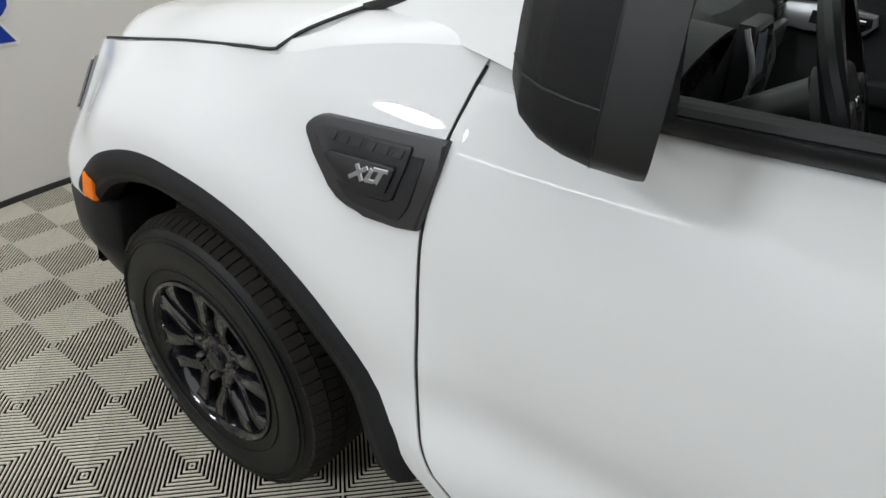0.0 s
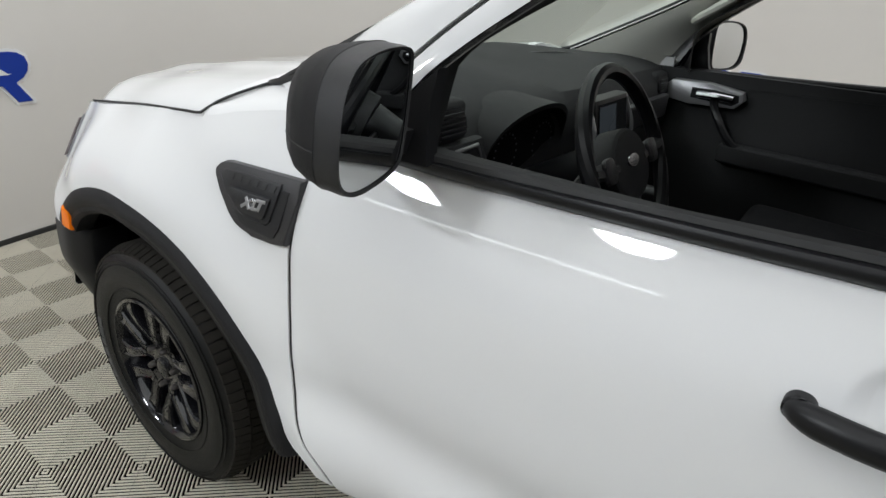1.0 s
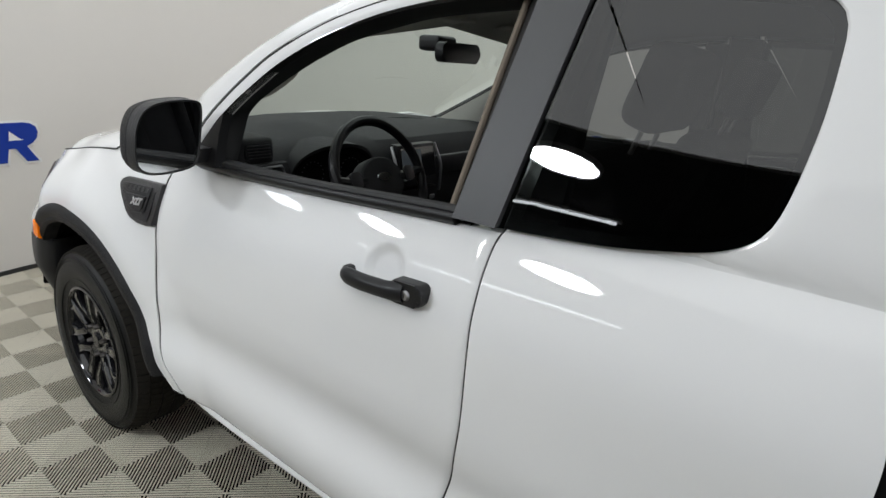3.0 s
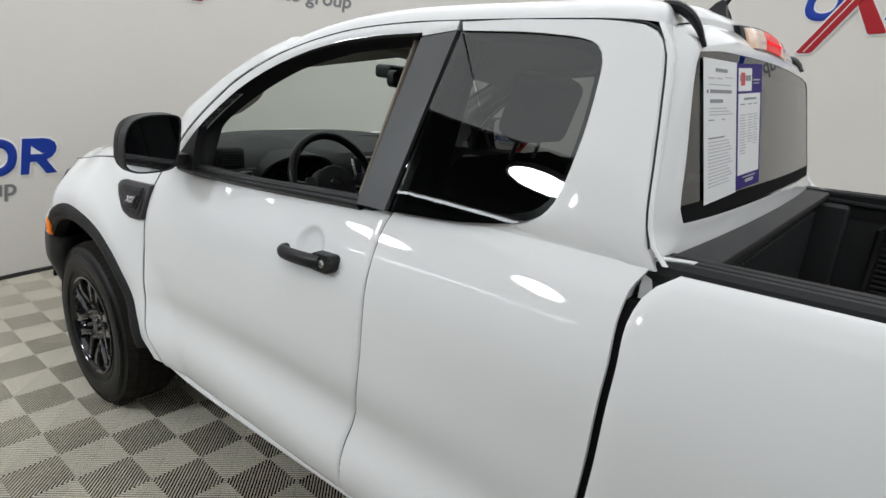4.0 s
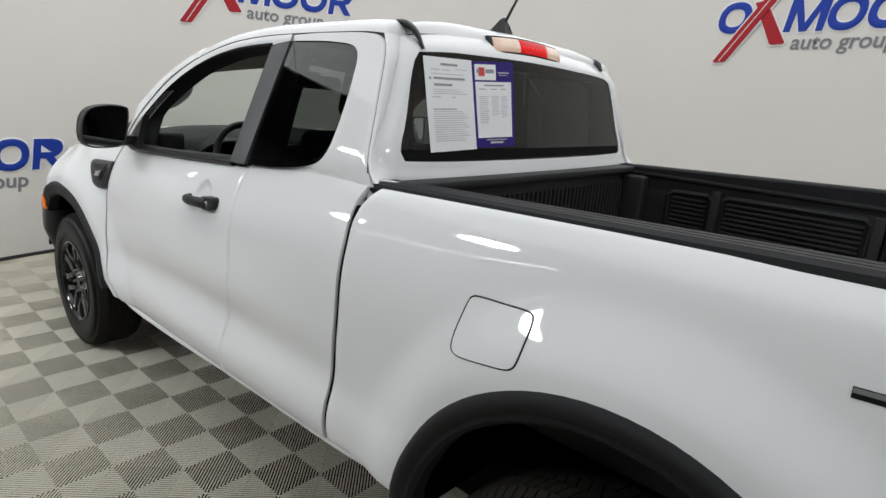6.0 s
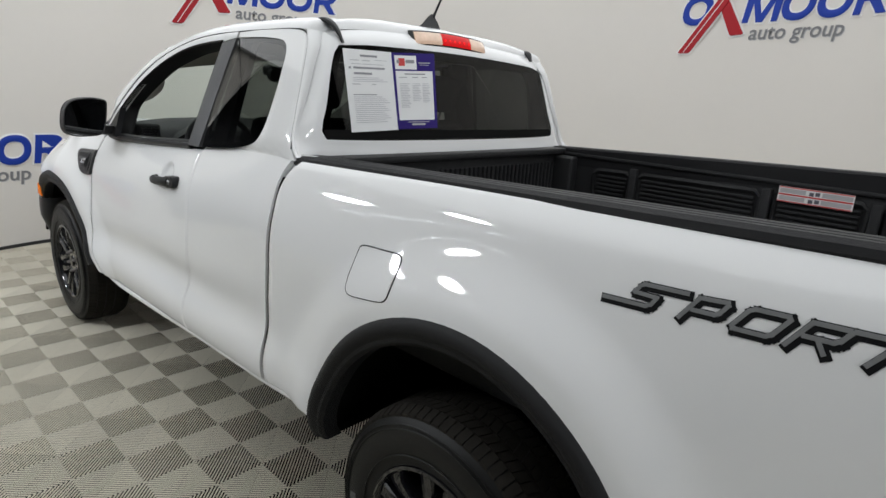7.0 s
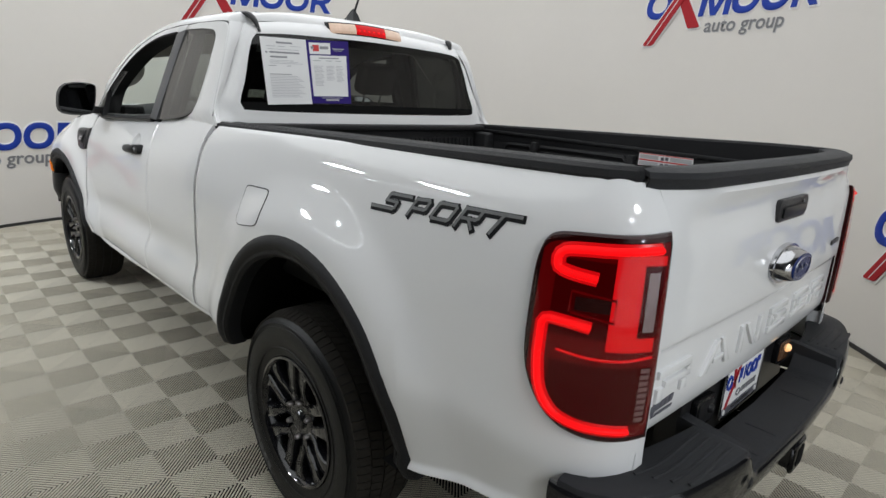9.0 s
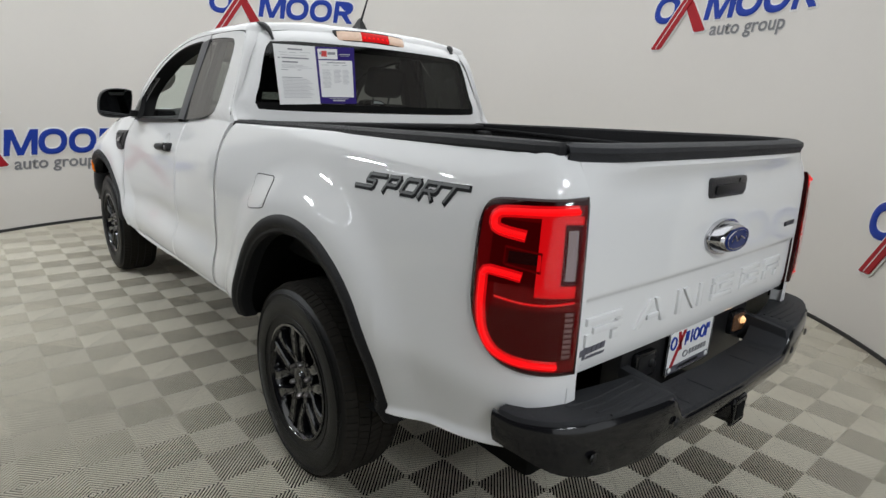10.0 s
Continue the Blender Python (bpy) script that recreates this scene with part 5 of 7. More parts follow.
# ---- tail lamps: (u across the corner, v up) on the body's corner ----
def _arc():
    pts = [Vector((4.142 + 0.203 * i / 80, side_y(4.142 + 0.203 * i / 80, 1.06), 0)) for i in range(81)]
    pts += [Vector((4.3462, side_y(4.345, 1.06) + 0.004, 0))]
    d = [0.0]
    for a, b in zip(pts, pts[1:]):
        d.append(d[-1] + (b - a).length)
    return pts, [q / d[-1] for q in d]


ARC, ARCD = _arc()


def lampp(u, z, off=0.0):
    u = min(1.0, max(0.0, u))
    i = 0
    while i < len(ARC) - 2 and u > ARCD[i + 1]:
        i += 1
    k = (u - ARCD[i]) / (ARCD[i + 1] - ARCD[i])
    p = ARC[i].lerp(ARC[i + 1], k)
    t = (ARC[min(len(ARC) - 1, i + 2)] - ARC[max(0, i - 2)]).normalized()
    n = Vector((t.y, -t.x, 0))
    dy = side_y(min(p.x, 4.345), z) - side_y(min(p.x, 4.345), 1.06)
    return Vector((p.x + tail_x(p.x, z), p.y + dy * (1 - u ** 3), z)) + n * off


LT = spl([(0.0, 1.185), (0.012, 1.215), (0.04, 1.244), (0.09, 1.260), (0.16, 1.267), (0.35, 1.272), (0.7, 1.276), (1.0, 1.282)])
LB = spl([(0.0, 1.055), (0.012, 1.010), (0.04, 0.972), (0.08, 0.945), (0.14, 0.916), (0.25, 0.881), (0.38, 0.859), (0.6, 0.844), (0.85, 0.840), (1.0, 0.840)])
LUS = [0, 0.006, 0.012, 0.025, 0.04, 0.065, 0.09, 0.12, 0.16] + [0.2 + 0.05 * i for i in range(16)] + [0.99, 1.0]


def strip_lamp(pts, w, off, n=24, swell=0.004):
    """A raised ribbon along (u, z) points."""
    c = path3([(a * 0.26, b, 0) for a, b in pts], n)
    def P(u, v):
        i = round(u * n)
        t = (c[min(n, i + 1)] - c[max(0, i - 1)]).normalized()
        q = c[i] + Vector((-t.y, t.x, 0)) * (v - 0.5) * w
        return lampp(q.x / 0.26, q.y, off + swell * math.sin(math.pi * v))
    return sheet([i / n for i in range(n + 1)], steps(6), P)


def patch(u0, u1, lo, hi, off, n=12):
    return sheet([i / n for i in range(n + 1)], steps(6), lambda u, v: lampp(lerp(u0, u1, u), lerp(lo(lerp(u0, u1, u)), hi(lerp(u0, u1, u)), v), off), 0.004, d=(-0.5, 0.7, 0))


def tail_lamp(flip):
    F = (lambda b: mirrored(b)) if flip else (lambda b: b)
    own = part("tail_lamp", F(sheet(LUS, steps(20, 0.01), lambda u, v: lampp(u, lerp(LB(u), LT(u), v), 0.010), 0.05, d=(-0.5, 0.7, 0), soft=0.006)), REDRIM, truck, "red wrap-round tail lamp, lit")
    part("outer_lens", F(sheet([0.05 + 0.92 * i / 24 for i in range(25)], steps(14), lambda u, v: lampp(u, lerp(LB(u) + 0.014, LT(u) - 0.016, v), 0.0112 + 0.004 * math.sin(math.pi * v) ** 0.5), 0.004, d=(-0.5, 0.7, 0))), REDLENS, own)
    part("dark_chamber", F(patch(0.17, 0.60, lambda u: 1.068, lambda u: 1.222, 0.0155)), REDDARK, own)
    part("dark_chamber", F(patch(0.21, 0.93, lambda u: max(0.885, LB(u) + 0.030), lambda u: 1.012, 0.0155)), REDDARK, own)
    part("chamber_frame", F(tube([lampp(a, b, 0.017) for a, b in ((0.30, 1.118), (0.30, 1.160), (0.60, 1.150), (0.60, 1.105), (0.31, 1.117))], 0.0035, 6)), REDLENS, own)
    part("inner_step", F(patch(0.33, 0.57, lambda u: 1.122, lambda u: 1.150, 0.0160, 6)), REDRIM, own)
    for u0, u1, z0, z1 in ((0.57, 0.765, 1.046, 1.222), (0.57, 0.93, 1.222, 1.240), (0.765, 0.90, 1.046, 1.074)):
        part("lit_block", F(patch(u0, u1, lambda u: z0, lambda u: z1, 0.0172 if u0 < 0.6 else 0.0170)), REDMID, own, "glowing red light block")
    part("window_frame", F(patch(0.775, 0.925, lambda u: 1.078, lambda u: 1.218, 0.0162, 6)), REDDARK, own)
    for pts, w, n in (([(0.88, 1.252), (0.6, 1.247), (0.35, 1.243), (0.22, 1.238), (0.17, 1.222), (0.18, 1.204), (0.26, 1.195), (0.46, 1.188)], 0.022, 28), ([(0.46, 1.090), (0.3, 1.096), (0.17, 1.098), (0.125, 1.085), (0.125, 1.03), (0.15, 0.965), (0.22, 0.920), (0.34, 0.892), (0.52, 0.879), (0.80, 0.872)], 0.020, 36)):
        part("led_halo", F(strip_lamp(pts, w * 1.3, 0.0162, n)), REDMID, own)
        part("led_strip", F(strip_lamp(pts, w * 0.85, 0.0172, n, 0.009)), LEDR, own, "bright red light tube")
    part("led_line", F(strip_lamp([(0.25, 1.036), (0.5, 1.028), (0.62, 1.027), (0.90, 1.034)], 0.006, 0.0172)), REDMID, own)
    part("reverse_lamp", F(patch(0.800, 0.885, lambda u: 1.088, lambda u: 1.208, 0.0180, 6)), CLEARL, own, "clear reversing lamp window")
    for k in range(9):
        z = 0.892 + k * 0.0135
        part("flute", F(patch(0.835, 0.905, lambda u: z, lambda u: z + 0.009, 0.0175, 4)), FLUTE, own, "clear fluted lens")
    cov = part("clear_cover", F(sheet([0.02 + 0.96 * i / 30 for i in range(31)], steps(18), lambda u, v: lampp(u, lerp(LB(u) + 0.005, LT(u) - 0.005, v), 0.013 + 0.018 * (math.sin(math.pi * v) * math.sin(math.pi * (u - 0.02) / 0.96)) ** 0.35))), COVERG, own, "clear glossy lamp cover")
    cov.visible_shadow = False


tail_lamp(False)
tail_lamp(True)
# painted jamb below and beside the lamp
both("corner_jamb", sheet(steps(4), steps(10), lambda u, v: (lambda z: Vector((4.332 - 0.006 * u + TAIL_LEAN(z) - 0.03 * max(0.0, (z - 1.26) / 0.12), lerp(0.215, 0.244, u), z)))(lerp(0.80, 1.375, v)), 0.04, d=(-1, 0, 0)), SEAL, truck)
both("corner_jamb", sheet(steps(4), steps(4), lambda u, v: Vector((4.345 - 0.006 * u, lerp(0.218, 0.242, u), lerp(0.66, 0.80, v))), 0.04, d=(-1, 0, 0)), WHITE, truck)

# ---- lettering on the bed side ----
def letter_bars():
    """Letter: start along the bed, width, and strokes in units of the width and the height."""
    return {"S": (3.640, 0.046, [[(1.75, 1.0), (0.10, 1.0), (0.0, 0.9), (0.0, 0.55), (0.95, 0.5), (0.98, 0.14), (0.86, 0.0), (-0.92, 0.0)]]),
            "P": (3.743, 0.048, [[(0.0, -0.10), (0.0, 0.95), (0.9, 1.0), (1.0, 0.88), (1.0, 0.46), (0.9, 0.36), (0.15, 0.36)]]),
            "O": (3.822, 0.060, [[(0.1, 0.0), (0.0, 0.12), (0.0, 0.88), (0.1, 1.0), (0.9, 1.0), (1.0, 0.88), (1.0, 0.12), (0.9, 0.0), (0.08, 0.0)]]),
            "R": (3.908, 0.052, [[(0.0, -0.12), (0.0, 1.0), (0.9, 1.0), (1.0, 0.88), (1.0, 0.52), (0.9, 0.40), (0.15, 0.40)], [(0.5, 0.40), (1.0, -0.14)]]),
            "T": (4.014, 0.052, [[(-1.0, 1.0), (0.90, 1.0)], [(0.06, 0.95), (0.0, -0.14)]])}


def word_on_bed(flip):
    F = (lambda b: mirrored(b)) if flip else (lambda b: b)
    own = None
    for ch, (x0, wide, lines) in letter_bars().items():
        for lay, (w, off, m) in enumerate(((0.0172, 0.0012, DECALB), (0.0072, 0.0026, DECAL))):
            bm = bmesh.new()
            for line in lines:
                pts = []
                for a, b in line:
                    xr = x0 + a * wide + b * 0.026
                    pts.append(Vector((xr + (0.003 if lay == 0 else 0.0), 1.2165 + b * 0.038 + (xr - 3.60) * 0.045 - (0.0035 if lay == 0 else 0.0), 0)))
                for p, q in zip(pts, pts[1:]):
                    t = (q - p).normalized()
                    n = Vector((-t.y, t.x, 0)) * w / 2
                    p2, q2 = p - t * w * 0.42, q + t * w * 0.42
                    k = max(1, int((q2 - p2).length / 0.03))
                    sheet(steps(k), steps(1), lambda u, v: (lambda c: side(c.x, c.y, off + 0.0003 * lay))(p2.lerp(q2, u) + n * (2 * v - 1)), 0.001, bm=bm)
            if flip:
                cx = 3.84
                for v in bm.verts:
                    v.co.x = 2 * cx - v.co.x
                    v.co.y = side_y(v.co.x, v.co.z) - off
            if own is None:
                own = part("side_lettering", F(bm), m, truck, "charcoal block lettering with a black outline", fix=True)
            else:
                part("letter_edge" if lay == 0 else "letter_face", F(bm), m, own)


word_on_bed(False)
word_on_bed(True)

# ---- rear bumper ----
HALF = path3([(0.0, 4.500), (0.43, 4.486), (0.60, 4.462), (0.72, 4.432), (0.79, 4.395), (0.835, 4.345), (0.855, 4.30), (0.860, 4.255)], 52)
EDGE = [(-p[0], p[1]) for p in HALF[:0:-1]] + [(p[0], p[1]) for p in HALF]     # across, along


def bump_plan(y):
    """Rear edge of the bumper by its width."""
    return spl([(p[0], p[1]) for p in HALF])(abs(y - YC))


bump_low = spl([(0.0, 0.598), (0.36, 0.598), (0.42, 0.600), (0.50, 0.582), (0.66, 0.585), (0.78, 0.605), (0.86, 0.650)])
bump_high = spl([(0.0, 0.672), (0.34, 0.674), (0.375, 0.690), (0.40, 0.735), (0.43, 0.752), (0.80, 0.752), (0.86, 0.748)])


def bump_top(y):
    return bump_high(abs(y - YC))


NB = len(EDGE) - 1


def bump_normal(i):
    a, b = Vector(EDGE[max(0, i - 1)]), Vector(EDGE[min(NB, i + 1)])
    t = (b - a).normalized()
    return Vector((-t.y, t.x))     # across, along


def bump_at(i, out, z):
    s, x = EDGE[i]
    n = bump_normal(i)
    return Vector((x + n.y * out, YC + s + n.x * out, z))


def bump_skin(u, v):
    i = round(u * NB)
    a = abs(EDGE[i][0])
    prof = [(-0.060, 0.0), (-0.028, -0.004), (-0.010, 0.010), (-0.003, 0.26), (0.002, 0.55), (0.003, 0.82), (0.0, 0.95), (-0.006, 1.0)]
    o, k = prof[round(v * 7)]
    return bump_at(i, o, lerp(bump_low(a), bump_high(a) - 0.006, k))


bumper = part("rear_bumper", sheet(steps(NB), steps(7), bump_skin, 0.02, d=(-1, 0, 0)), GLOSSB, truck, "black rear step bumper with grey tread pads", angle=0.9)


def step_pad(u, v):
    i = round(u * NB)
    a = abs(EDGE[i][0])
    wide = 0.138 if a < 0.72 else lerp(0.138, 0.05, min(1.0, (a - 0.72) / 0.14))
    prof = [(1.0, 0.0), (0.55, 0.002), (0.2, 0.002), (0.07, 0.0), (0.045, -0.004), (0.035, -0.012)]
    o, dz = prof[round(v * 5)]
    return bump_at(i, -wide * o, bump_high(a) + 0.004 + dz)


part("step_pad", sheet(steps(NB), steps(5), step_pad, 0.02, d=(0, 0, -1)), PLASTG, bumper, "dark grey textured step pad")
for sgn in (-1, 1):
    for k in range(4):
        x = 4.372 + 0.026 * k
        ys = [YC + sgn * (0.45 + (0.27 - 0.02 * k) * i / 8) for i in range(9)]
        part("tread_rib", tube([(x - 0.10 * max(0, (abs(y - YC) - 0.60) / 0.28) ** 2, y, bump_top(y) + 0.0065) for y in ys], 0.005, 6, flat=0.6), PLASTG, bumper)
for y in (0.64, 0.78, 1.08, 1.22):
    part("tread_rib", tube([(4.39 + 0.08 * i / 4, y, 0.679) for i in range(5)], 0.004, 6, flat=0.6), PLASTG, bumper)
for y in (0.22, 0.52, 2 * YC - 0.52, 2 * YC - 0.22):
    sen = part("parking_sensor", lathe([(0.0, 0.004), (0.009, 0.004), (0.011, 0.0), (0.013, 0.002), (0.015, 0.0)], 20, Matrix.Translation((bump_plan(y) + 0.008, y, 0.672 if y in (0.52, 2 * YC - 0.52) else 0.655)) @ pose(0, 0, 0, 0, 90)), SATIN, bumper)
# recess behind the step with plate and lamps
recess = part("plate_recess", box(4.25, 4.315, YC - 0.42, YC + 0.42, 0.62, 0.83, 0.01), SATIN, bumper)
for sgn in (-1, 1):
    y = YC + sgn * 0.315
    l = part("plate_lamp", prism(rrect(0.105, 0.085, 0.012), lambda a, b: (4.316 + 0.04 * (a + 0.05), y + a, 0.748 + b), lambda a, b: (4.332 + 0.04 * (a + 0.05), y + a, 0.748 + b), 0.003), GLOSSB, bumper)
    part("lens", prism(rrect(0.082, 0.064, 0.010), lambda a, b: (4.332 + 0.04 * (a + 0.05), y + a, 0.748 + b), lambda a, b: (4.335 + 0.04 * (a + 0.05), y + a, 0.748 + b), 0.002), AMBERD if sgn > 0 else SATIN, l)
    part("bulb", lathe([(0.0, 0.014), (0.010, 0.010), (0.015, 0.0), (0.0, -0.002)], 16, Matrix.Translation((4.338, y + 0.022, 0.752)) @ pose(0, 0, 0, 0, 90)), BULB if sgn > 0 else SATIN, l, "warm bulb" if sgn > 0 else "")
    part("cheek", prism([(4.30, 0.66), (4.47, 0.675), (4.485, 0.70), (4.47, 0.745), (4.30, 0.765)], lambda x, z: (x, YC + sgn * 0.385, z), lambda x, z: (x, YC + sgn * 0.42, z), 0.008), PLASTG, bumper)
plate = thing("licence_plate", (4.33, 0.90, 0.66), "white dealer plate with coloured bars in a black frame", "licence plate")
PX, PY, PZ = 4.326, 0.895, 0.742
part("sheet_metal", prism(rrect(0.290, 0.150, 0.010), lambda a, b: (PX, PY + a, PZ + b), lambda a, b: (PX + 0.003, PY + a, PZ + b)), HALO, plate)
part("frame", tube([(PX + 0.004, PY + a, PZ + b) for a, b in rrect(0.290, 0.150, 0.012)], 0.003, 6, closed=True), CHROME, plate)


def pl(a0, a1, b0, b1, s=0.0):
    return prism([(a0, b0), (a1, b0), (a1 + s, b1), (a0 + s, b1)], lambda a, b: (PX + 0.003, PY + a, PZ + b), lambda a, b: (PX + 0.0048, PY + a, PZ + b))


part("red_bar", pl(-0.128, -0.110, -0.06, 0.066, 0.07), REDP, plate, "slanting red bar")
part("red_bar", pl(-0.072, -0.056, 0.0, 0.066, -0.02), REDP, plate, "slanting red bar")


def pring(cx, cz, rx, rz, w):
    return tube([(PX + 0.0045, PY + cx + rx * math.cos(2 * math.pi * k / 28), PZ + cz + rz * math.sin(2 * math.pi * k / 28)) for k in range(28)], w, 6, closed=True)


for a in (-0.115, 0.032, 0.074):
    part("blue_ring", pring(a, 0.033, 0.016, 0.020, 0.0036), BLUEP, plate, "dark blue ring")
part("blue_bar", pl(-0.040, -0.032, 0.010, 0.056), BLUEP, plate)
part("blue_bar", pl(-0.002, 0.006, 0.010, 0.056), BLUEP, plate)
part("blue_bar", pl(-0.030, -0.018, 0.022, 0.056, 0.0), BLUEP, plate)
part("blue_bar", pl(0.098, 0.107, 0.010, 0.056), BLUEP, plate)
part("blue_bar", pl(0.108, 0.122, 0.036, 0.056), BLUEP, plate)
part("grey_ring", pring(-0.028, -0.022, 0.015, 0.010, 0.002), GREYP, plate)
for k in range(6):
    part("grey_bar", pl(0.0 + 0.020 * k, 0.013 + 0.020 * k, -0.031, -0.013), GREYP, plate)
part("name_bar", pl(-0.135, 0.135, -0.072, -0.048), INKD, plate)
part("name_bar", pl(-0.07, 0.07, -0.064, -0.056), HALO, plate)
for a in (-0.122, 0.122):
    part("bolt", lathe([(0.0, 0.003), (0.008, 0.002), (0.009, 0.0)], 14, Matrix.Translation((PX + 0.005, PY + a, PZ - 0.058)) @ pose(0, 0, 0, 0, 90)), HALO, plate)
# tow hitch
hitch = part("tow_receiver", box(4.30, 4.505, YC - 0.039, YC + 0.039, 0.535, 0.613, 0.006), GLOSSB, truck, "square black tow hitch receiver")
part("mouth", box(4.503, 4.508, YC - 0.027, YC + 0.027, 0.547, 0.601, 0.002), DARK, hitch)
part("collar", tube([(4.497, YC + a, 0.574 + b) for a, b in rrect(0.088, 0.088, 0.012)], 0.007, 6, closed=True), GLOSSB, hitch)
part("cross_tube", box(4.24, 4.32, 0.35, 2 * YC - 0.35, 0.50, 0.585, 0.02), DARK, truck)

# ---- wheels ----
def wheel(cx, flip, turn):
    """Tyre, rim with six split spokes, nuts and cap; axis along y."""
    F = (lambda b: mirrored(b)) if flip else (lambda b: b)
    yo, yi, cz = 0.024, 0.270, 0.386
    W = Matrix.Translation((cx, 0, cz)) @ pose(0, 0, 0, -90) @ Matrix.Diagonal((1.034, 1.034, 1, 1))
    ty = [(0.222, yo + 0.014), (0.228, yo + 0.006), (0.245, yo + 0.004), (0.262, yo - 0.002), (0.285, yo - 0.006), (0.310, yo - 0.005), (0.330, yo + 0.001), (0.336, yo + 0.002), (0.340, yo + 0.006), (0.352, yo + 0.012), (0.362, yo + 0.022), (0.368, yo + 0.034), (0.371, yo + 0.08), (0.371, yi - 0.08), (0.368, yi - 0.034), (0.362, yi - 0.022), (0.34, yi - 0.006), (0.30, yi + 0.004), (0.24, yi - 0.004), (0.222, yi - 0.014)]
    own = part("wheel", F(lathe(ty, 96, W)), RUBBER, truck, "dark alloy wheel with a black all-terrain tyre")
    bm = bmesh.new()
    n = 84
    rows = [(yo + 0.012, yo + 0.051, 0.0), (yo + 0.055, yo + 0.098, 0.4), (yo + 0.104, yo + 0.149, 0.1), (yo + 0.155, yo + 0.198, 0.6), (yo + 0.202, yo + 0.240, 0.2)]
    for k in range(n):
        for r, (ya, yb, ph) in enumerate(rows):
            a0 = 2 * math.pi * (k + ph) / n
            a1 = a0 + 2 * math.pi / n * (0.86 if r in (1, 2, 3) else 0.84)
            sk = 0.012 if r in (1, 3) else (-0.010 if r == 2 else 0.0)
            ra = 0.371 if r not in (0, 4) else 0.0
            vs = []
            for y, s in ((ya, 0), (yb, 1)):
                for a in (a0 + sk * s / 0.37, a1 + sk * s / 0.37):
                    outer_edge = (r == 0 and s == 0) or (r == 4 and s == 1)
                    lo_r, hi_r = (0.354, 0.362) if outer_edge else (0.366, 0.377)
                    for rad in (lo_r, hi_r):
                        vs.append(bm.verts.new(W @ Vector((rad * math.cos(a), rad * math.sin(a), y))))
            for q in ((1, 3, 7, 5), (0, 1, 5, 4), (2, 6, 7, 3), (0, 2, 3, 1), (4, 5, 7, 6)):
                bm.faces.new([vs[i] for i in q])
    part("tread", F(bm), TREAD, own, "chunky tread blocks")
    for r, d in ((0.338, 0.0005), (0.327, -0.0025), (0.256, -0.0015)):
        part("sidewall_ridge", F(tube([W @ Vector((r * math.cos(q), r * math.sin(q), yo + d)) for q in (2 * math.pi * k / 72 for k in range(72))], 0.0022, 5, closed=True)), RUBBER, own)
    # raised sidewall marks, plain bars
    for k in range(9):
        a = radians(118 + 7.2 * k + turn)
        ca, sa = math.cos(a), math.sin(a)
        part("sidewall_mark", F(prism([(0.286, -0.011), (0.310, -0.013), (0.310, 0.011), (0.286, 0.013)], lambda p, q: W @ Vector((p * ca - q * sa, p * sa + q * ca, yo - 0.004)), lambda p, q: W @ Vector((p * ca - q * sa, p * sa + q * ca, yo - 0.0085)), 0.001, 1)), LETTER, own)
    rim = part("rim", F(lathe([(0.218, yo + 0.024), (0.226, yo + 0.010), (0.224, yo + 0.002), (0.216, yo + 0.000), (0.209, yo + 0.008), (0.203, yo + 0.028), (0.196, yo + 0.075), (0.190, yo + 0.20)], 72, W)), RIM, own, "dark grey metallic alloy rim")
    part("brake_disc", F(lathe([(0.06, yo + 0.125), (0.155, yo + 0.125), (0.155, yo + 0.145), (0.06, yo + 0.145)], 48, W)), STEEL, own)
    part("barrel_back", F(lathe([(0.0, yo + 0.20), (0.19, yo + 0.20), (0.19, yo + 0.17)], 40, W)), DARK, own)

    def arm(a, pr):
        """A bar over (radius, sideways, half width, depth) stations, with a flat face and sloped flanks."""
        ca, sa = math.cos(a), math.sin(a)
        bm = bmesh.new()
        rings = []
        for r, t, w, h in pr:
            sec = [(-w - 0.007, h + 0.055), (-w, h + 0.006), (-w + 0.004, h), (-w * 0.55, h + 0.003), (w * 0.55, h + 0.003), (w - 0.004, h), (w, h + 0.006), (w + 0.007, h + 0.055)]
            rings.append([bm.verts.new(W @ Vector((r * ca - (t + s) * sa, r * sa + (t + s) * ca, yo + d))) for s, d in sec])
        for A0, B0 in zip(rings, rings[1:]):
            for i in range(7):
                bm.faces.new((A0[i], B0[i], B0[i + 1], A0[i + 1]))
        return bm
    for k in range(6):
        a = radians(60 * k + turn)
        part("spoke", F(arm(a, [(0.045, 0.0, 0.022, 0.036), (0.078, 0.0, 0.021, 0.026), (0.104, 0.0, 0.023, 0.019), (0.118, 0.0, 0.020, 0.020)])), RIM, rim, angle=0.35)
        for s in (-1, 1):
            part("spoke_arm", F(arm(a, [(0.088, s * 0.011, 0.0155, 0.0215), (0.116, s * 0.026, 0.0180, 0.015), (0.140, s * 0.045, 0.0195, 0.010), (0.178, s * 0.061, 0.0230, 0.007), (0.214, s * 0.066, 0.0290, 0.012)])), RIM, rim, angle=0.35)
    part("hub", F(lathe([(0.0, yo + 0.030), (0.030, yo + 0.030), (0.034, yo + 0.034), (0.050, yo + 0.030), (0.078, yo + 0.036), (0.084, yo + 0.05), (0.084, yo + 0.12)], 48, W)), RIM, rim)
    part("centre_cap", F(lathe([(0.0, yo + 0.019), (0.026, yo + 0.021), (0.031, yo + 0.026), (0.032, yo + 0.034)], 32, W)), GLOSSB, rim)
    for k in range(6):
        a = radians(60 * k + 30 + turn)
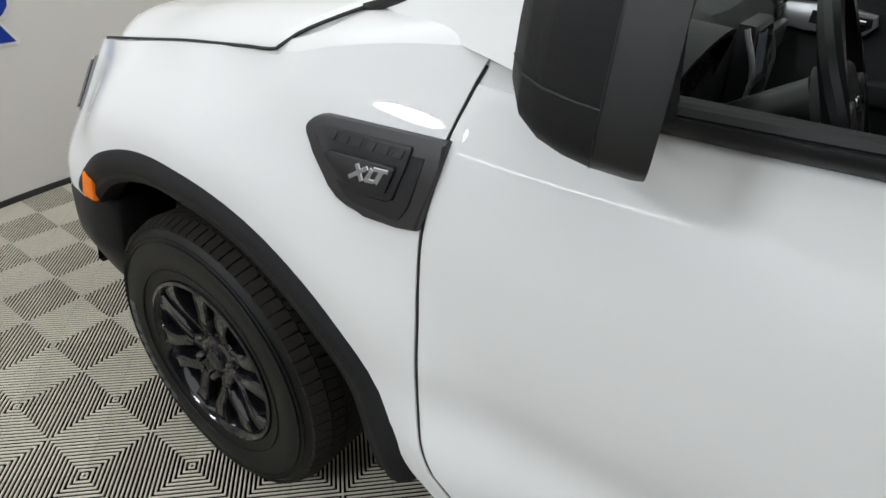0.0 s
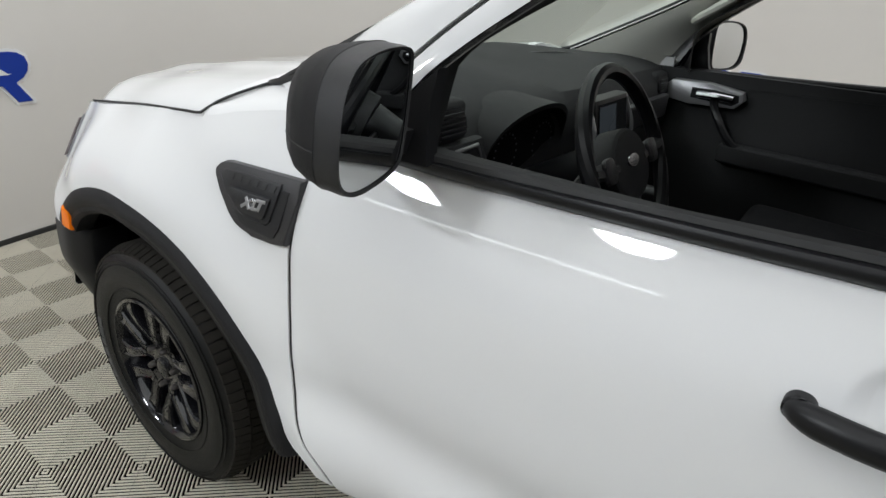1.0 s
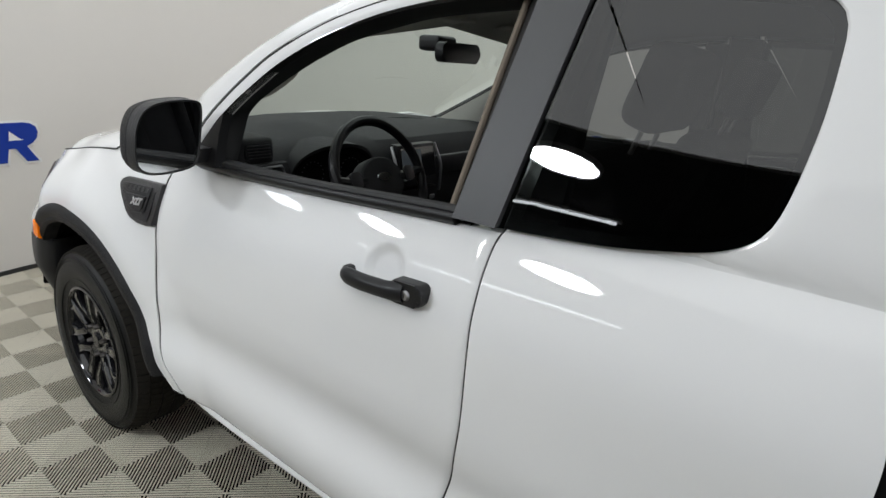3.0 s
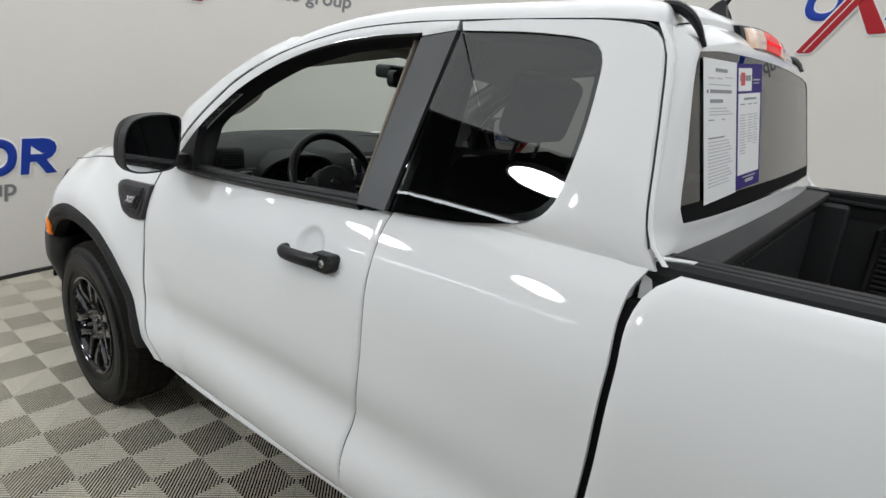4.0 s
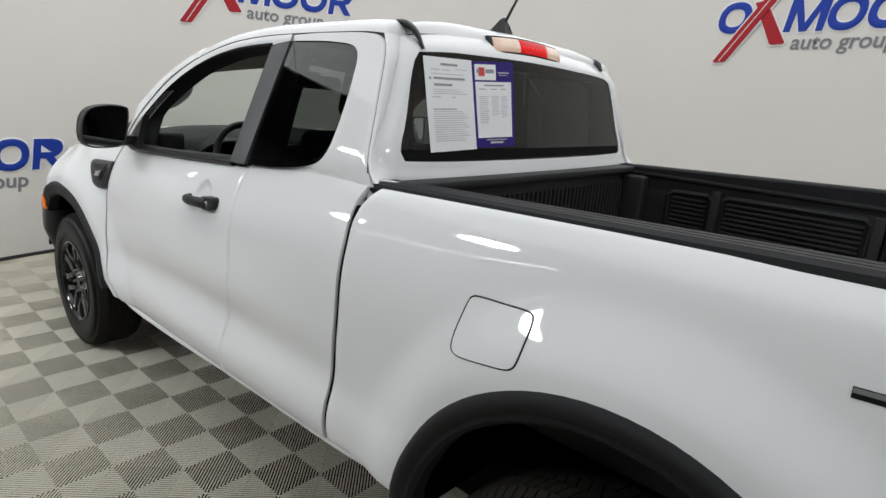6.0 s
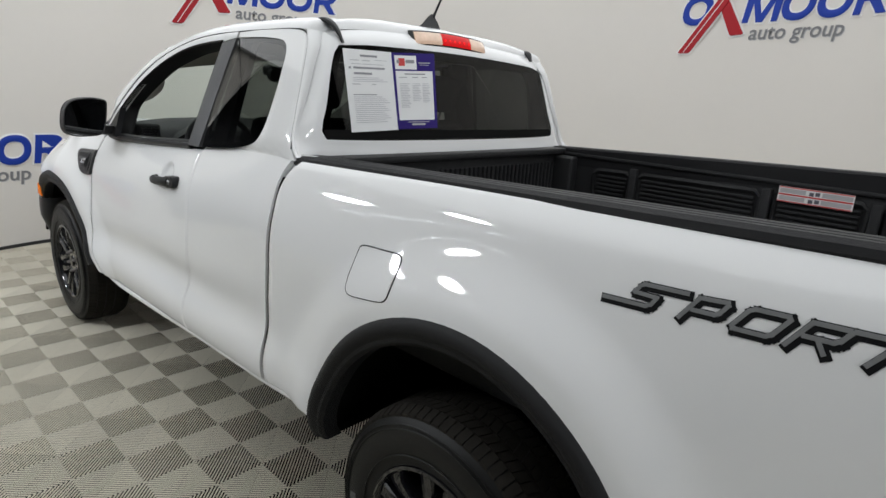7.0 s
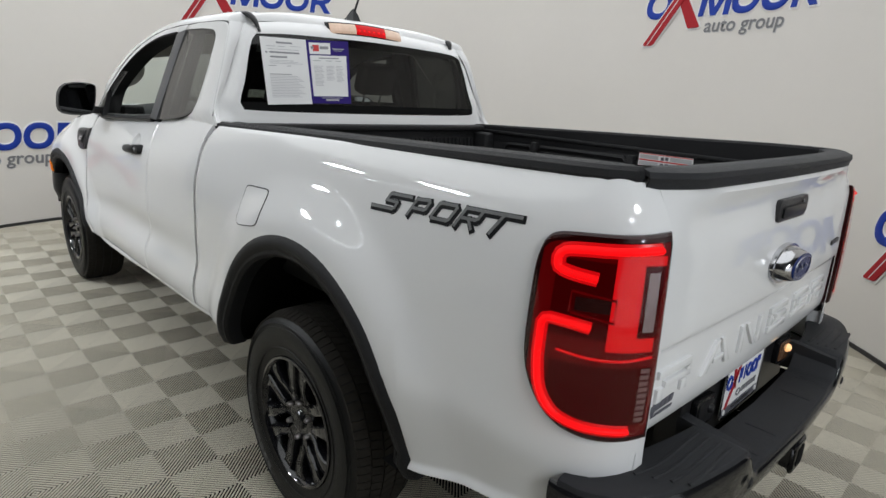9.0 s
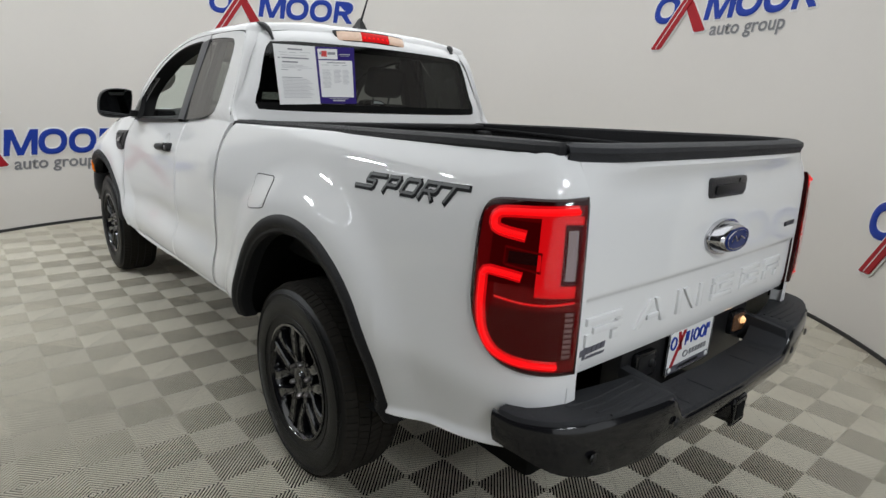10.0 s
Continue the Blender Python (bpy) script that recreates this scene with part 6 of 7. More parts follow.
        part("wheel_nut", F(lathe([(0.0, yo + 0.012), (0.006, yo + 0.013), (0.0095, yo + 0.018), (0.0105, yo + 0.040)], 6, W @ Matrix.Translation((0.066 * math.cos(a), 0.066 * math.sin(a), 0)))), DULLNUT, rim, "dark steel wheel nut")
    part("valve", F(tube([W @ Vector((0.190 * math.cos(0.4), 0.190 * math.sin(0.4), yo + 0.03)), W @ Vector((0.175 * math.cos(0.42), 0.175 * math.sin(0.42), yo + 0.012))], 0.0035, 6)), SATIN, rim)


wheel(0.0, False, 12)
wheel(3.225, False, 4)
wheel(0.0, True, 20)
wheel(3.225, True, 50)
for x in (0.0, 3.225):
    part("axle", tube([(x, 0.24, 0.374), (x, 2 * YC - 0.24, 0.374)], 0.05, 12), DARK, truck)

# ---- roof fittings ----
def brake_face(y, z, off=0.0):
    e = max(0.0, (abs(y - 0.915) - 0.17) / 0.045)
    return Vector((2.384 - 0.42 * (z - 1.746) + off - 0.010 * e ** 2, y, z + 0.010 * (0.5 - ((y - 0.915) / 0.215) ** 2)))


brake = part("third_brake_lamp", sheet(steps(24, 0.01), steps(6), lambda u, v: brake_face(lerp(0.696, 1.134, u), lerp(1.742, 1.798, v)), 0.016, d=(-1, 0, 0), soft=0.003), GLOSSB, truck, "high-mounted brake lamp with warm lit ends")
for y0, y1, m, nm, lb in ((0.705, 0.845, WARMLAMP, "cargo_lamp", "warm lit cargo lamp lens"), (0.847, 1.020, REDMID, "brake_lens", "red lens"), (1.022, 1.126, WARMLAMP, "cargo_lamp", "warm lit cargo lamp lens")):
    own = part(nm, sheet(steps(12), steps(6), lambda u, v: brake_face(lerp(y0, y1, u), lerp(1.748, 1.793, v), 0.004 + 0.004 * math.sin(math.pi * v)), 0.006, d=(-1, 0, 0), soft=0.002), m, brake, lb)
    for k in range(0 if m is WARMLAMP else 6):
        ya = lerp(y0, y1, (k + 0.5) / 6)
        part("facet", box(brake_face(ya, 1.768).x + 0.006, brake_face(ya, 1.768).x + 0.0095, ya - 0.007, ya + 0.007, 1.757, 1.776, 0.002, 1), LEDR, own)
fin = part("antenna", prism([(2.09, 1.806), (2.14, 1.818), (2.19, 1.846), (2.216, 1.878), (2.230, 1.886), (2.240, 1.882), (2.248, 1.852), (2.272, 1.806)], lambda x, z: (x, YC - 0.03 + 0.024 * max(0, (z - 1.81) / 0.07), z), lambda x, z: (x, YC + 0.03 - 0.024 * max(0, (z - 1.81) / 0.07), z), 0.004), SATIN, truck, "black roof antenna with a mast")
part("mast", tube([(2.236, YC, 1.868), (2.318, YC, 2.010), (2.408, YC, 2.160)], [0.006, 0.0035, 0.003], 8), SATIN, fin)
for a, b in (((0.52, 0.55, 1.272), (0.42, 1.05, 1.302)), ((0.42, 1.02, 1.29), (0.55, 1.45, 1.285))):
    part("wiper", tube(path3([a, tuple((Vector(a) + Vector(b)) / 2 + Vector((0.03, 0, 0.012))), b], 10), 0.008, 6), SATIN, truck)

# ---- cabin ----
def soft_block(x0, x1, y0, y1, z0, z1, r):
    return box(x0, x1, y0, y1, z0, z1, r, 4)


def dash_point(u, v):
    y = lerp(0.20, 2 * YC - 0.20, u)
    prof = [(0.30, 1.284), (0.42, 1.290), (0.55, 1.289), (0.68, 1.284), (0.755, 1.274), (0.800, 1.248), (0.822, 1.19), (0.832, 1.12), (0.83, 1.06), (0.80, 0.98), (0.77, 0.90), (0.70, 0.78), (0.62, 0.62)]
    x, z = path3([(a, b, 0) for a, b in prof], 20)[round(v * 20)][:2]
    hood_d = 0.030 * math.exp(-((y - 0.56) / 0.16) ** 2) * max(0.0, 1 - abs(v - 0.22) / 0.20)
    hump = 0.02 * math.exp(-((y - YC) / 0.22) ** 2)
    crown = 0.030 * (1 - (2 * u - 1) ** 2) * max(0.0, 1 - v / 0.35)
    fore = max(0.0, (0.60 - x) / 0.30) * (2 * u - 1) ** 4
    return Vector((x + 0.19 * fore + 1.4 * hood_d + hump, y, z - 0.022 * fore + hood_d + crown))


dash = part("dashboard", sheet(steps(40), steps(20), dash_point), INNER, truck, "charcoal dashboard")
scr = part("touchscreen", prism([(0.835, 1.095), (1.065, 1.095), (1.06, 1.255), (0.84, 1.255)], lambda y, z: (0.855 - 0.1 * (z - 1.1), y, z), lambda y, z: (0.905 - 0.2 * (z - 1.1), y, z), 0.010), SATIN, dash)
part("display", prism([(0.850, 1.130), (1.050, 1.130), (1.046, 1.243), (0.854, 1.243)], lambda y, z: (0.9055 - 0.2 * (z - 1.1), y, z), lambda y, z: (0.9075 - 0.2 * (z - 1.1), y, z)), SCREEN, scr)
part("picture", prism([(0.856, 1.150), (0.97, 1.150), (0.968, 1.236), (0.858, 1.236)], lambda y, z: (0.9076 - 0.2 * (z - 1.1), y, z), lambda y, z: (0.9082 - 0.2 * (z - 1.1), y, z)), SCREENP, scr)
for sgn in (-1, 1):
    part("screen_trim", tube(path3([(0.90, YC + 0.02 + sgn * 0.128, 1.06), (0.90, YC + 0.02 + sgn * 0.132, 1.15), (0.86, YC + 0.02 + sgn * 0.126, 1.25)], 10), 0.006, 6), INSILV, dash)
part("console_stack", box(0.80, 0.90, 0.83, 1.07, 0.80, 1.085, 0.015), SATIN, dash)
for k in range(5):
    part("button", box(0.898, 0.906, 0.855 + k * 0.041, 0.885 + k * 0.041, 1.030, 1.050, 0.003, 1), INSILV if k in (0, 4) else SATIN, dash)
part("trim_panel", box(0.835, 0.862, 1.10, 1.55, 1.115, 1.195, 0.012), BADGE, dash, "dark grey dash trim panel")
for y, z in ((0.278, 1.268), (1.582, 1.215)):
    pod = part("vent_pod", soft_block(0.66, 0.815, y - 0.062, y + 0.062, z - 0.075, z + 0.042, 0.022), INNER, dash)
    v = part("air_vent", prism(rrect(0.096, 0.052, 0.014), lambda a, b: (0.808 - 0.25 * b, y + a, z + b), lambda a, b: (0.822 - 0.25 * b, y + a, z + b), 0.004), SATIN, pod)
    for k in range(5):
        b = -0.018 + k * 0.009
        part("vane", box(0.821 - 0.25 * b, 0.826 - 0.25 * b, y - 0.040, y + 0.040, z + b - 0.0016, z + b + 0.0016), BADGE, v)
sp = part("switch_panel", prism([(0.242, 1.150), (0.236, 1.232), (0.372, 1.232), (0.392, 1.150)], lambda y, z: (0.815, y, z), lambda y, z: (0.852 - 0.2 * (z - 1.15), y, z), 0.008), INNER, dash)
part("switch_frame", tube([(0.855 - 0.2 * (z - 1.15), y, z) for y, z in ((0.256, 1.162), (0.252, 1.220), (0.345, 1.222), (0.372, 1.164))], 0.0045, 6, closed=True), INSILV, sp, "silver frame round the light switch")
part("switch_knob", lathe([(0.0, 0.02), (0.020, 0.018), (0.022, 0.0)], 20, Matrix.Translation((0.846, 0.300, 1.192)) @ pose(0, 0, 0, 0, 90)), SATIN, sp)
# hooded instrument binnacle
part("cluster_hood", sheet(steps(20), steps(5), lambda u, v: Vector((lerp(0.62, 0.872, v) - 0.035 * (1 - math.sin(math.pi * u)) * v, 0.562 - 0.182 * math.cos(math.pi * u), lerp(1.205, 1.10, v * 0.4) + lerp(0.088, 0.118, v) * math.sin(math.pi * u) ** 0.7)), 0.012, d=(-0.2, 0, -1), back=True), INNER, dash)
part("cluster_face", prism([(0.40, 1.09), (0.41, 1.20), (0.47, 1.255), (0.65, 1.255), (0.71, 1.20), (0.72, 1.09)], lambda y, z: (0.826, y, z), lambda y, z: (0.831, y, z)), DARK, dash)
for y in (0.475, 0.645):
    for k in range(14):
        a = radians(-40 + k * 20)
        part("dial_mark", box(0.832, 0.8335, y + 0.046 * math.cos(a) - 0.002, y + 0.046 * math.cos(a) + 0.002, 1.175 + 0.046 * math.sin(a) - 0.002, 1.175 + 0.046 * math.sin(a) + 0.002), INKD, dash)
# steering wheel
SC, SA = Vector((1.075, 0.555, 1.205)), 64
SM = Matrix.Translation(SC) @ pose(0, 0, 0, 0, SA)
sw = part("steering_wheel", tube([SM @ Vector((0.187 * math.cos(2 * math.pi * k / 48), 0.187 * math.sin(2 * math.pi * k / 48), 0)) for k in range(48)], 0.0165, 10, closed=True), SATIN, truck, "black leather steering wheel")
hubp = [(0.078 * math.cos(a) * (1.0 if math.cos(a) < 0 else 0.95), 0.095 * math.sin(a)) for a in (2 * math.pi * k / 28 for k in range(28))]
hb = part("airbag_cover", prism(hubp, lambda a, b: SM @ Vector((a + 0.01, b, -0.04)), lambda a, b: SM @ Vector((a + 0.01, b, 0.012)), 0.014, 3), INNER, sw)
part("emblem", prism(oval(0.013, 0.030, 24), lambda a, b: SM @ Vector((a, b, 0.010)), lambda a, b: SM @ Vector((a, b, 0.016)), 0.002, 1), CHROME, hb, "small silver oval emblem")
for s in (-1, 1):
    part("spoke", tube(path3([SM @ Vector((0.0, s * 0.07, -0.004)), SM @ Vector((0.0, s * 0.12, -0.006)), SM @ Vector((-0.01, s * 0.183, 0.0))], 8), 0.020, 8, flat=0.7), SATIN, sw)
    part("button_pad", prism(rrect(0.05, 0.045, 0.012), lambda a, b: SM @ Vector((a, s * 0.118 + b, 0.008)), lambda a, b: SM @ Vector((a, s * 0.118 + b, 0.016)), 0.003), BADGE, sw)
part("spoke", tube([SM @ Vector((0.07, 0, -0.004)), SM @ Vector((0.183, 0, 0.0))], 0.020, 8, flat=0.7), BADGE, sw)
part("steering_column", tube([SM @ Vector((0, 0, -0.04)), SM @ Vector((0.03, 0, -0.30))], 0.055, 14), SATIN, truck)
for s in (-1, 1):
    part("stalk", tube([SM @ Vector((0, s * 0.05, -0.07)), SM @ Vector((0.02, s * 0.17, -0.06))], 0.008, 8), SATIN, truck)


def seat(yc):
    own = part("front_seat", soft_block(1.22, 1.74, yc - 0.25, yc + 0.25, 0.74, 0.90, 0.05), CLOTH, truck, "charcoal cloth front seat with headrest")
    T = Matrix.Translation((1.72, yc, 0.88)) @ pose(0, 0, 0, 0, 17)
    b = soft_block(-0.07, 0.07, -0.25, 0.25, 0.0, 0.56, 0.055)
    b.transform(T)
    part("backrest", b, CLOTH, own)
    for s in (-1, 1):
        b = soft_block(-0.11, 0.03, s * 0.22 - 0.045, s * 0.22 + 0.045, 0.06, 0.48, 0.035)
        b.transform(T)
        part("side_bolster", b, CLOTH, own)
    h = soft_block(-0.05, 0.05, -0.125, 0.125, 0.62, 0.80, 0.042)
    h.transform(T)
    part("headrest", h, CLOTH, own)
    for s in (-1, 1):
        part("headrest_post", tube([T @ Vector((0, s * 0.06, 0.54)), T @ Vector((0, s * 0.06, 0.66))], 0.006, 8), STEEL, own)


seat(0.555)
seat(2 * YC - 0.555)
part("centre_console", soft_block(0.88, 1.62, 0.835, 1.025, 0.62, 0.90, 0.03), INNER, truck)
lev = part("gear_lever", tube([(1.02, YC, 0.88), (1.04, YC, 1.00)], 0.012, 8), SATIN, truck)
part("knob", soft_block(1.01, 1.075, YC - 0.028, YC + 0.028, 0.985, 1.045, 0.02), SATIN, lev)
part("rear_bench", soft_block(2.02, 2.36, 0.22, 2 * YC - 0.22, 0.62, 0.84, 0.03), CLOTH, truck)
part("rear_backrest", soft_block(2.30, 2.385, 0.20, 2 * YC - 0.20, 0.80, 1.36, 0.03), CLOTH, truck)
part("cab_floor", box(0.5, 2.40, 0.12, 2 * YC - 0.12, 0.52, 0.58), INNER, truck)
part("headliner", sheet([i / (len(RIM_) - 1) for i in range(len(RIM_))], [0.03, 0.1, 0.3, 0.6, 1.0], lambda u, v: roof_point(u, v) - Vector((0, 0, 0.04))), TRIMG, truck, "light grey headliner")
both("pillar_lining", sheet([i / 24 for i in range(25)], steps(5), lambda u, v: A[round(u * 24)].lerp(Bc[round(u * 24)], v) + Vector((0.016, 0.034, -0.012)) + Vector((0.012, 0.022, 0)) * math.sin(math.pi * v), 0.02, d=(-0.3, -0.9, 0)), TRIMG, truck, "grey front pillar lining")
both("grab_bar", tube(path3([(0.86, 0.235, 1.435), (0.90, 0.272, 1.462), (0.97, 0.290, 1.512), (1.03, 0.275, 1.562)], 12), 0.014, 8), TRIMG, truck, "grey grab handle on the pillar")
both("pillar_inner", band([Vector((x, glass_y(z) + 0.07, z)) for x, z in ((1.75, 1.0), (1.755, 1.30), (1.765, 1.5), (1.785, 1.72))], [Vector((x, glass_y(z) + 0.06, z)) for x, z in ((1.93, 1.0), (1.90, 1.30), (1.89, 1.5), (1.89, 1.72))], 3, None, 0.03), INNER, truck)
rvm = part("rear_view_mirror", prism(rrect(0.245, 0.068, 0.026), lambda a, b: (1.00 - 0.06 * a, 0.985 + a, 1.600 + b), lambda a, b: (1.035 - 0.06 * a, 0.985 + a, 1.600 + b), 0.008), SATIN, truck, "black interior mirror")
part("mount", soft_block(0.90, 1.00, 0.89, 1.0, 1.60, 1.655, 0.02), SATIN, rvm)
part("sun_visor", box(1.08, 1.22, 0.36, 0.80, 1.690, 1.705, 0.006), TRIMG, truck)
part("sun_visor", box(1.08, 1.22, 1.06, 1.50, 1.690, 1.705, 0.006), TRIMG, truck)

# ---- papers taped to the rear window ----
def on_glass(y, z, off):
    return Vector((back_x(z) + bow_back(y) + 0.003 + off, y, z))


def paper(name, quad, label, margin, border):
    a, b, c, d = [Vector(q) for q in quad]     # top left, top right, bottom right, bottom left
    def at(u, v):
        return a.lerp(b, u).lerp(d.lerp(c, u), v)
    def rect(u0, u1, v0, v1, off):
        return sheet(steps(4), steps(4), lambda u, v: on_glass(*at(lerp(u0, u1, u), lerp(v0, v1, v)), off), 0.0006, d=(-1, 0, 0))
    own = thing(name, on_glass(*at(0.5, 0.5), 0.0), label, "paper")
    part("sheet", rect(0, 1, 0, 1, 0.001), border, own)
    return own, rect


own, rect = paper("paper_notice", ((0.347, 1.694), (0.563, 1.700), (0.566, 1.424), (0.352, 1.415)), "white printed notice taped to the rear window", 0.05, PAPER)
rows = [(0.33, 0.68, 0.06, 0.085, PRINTD), (0.12, 0.30, 0.125, 0.135, INK), (0.36, 0.52, 0.125, 0.135, INK), (0.62, 0.88, 0.115, 0.122, INK), (0.14, 0.80, 0.17, 0.178, INK), (0.08, 0.12, 0.21, 0.235, PRINTD), (0.17, 0.82, 0.208, 0.232, PRINTD), (0.17, 0.54, 0.275, 0.30, PRINTD)]
rows += [(0.15, 0.15 + 0.72 * (0.86 + 0.14 * ((k * 7) % 3 - 1)), 0.335 + 0.022 * k, 0.342 + 0.022 * k, INK) for k in range(3)]
rows += [(0.12, 0.28, 0.415, 0.422, PRINTD), (0.52, 0.60, 0.415, 0.422, PRINTD), (0.12, 0.60, 0.54, 0.55, PRINTD)]
rows += [(0.12, 0.12 + 0.74 * (0.82 + 0.18 * (((k * 5) % 4) / 3)), 0.57 + 0.024 * k, 0.577 + 0.024 * k, INK) for k in range(14)]
for u0, u1, v0, v1, m in rows:
    part("print_line", rect(u0, u1, v0, v1, 0.0018), m, own)
own, rect = paper("price_sheet", ((0.563, 1.699), (0.789, 1.714), (0.775, 1.432), (0.564, 1.427)), "white price sheet with a violet border taped to the rear window", 0.05, PURPLE)
part("page", rect(0.06, 0.93, 0.235, 0.885, 0.0018), PAPER, own)
part("logo_field", rect(0.06, 0.55, 0.035, 0.215, 0.0018), PAPER, own)
part("red_mark", rect(0.14, 0.28, 0.07, 0.17, 0.0026), REDINK, own)
part("dark_mark", rect(0.30, 0.50, 0.09, 0.135, 0.0026), PRINTD, own)
part("dark_mark", rect(0.10, 0.16, 0.09, 0.135, 0.0026), PRINTD, own)
part("pale_line", rect(0.60, 0.88, 0.12, 0.133, 0.0026), SHADEP, own)
part("pale_line", rect(0.62, 0.84, 0.15, 0.158, 0.0026), SHADEP, own)
part("print_line", rect(0.26, 0.74, 0.268, 0.284, 0.0026), PRINTD, own)
for c, (u0, u1) in enumerate(((0.13, 0.36), (0.42, 0.62), (0.66, 0.84))):
    part("print_line", rect(u0, u1 - 0.06, 0.315, 0.323, 0.0026), PRINTD, own)
    for k in range((15, 11, 12)[c]):
        part("print_line", rect(u0, u1 - 0.05 * ((k * 3 + c) % 4) / 3, 0.40 + 0.022 * k, 0.408 + 0.022 * k, 0.0026), INK, own)
part("pale_line", rect(0.25, 0.78, 0.905, 0.915, 0.0026), SHADEP, own)
part("pale_line", rect(0.35, 0.68, 0.93, 0.955, 0.0026), SHADEP, own)

# ---- signs on the wall ----
def wall_sign(deg0, base):
    """Blue rings and blocks, a red crossing mark and a grey line of text; deg0 is the left end."""
    D = 180 / math.pi / RAD
    own = thing("wall_sign", on_wall(deg0 - 12.4, base + 0.13, 0.0), "large blue and red printed sign on the white wall", "sign", "signs round the wall")
    def w(s, z, off):
        return on_wall(deg0 - s * D, base + z, off)
    def lean(s, z):
        return s + 0.14 * (z - 0.03)
    def outline(poly, wd, bm, off):
        for (a, b), (c, d) in zip(poly, poly[1:] + poly[:1]):
            p, q = Vector((a, b)), Vector((c, d))
            t = (q - p).normalized() * wd
            n = Vector((-t.y, t.x))
            c4 = [p - t + n, p - t - n, q + t - n, q + t + n]
            prism([tuple(v) for v in c4], lambda e, g: w(e, g, 0.001), lambda e, g: w(e, g, off), bm=bm)
    def letter(poly, m, name, off, label=""):
        bm = bmesh.new()
        outline(poly, 0.014, bm, off * 0.45)
        part("pale_edge", bm, HALO, own, "white edge of the raised letter")
        part(name, prism(poly, lambda a, b: w(a, b, 0.001), lambda a, b: w(a, b, off), 0.0025, 1), m, own, label)
    def hoop(cx, cz, rx, rz, wd, m, name, off):
        n = 56
        prof = [(0.0, 0.001), (0.0, off - 0.002), (0.003, off), (wd - 0.003, off), (wd, off - 0.002), (wd, 0.001)]
        def P(u, v):
            a = 2 * math.pi * u
            k, o = prof[round(v * 5)]
            e = 0.88      # squarish oval
            ca, sa = math.cos(a), math.sin(a)
            x = (rx - k) * math.copysign(abs(ca) ** e, ca)
            z = cz + (rz - k) * math.copysign(abs(sa) ** e, sa)
            return w(lean(cx + x, z), z, o)
        part(name, sheet([i / n for i in range(n + 1)], steps(5), P), m, own)
    B0, H = 0.030, 0.250
    for cx in (0.122, 0.985, 1.265):
        hoop(cx, B0 + H / 2, 0.146, H / 2 + 0.017, 0.080, HALO, "pale_ring", 0.0055)
        hoop(cx, B0 + H / 2, 0.132, H / 2 + 0.003, 0.056, BLUEP, "blue_ring", 0.0125)
    pm = [(0, 0), (0.052, 0), (0.058, 0.165), (0.122, 0), (0.176, 0), (0.240, 0.165), (0.246, 0), (0.298, 0), (0.298, H), (0.225, H), (0.149, 0.06), (0.073, H), (0, H)]
    letter([(lean(0.548 + a, B0 + b), B0 + b) for a, b in pm], BLUEP, "blue_block", 0.0125)
    pr = [(0, 0), (0.052, 0), (0.052, 0.090), (0.095, 0.090), (0.165, 0.0), (0.235, 0.0), (0.155, 0.100), (0.195, 0.118), (0.218, 0.150), (0.222, 0.185), (0.208, 0.222), (0.175, 0.243), (0.135, H), (0.0, H)]
    letter([(lean(1.425 + a, B0 + b), B0 + b) for a, b in pr], BLUEP, "blue_block", 0.0125)
    slot = [(0.055, 0.140), (0.125, 0.140), (0.150, 0.148), (0.160, 0.168), (0.152, 0.190), (0.130, 0.200), (0.055, 0.200)]
    part("letter_eye", prism([(lean(1.425 + a, B0 + b), B0 + b) for a, b in slot], lambda a, b: w(a, b, 0.010), lambda a, b: w(a, b, 0.0131), 0.0), HALO, own)
    # red crossing bars with a white line
    for poly in ([(0.285, 0.272), (0.372, 0.285), (0.580, -0.052), (0.568, -0.062), (0.478, -0.068), (0.462, -0.060)], [(0.018, -0.205), (0.030, -0.214), (0.108, -0.212), (0.128, -0.200), (0.565, 0.440), (0.545, 0.452), (0.475, 0.452), (0.455, 0.440)]):
        letter(poly, REDP, "red_bar", 0.0165 if len(poly) == 6 else 0.0195, "slanting raised red bar")
    part("white_line", prism([(0.066, -0.203), (0.074, -0.203), (0.508, 0.440), (0.500, 0.440)], lambda a, b: w(a, b, 0.015), lambda a, b: w(a, b, 0.0205)), HALO, own)
    # the line of text under it
    cu = bpy.data.curves.new("auto_group", "FONT")
    cu.body = "auto group"
    cu.size = 0.165
    cu.extrude = 0.0
    cu.offset = 0.0022
    cu.resolution_u = 3
    tmp = bpy.data.objects.new("auto_group", cu)
    scene.collection.objects.link(tmp)
    me = bpy.data.meshes.new_from_object(tmp.evaluated_get(bpy.context.evaluated_depsgraph_get()))
    bpy.data.objects.remove(tmp)
    xs = [v.co.x for v in me.vertices]
    k = 0.757 / (max(xs) - min(xs))
    for name, m, off, dx, dz in (("text_shadow", SHADEP, 0.0022, 0.006, -0.006), ("text_line", GREYP, 0.004, 0, 0)):
        m2 = me.copy()
        for v in m2.vertices:
            v.co = w(0.627 + dx + (v.co.x - min(xs)) * k + 0.12 * v.co.y, -0.104 + dz + v.co.y, off)
        m2.materials.append(m)
        ob = new(name, m2)
        ob.parent = own
        ob.matrix_parent_inverse = Matrix.Translation(-ROOT[own])
    return own


for a, low in ((211.3, True), (170.3, False), (129.4, True), (88.6, False), (49.0, True)):
    wall_sign(a, 0.70 if low else 2.275)

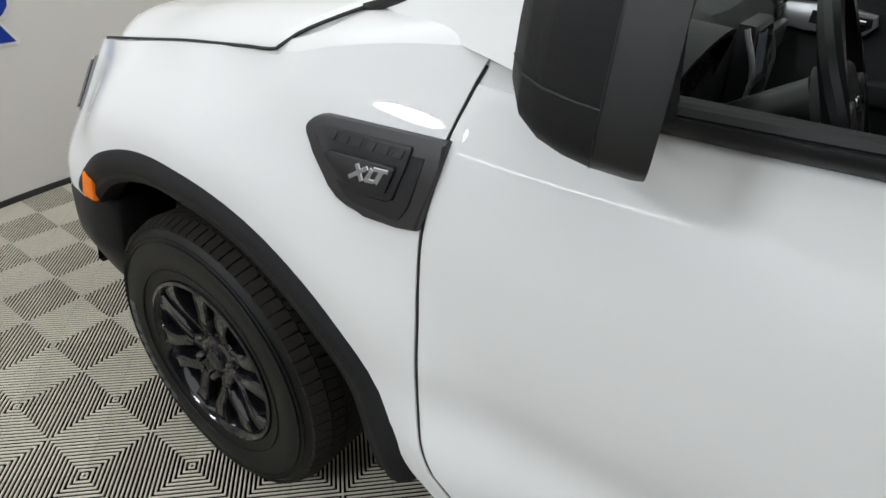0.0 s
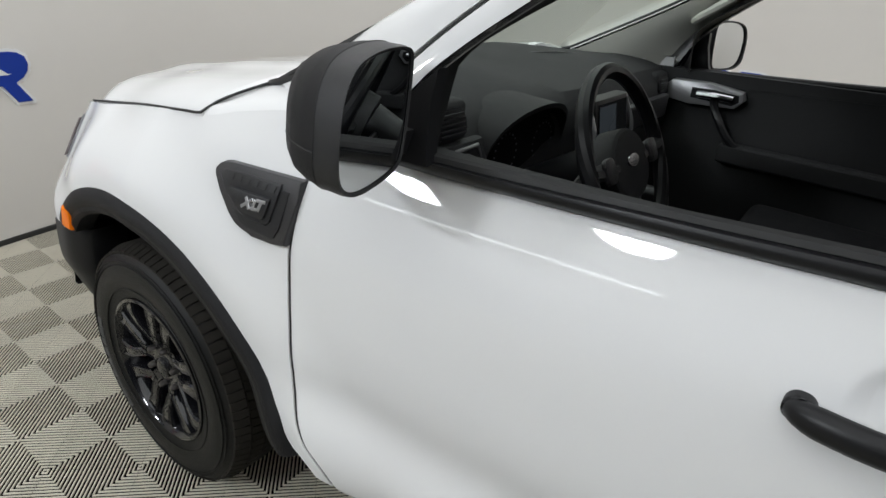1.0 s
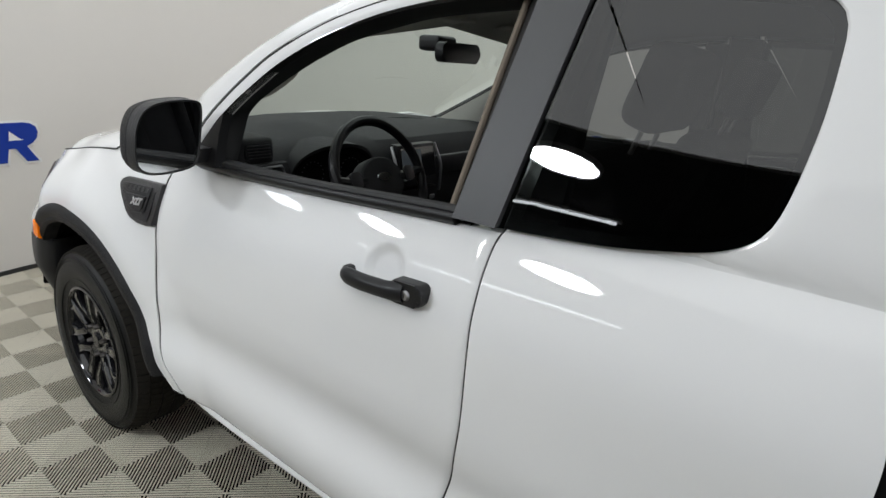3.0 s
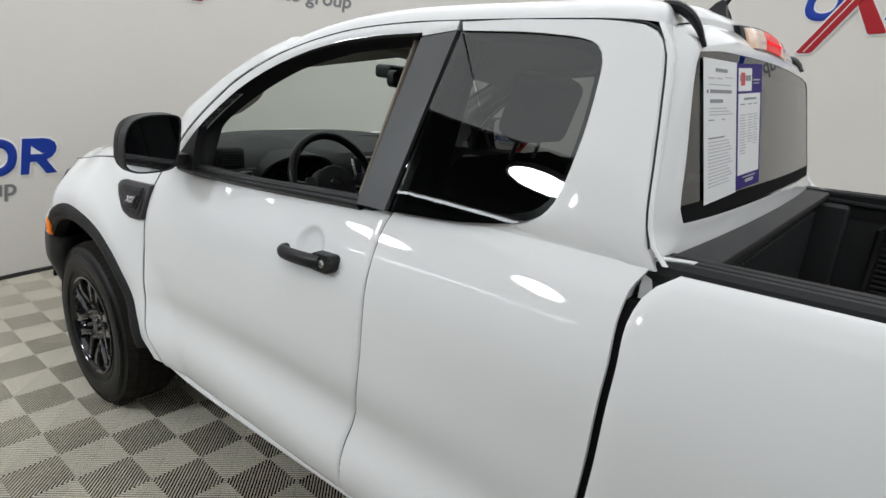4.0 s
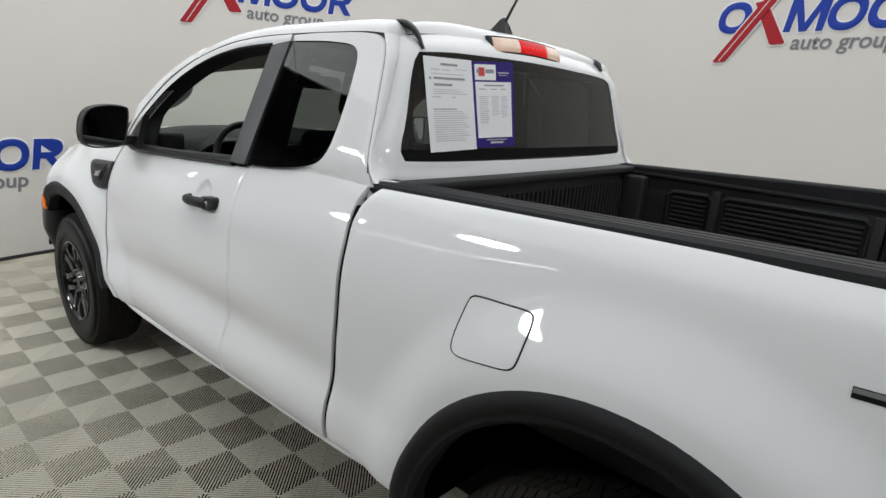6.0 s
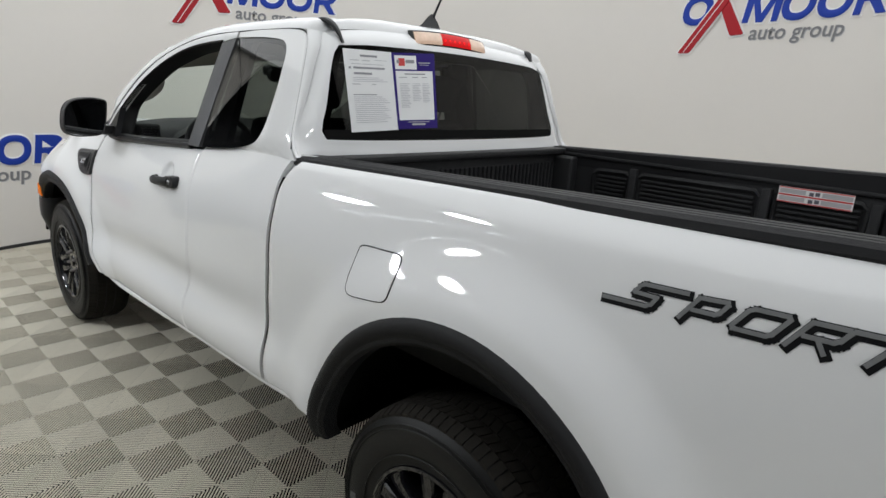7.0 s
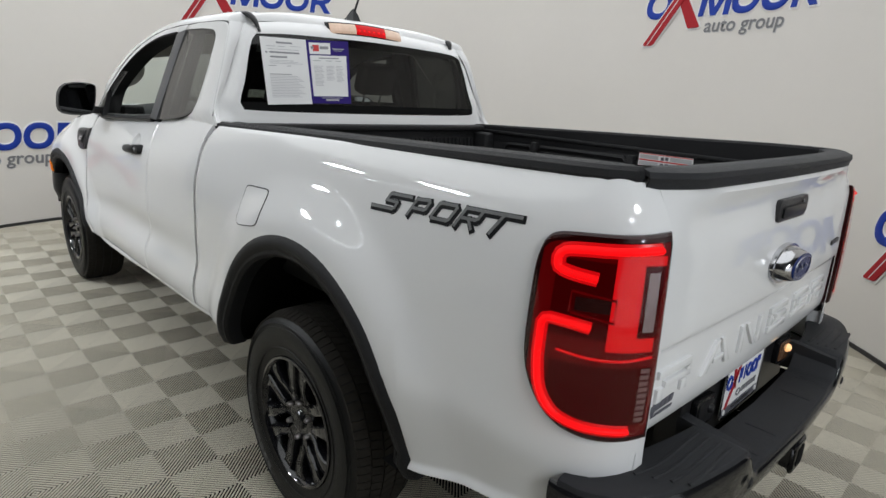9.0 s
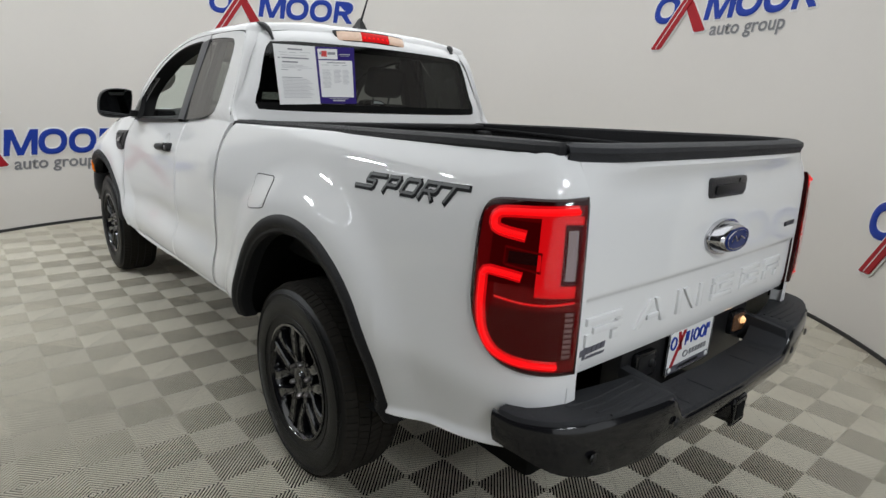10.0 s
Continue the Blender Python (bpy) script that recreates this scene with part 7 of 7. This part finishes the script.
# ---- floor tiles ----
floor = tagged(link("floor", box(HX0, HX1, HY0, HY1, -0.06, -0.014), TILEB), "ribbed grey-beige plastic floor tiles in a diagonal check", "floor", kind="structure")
S = 0.4 / math.sqrt(2)


def tile_mesh():
    """A tile with ribs square to its edges in four triangles; recessed base coloured as shade."""
    bm = bmesh.new()
    h = S / 2 - 0.0005
    n, w, t = 23, 0.0036, 0.014
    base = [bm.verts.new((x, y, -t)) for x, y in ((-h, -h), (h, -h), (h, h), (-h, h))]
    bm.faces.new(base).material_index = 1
    for q in range(4):
        R = Matrix.Rotation(q * math.pi / 2, 3, "Z")
        for k in range(n):
            a = (k + 0.5) / n * 2 * h - h
            L = abs(a)
            if h - L < 0.004:
                continue
            c = [(a - w / 2, -h), (a + w / 2, -h), (a + w / 2, -max(0.0, L - w / 2 if a < 0 else L + w / 2)), (a - w / 2, -max(0.0, L + w / 2 if a < 0 else L - w / 2))]
            top = [bm.verts.new(R @ Vector((x, y, 0.0))) for x, y in c]
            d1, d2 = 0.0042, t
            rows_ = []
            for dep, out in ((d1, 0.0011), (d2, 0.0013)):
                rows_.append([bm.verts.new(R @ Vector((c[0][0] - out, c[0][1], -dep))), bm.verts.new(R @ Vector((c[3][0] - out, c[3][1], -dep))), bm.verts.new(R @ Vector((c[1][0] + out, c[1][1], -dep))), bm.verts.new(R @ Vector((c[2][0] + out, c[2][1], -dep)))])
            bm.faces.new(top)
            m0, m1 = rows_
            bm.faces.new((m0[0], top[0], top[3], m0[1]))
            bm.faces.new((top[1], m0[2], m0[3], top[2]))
            # Lower rib flanks get the groove shade colour too.
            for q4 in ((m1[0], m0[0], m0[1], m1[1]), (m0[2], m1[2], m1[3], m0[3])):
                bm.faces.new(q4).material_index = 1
    me = bpy.data.meshes.new("floor_tile")
    bm.to_mesh(me)
    bm.free()
    me.materials.append(TILEM)
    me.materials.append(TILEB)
    return me


TM = tile_mesh()
U0, V0 = -0.28, -0.068
spots = []
for i in range(-40, 50):
    for j in range(-40, 50):
        u, v = i + U0 + 0.5, j + V0 + 0.5
        x, y = (u + v) * 0.2, (u - v) * 0.2
        inside_wall = math.hypot(x - CX, y - CY) < RAD + 0.22
        open_side = (y - 0.2 < -1.3 - 1.1 * (x + 1.4) or x > 3.6) and HX0 + 0.22 < x < HX1 - 0.22 and HY0 + 0.22 < y < HY1 - 0.22
        if inside_wall or open_side:
            spots.append((x, y))
spots.sort(key=lambda p: math.hypot(p[0] - 2.2, (p[1] + 0.6) * 1.3))
rot = Matrix.Rotation(math.pi / 4, 4, "Z")
for x, y in spots[:300]:
    o = new("floor_tile", TM)
    o.matrix_basis = Matrix.Translation((x, y, 0)) @ rot
    o.parent = floor
bm = bmesh.new()
rest = bpy.data.meshes.new("floor_tiles_beyond")
vv, ff, mi = [], [], []
tv = [rot @ v.co for v in TM.vertices]
for x, y in spots[300:]:
    b = len(vv)
    vv += [(c.x + x, c.y + y, c.z) for c in tv]
    ff += [[b + i for i in p.vertices] for p in TM.polygons]
    mi += [p.material_index for p in TM.polygons]
rest.from_pydata(vv, [], ff)
for p, k in zip(rest.polygons, mi):
    p.material_index = k
rest.materials.append(TILEM)
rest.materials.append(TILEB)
ob = tagged(new("floor_tiles_beyond", rest), kind="stuff")
ob.parent = floor
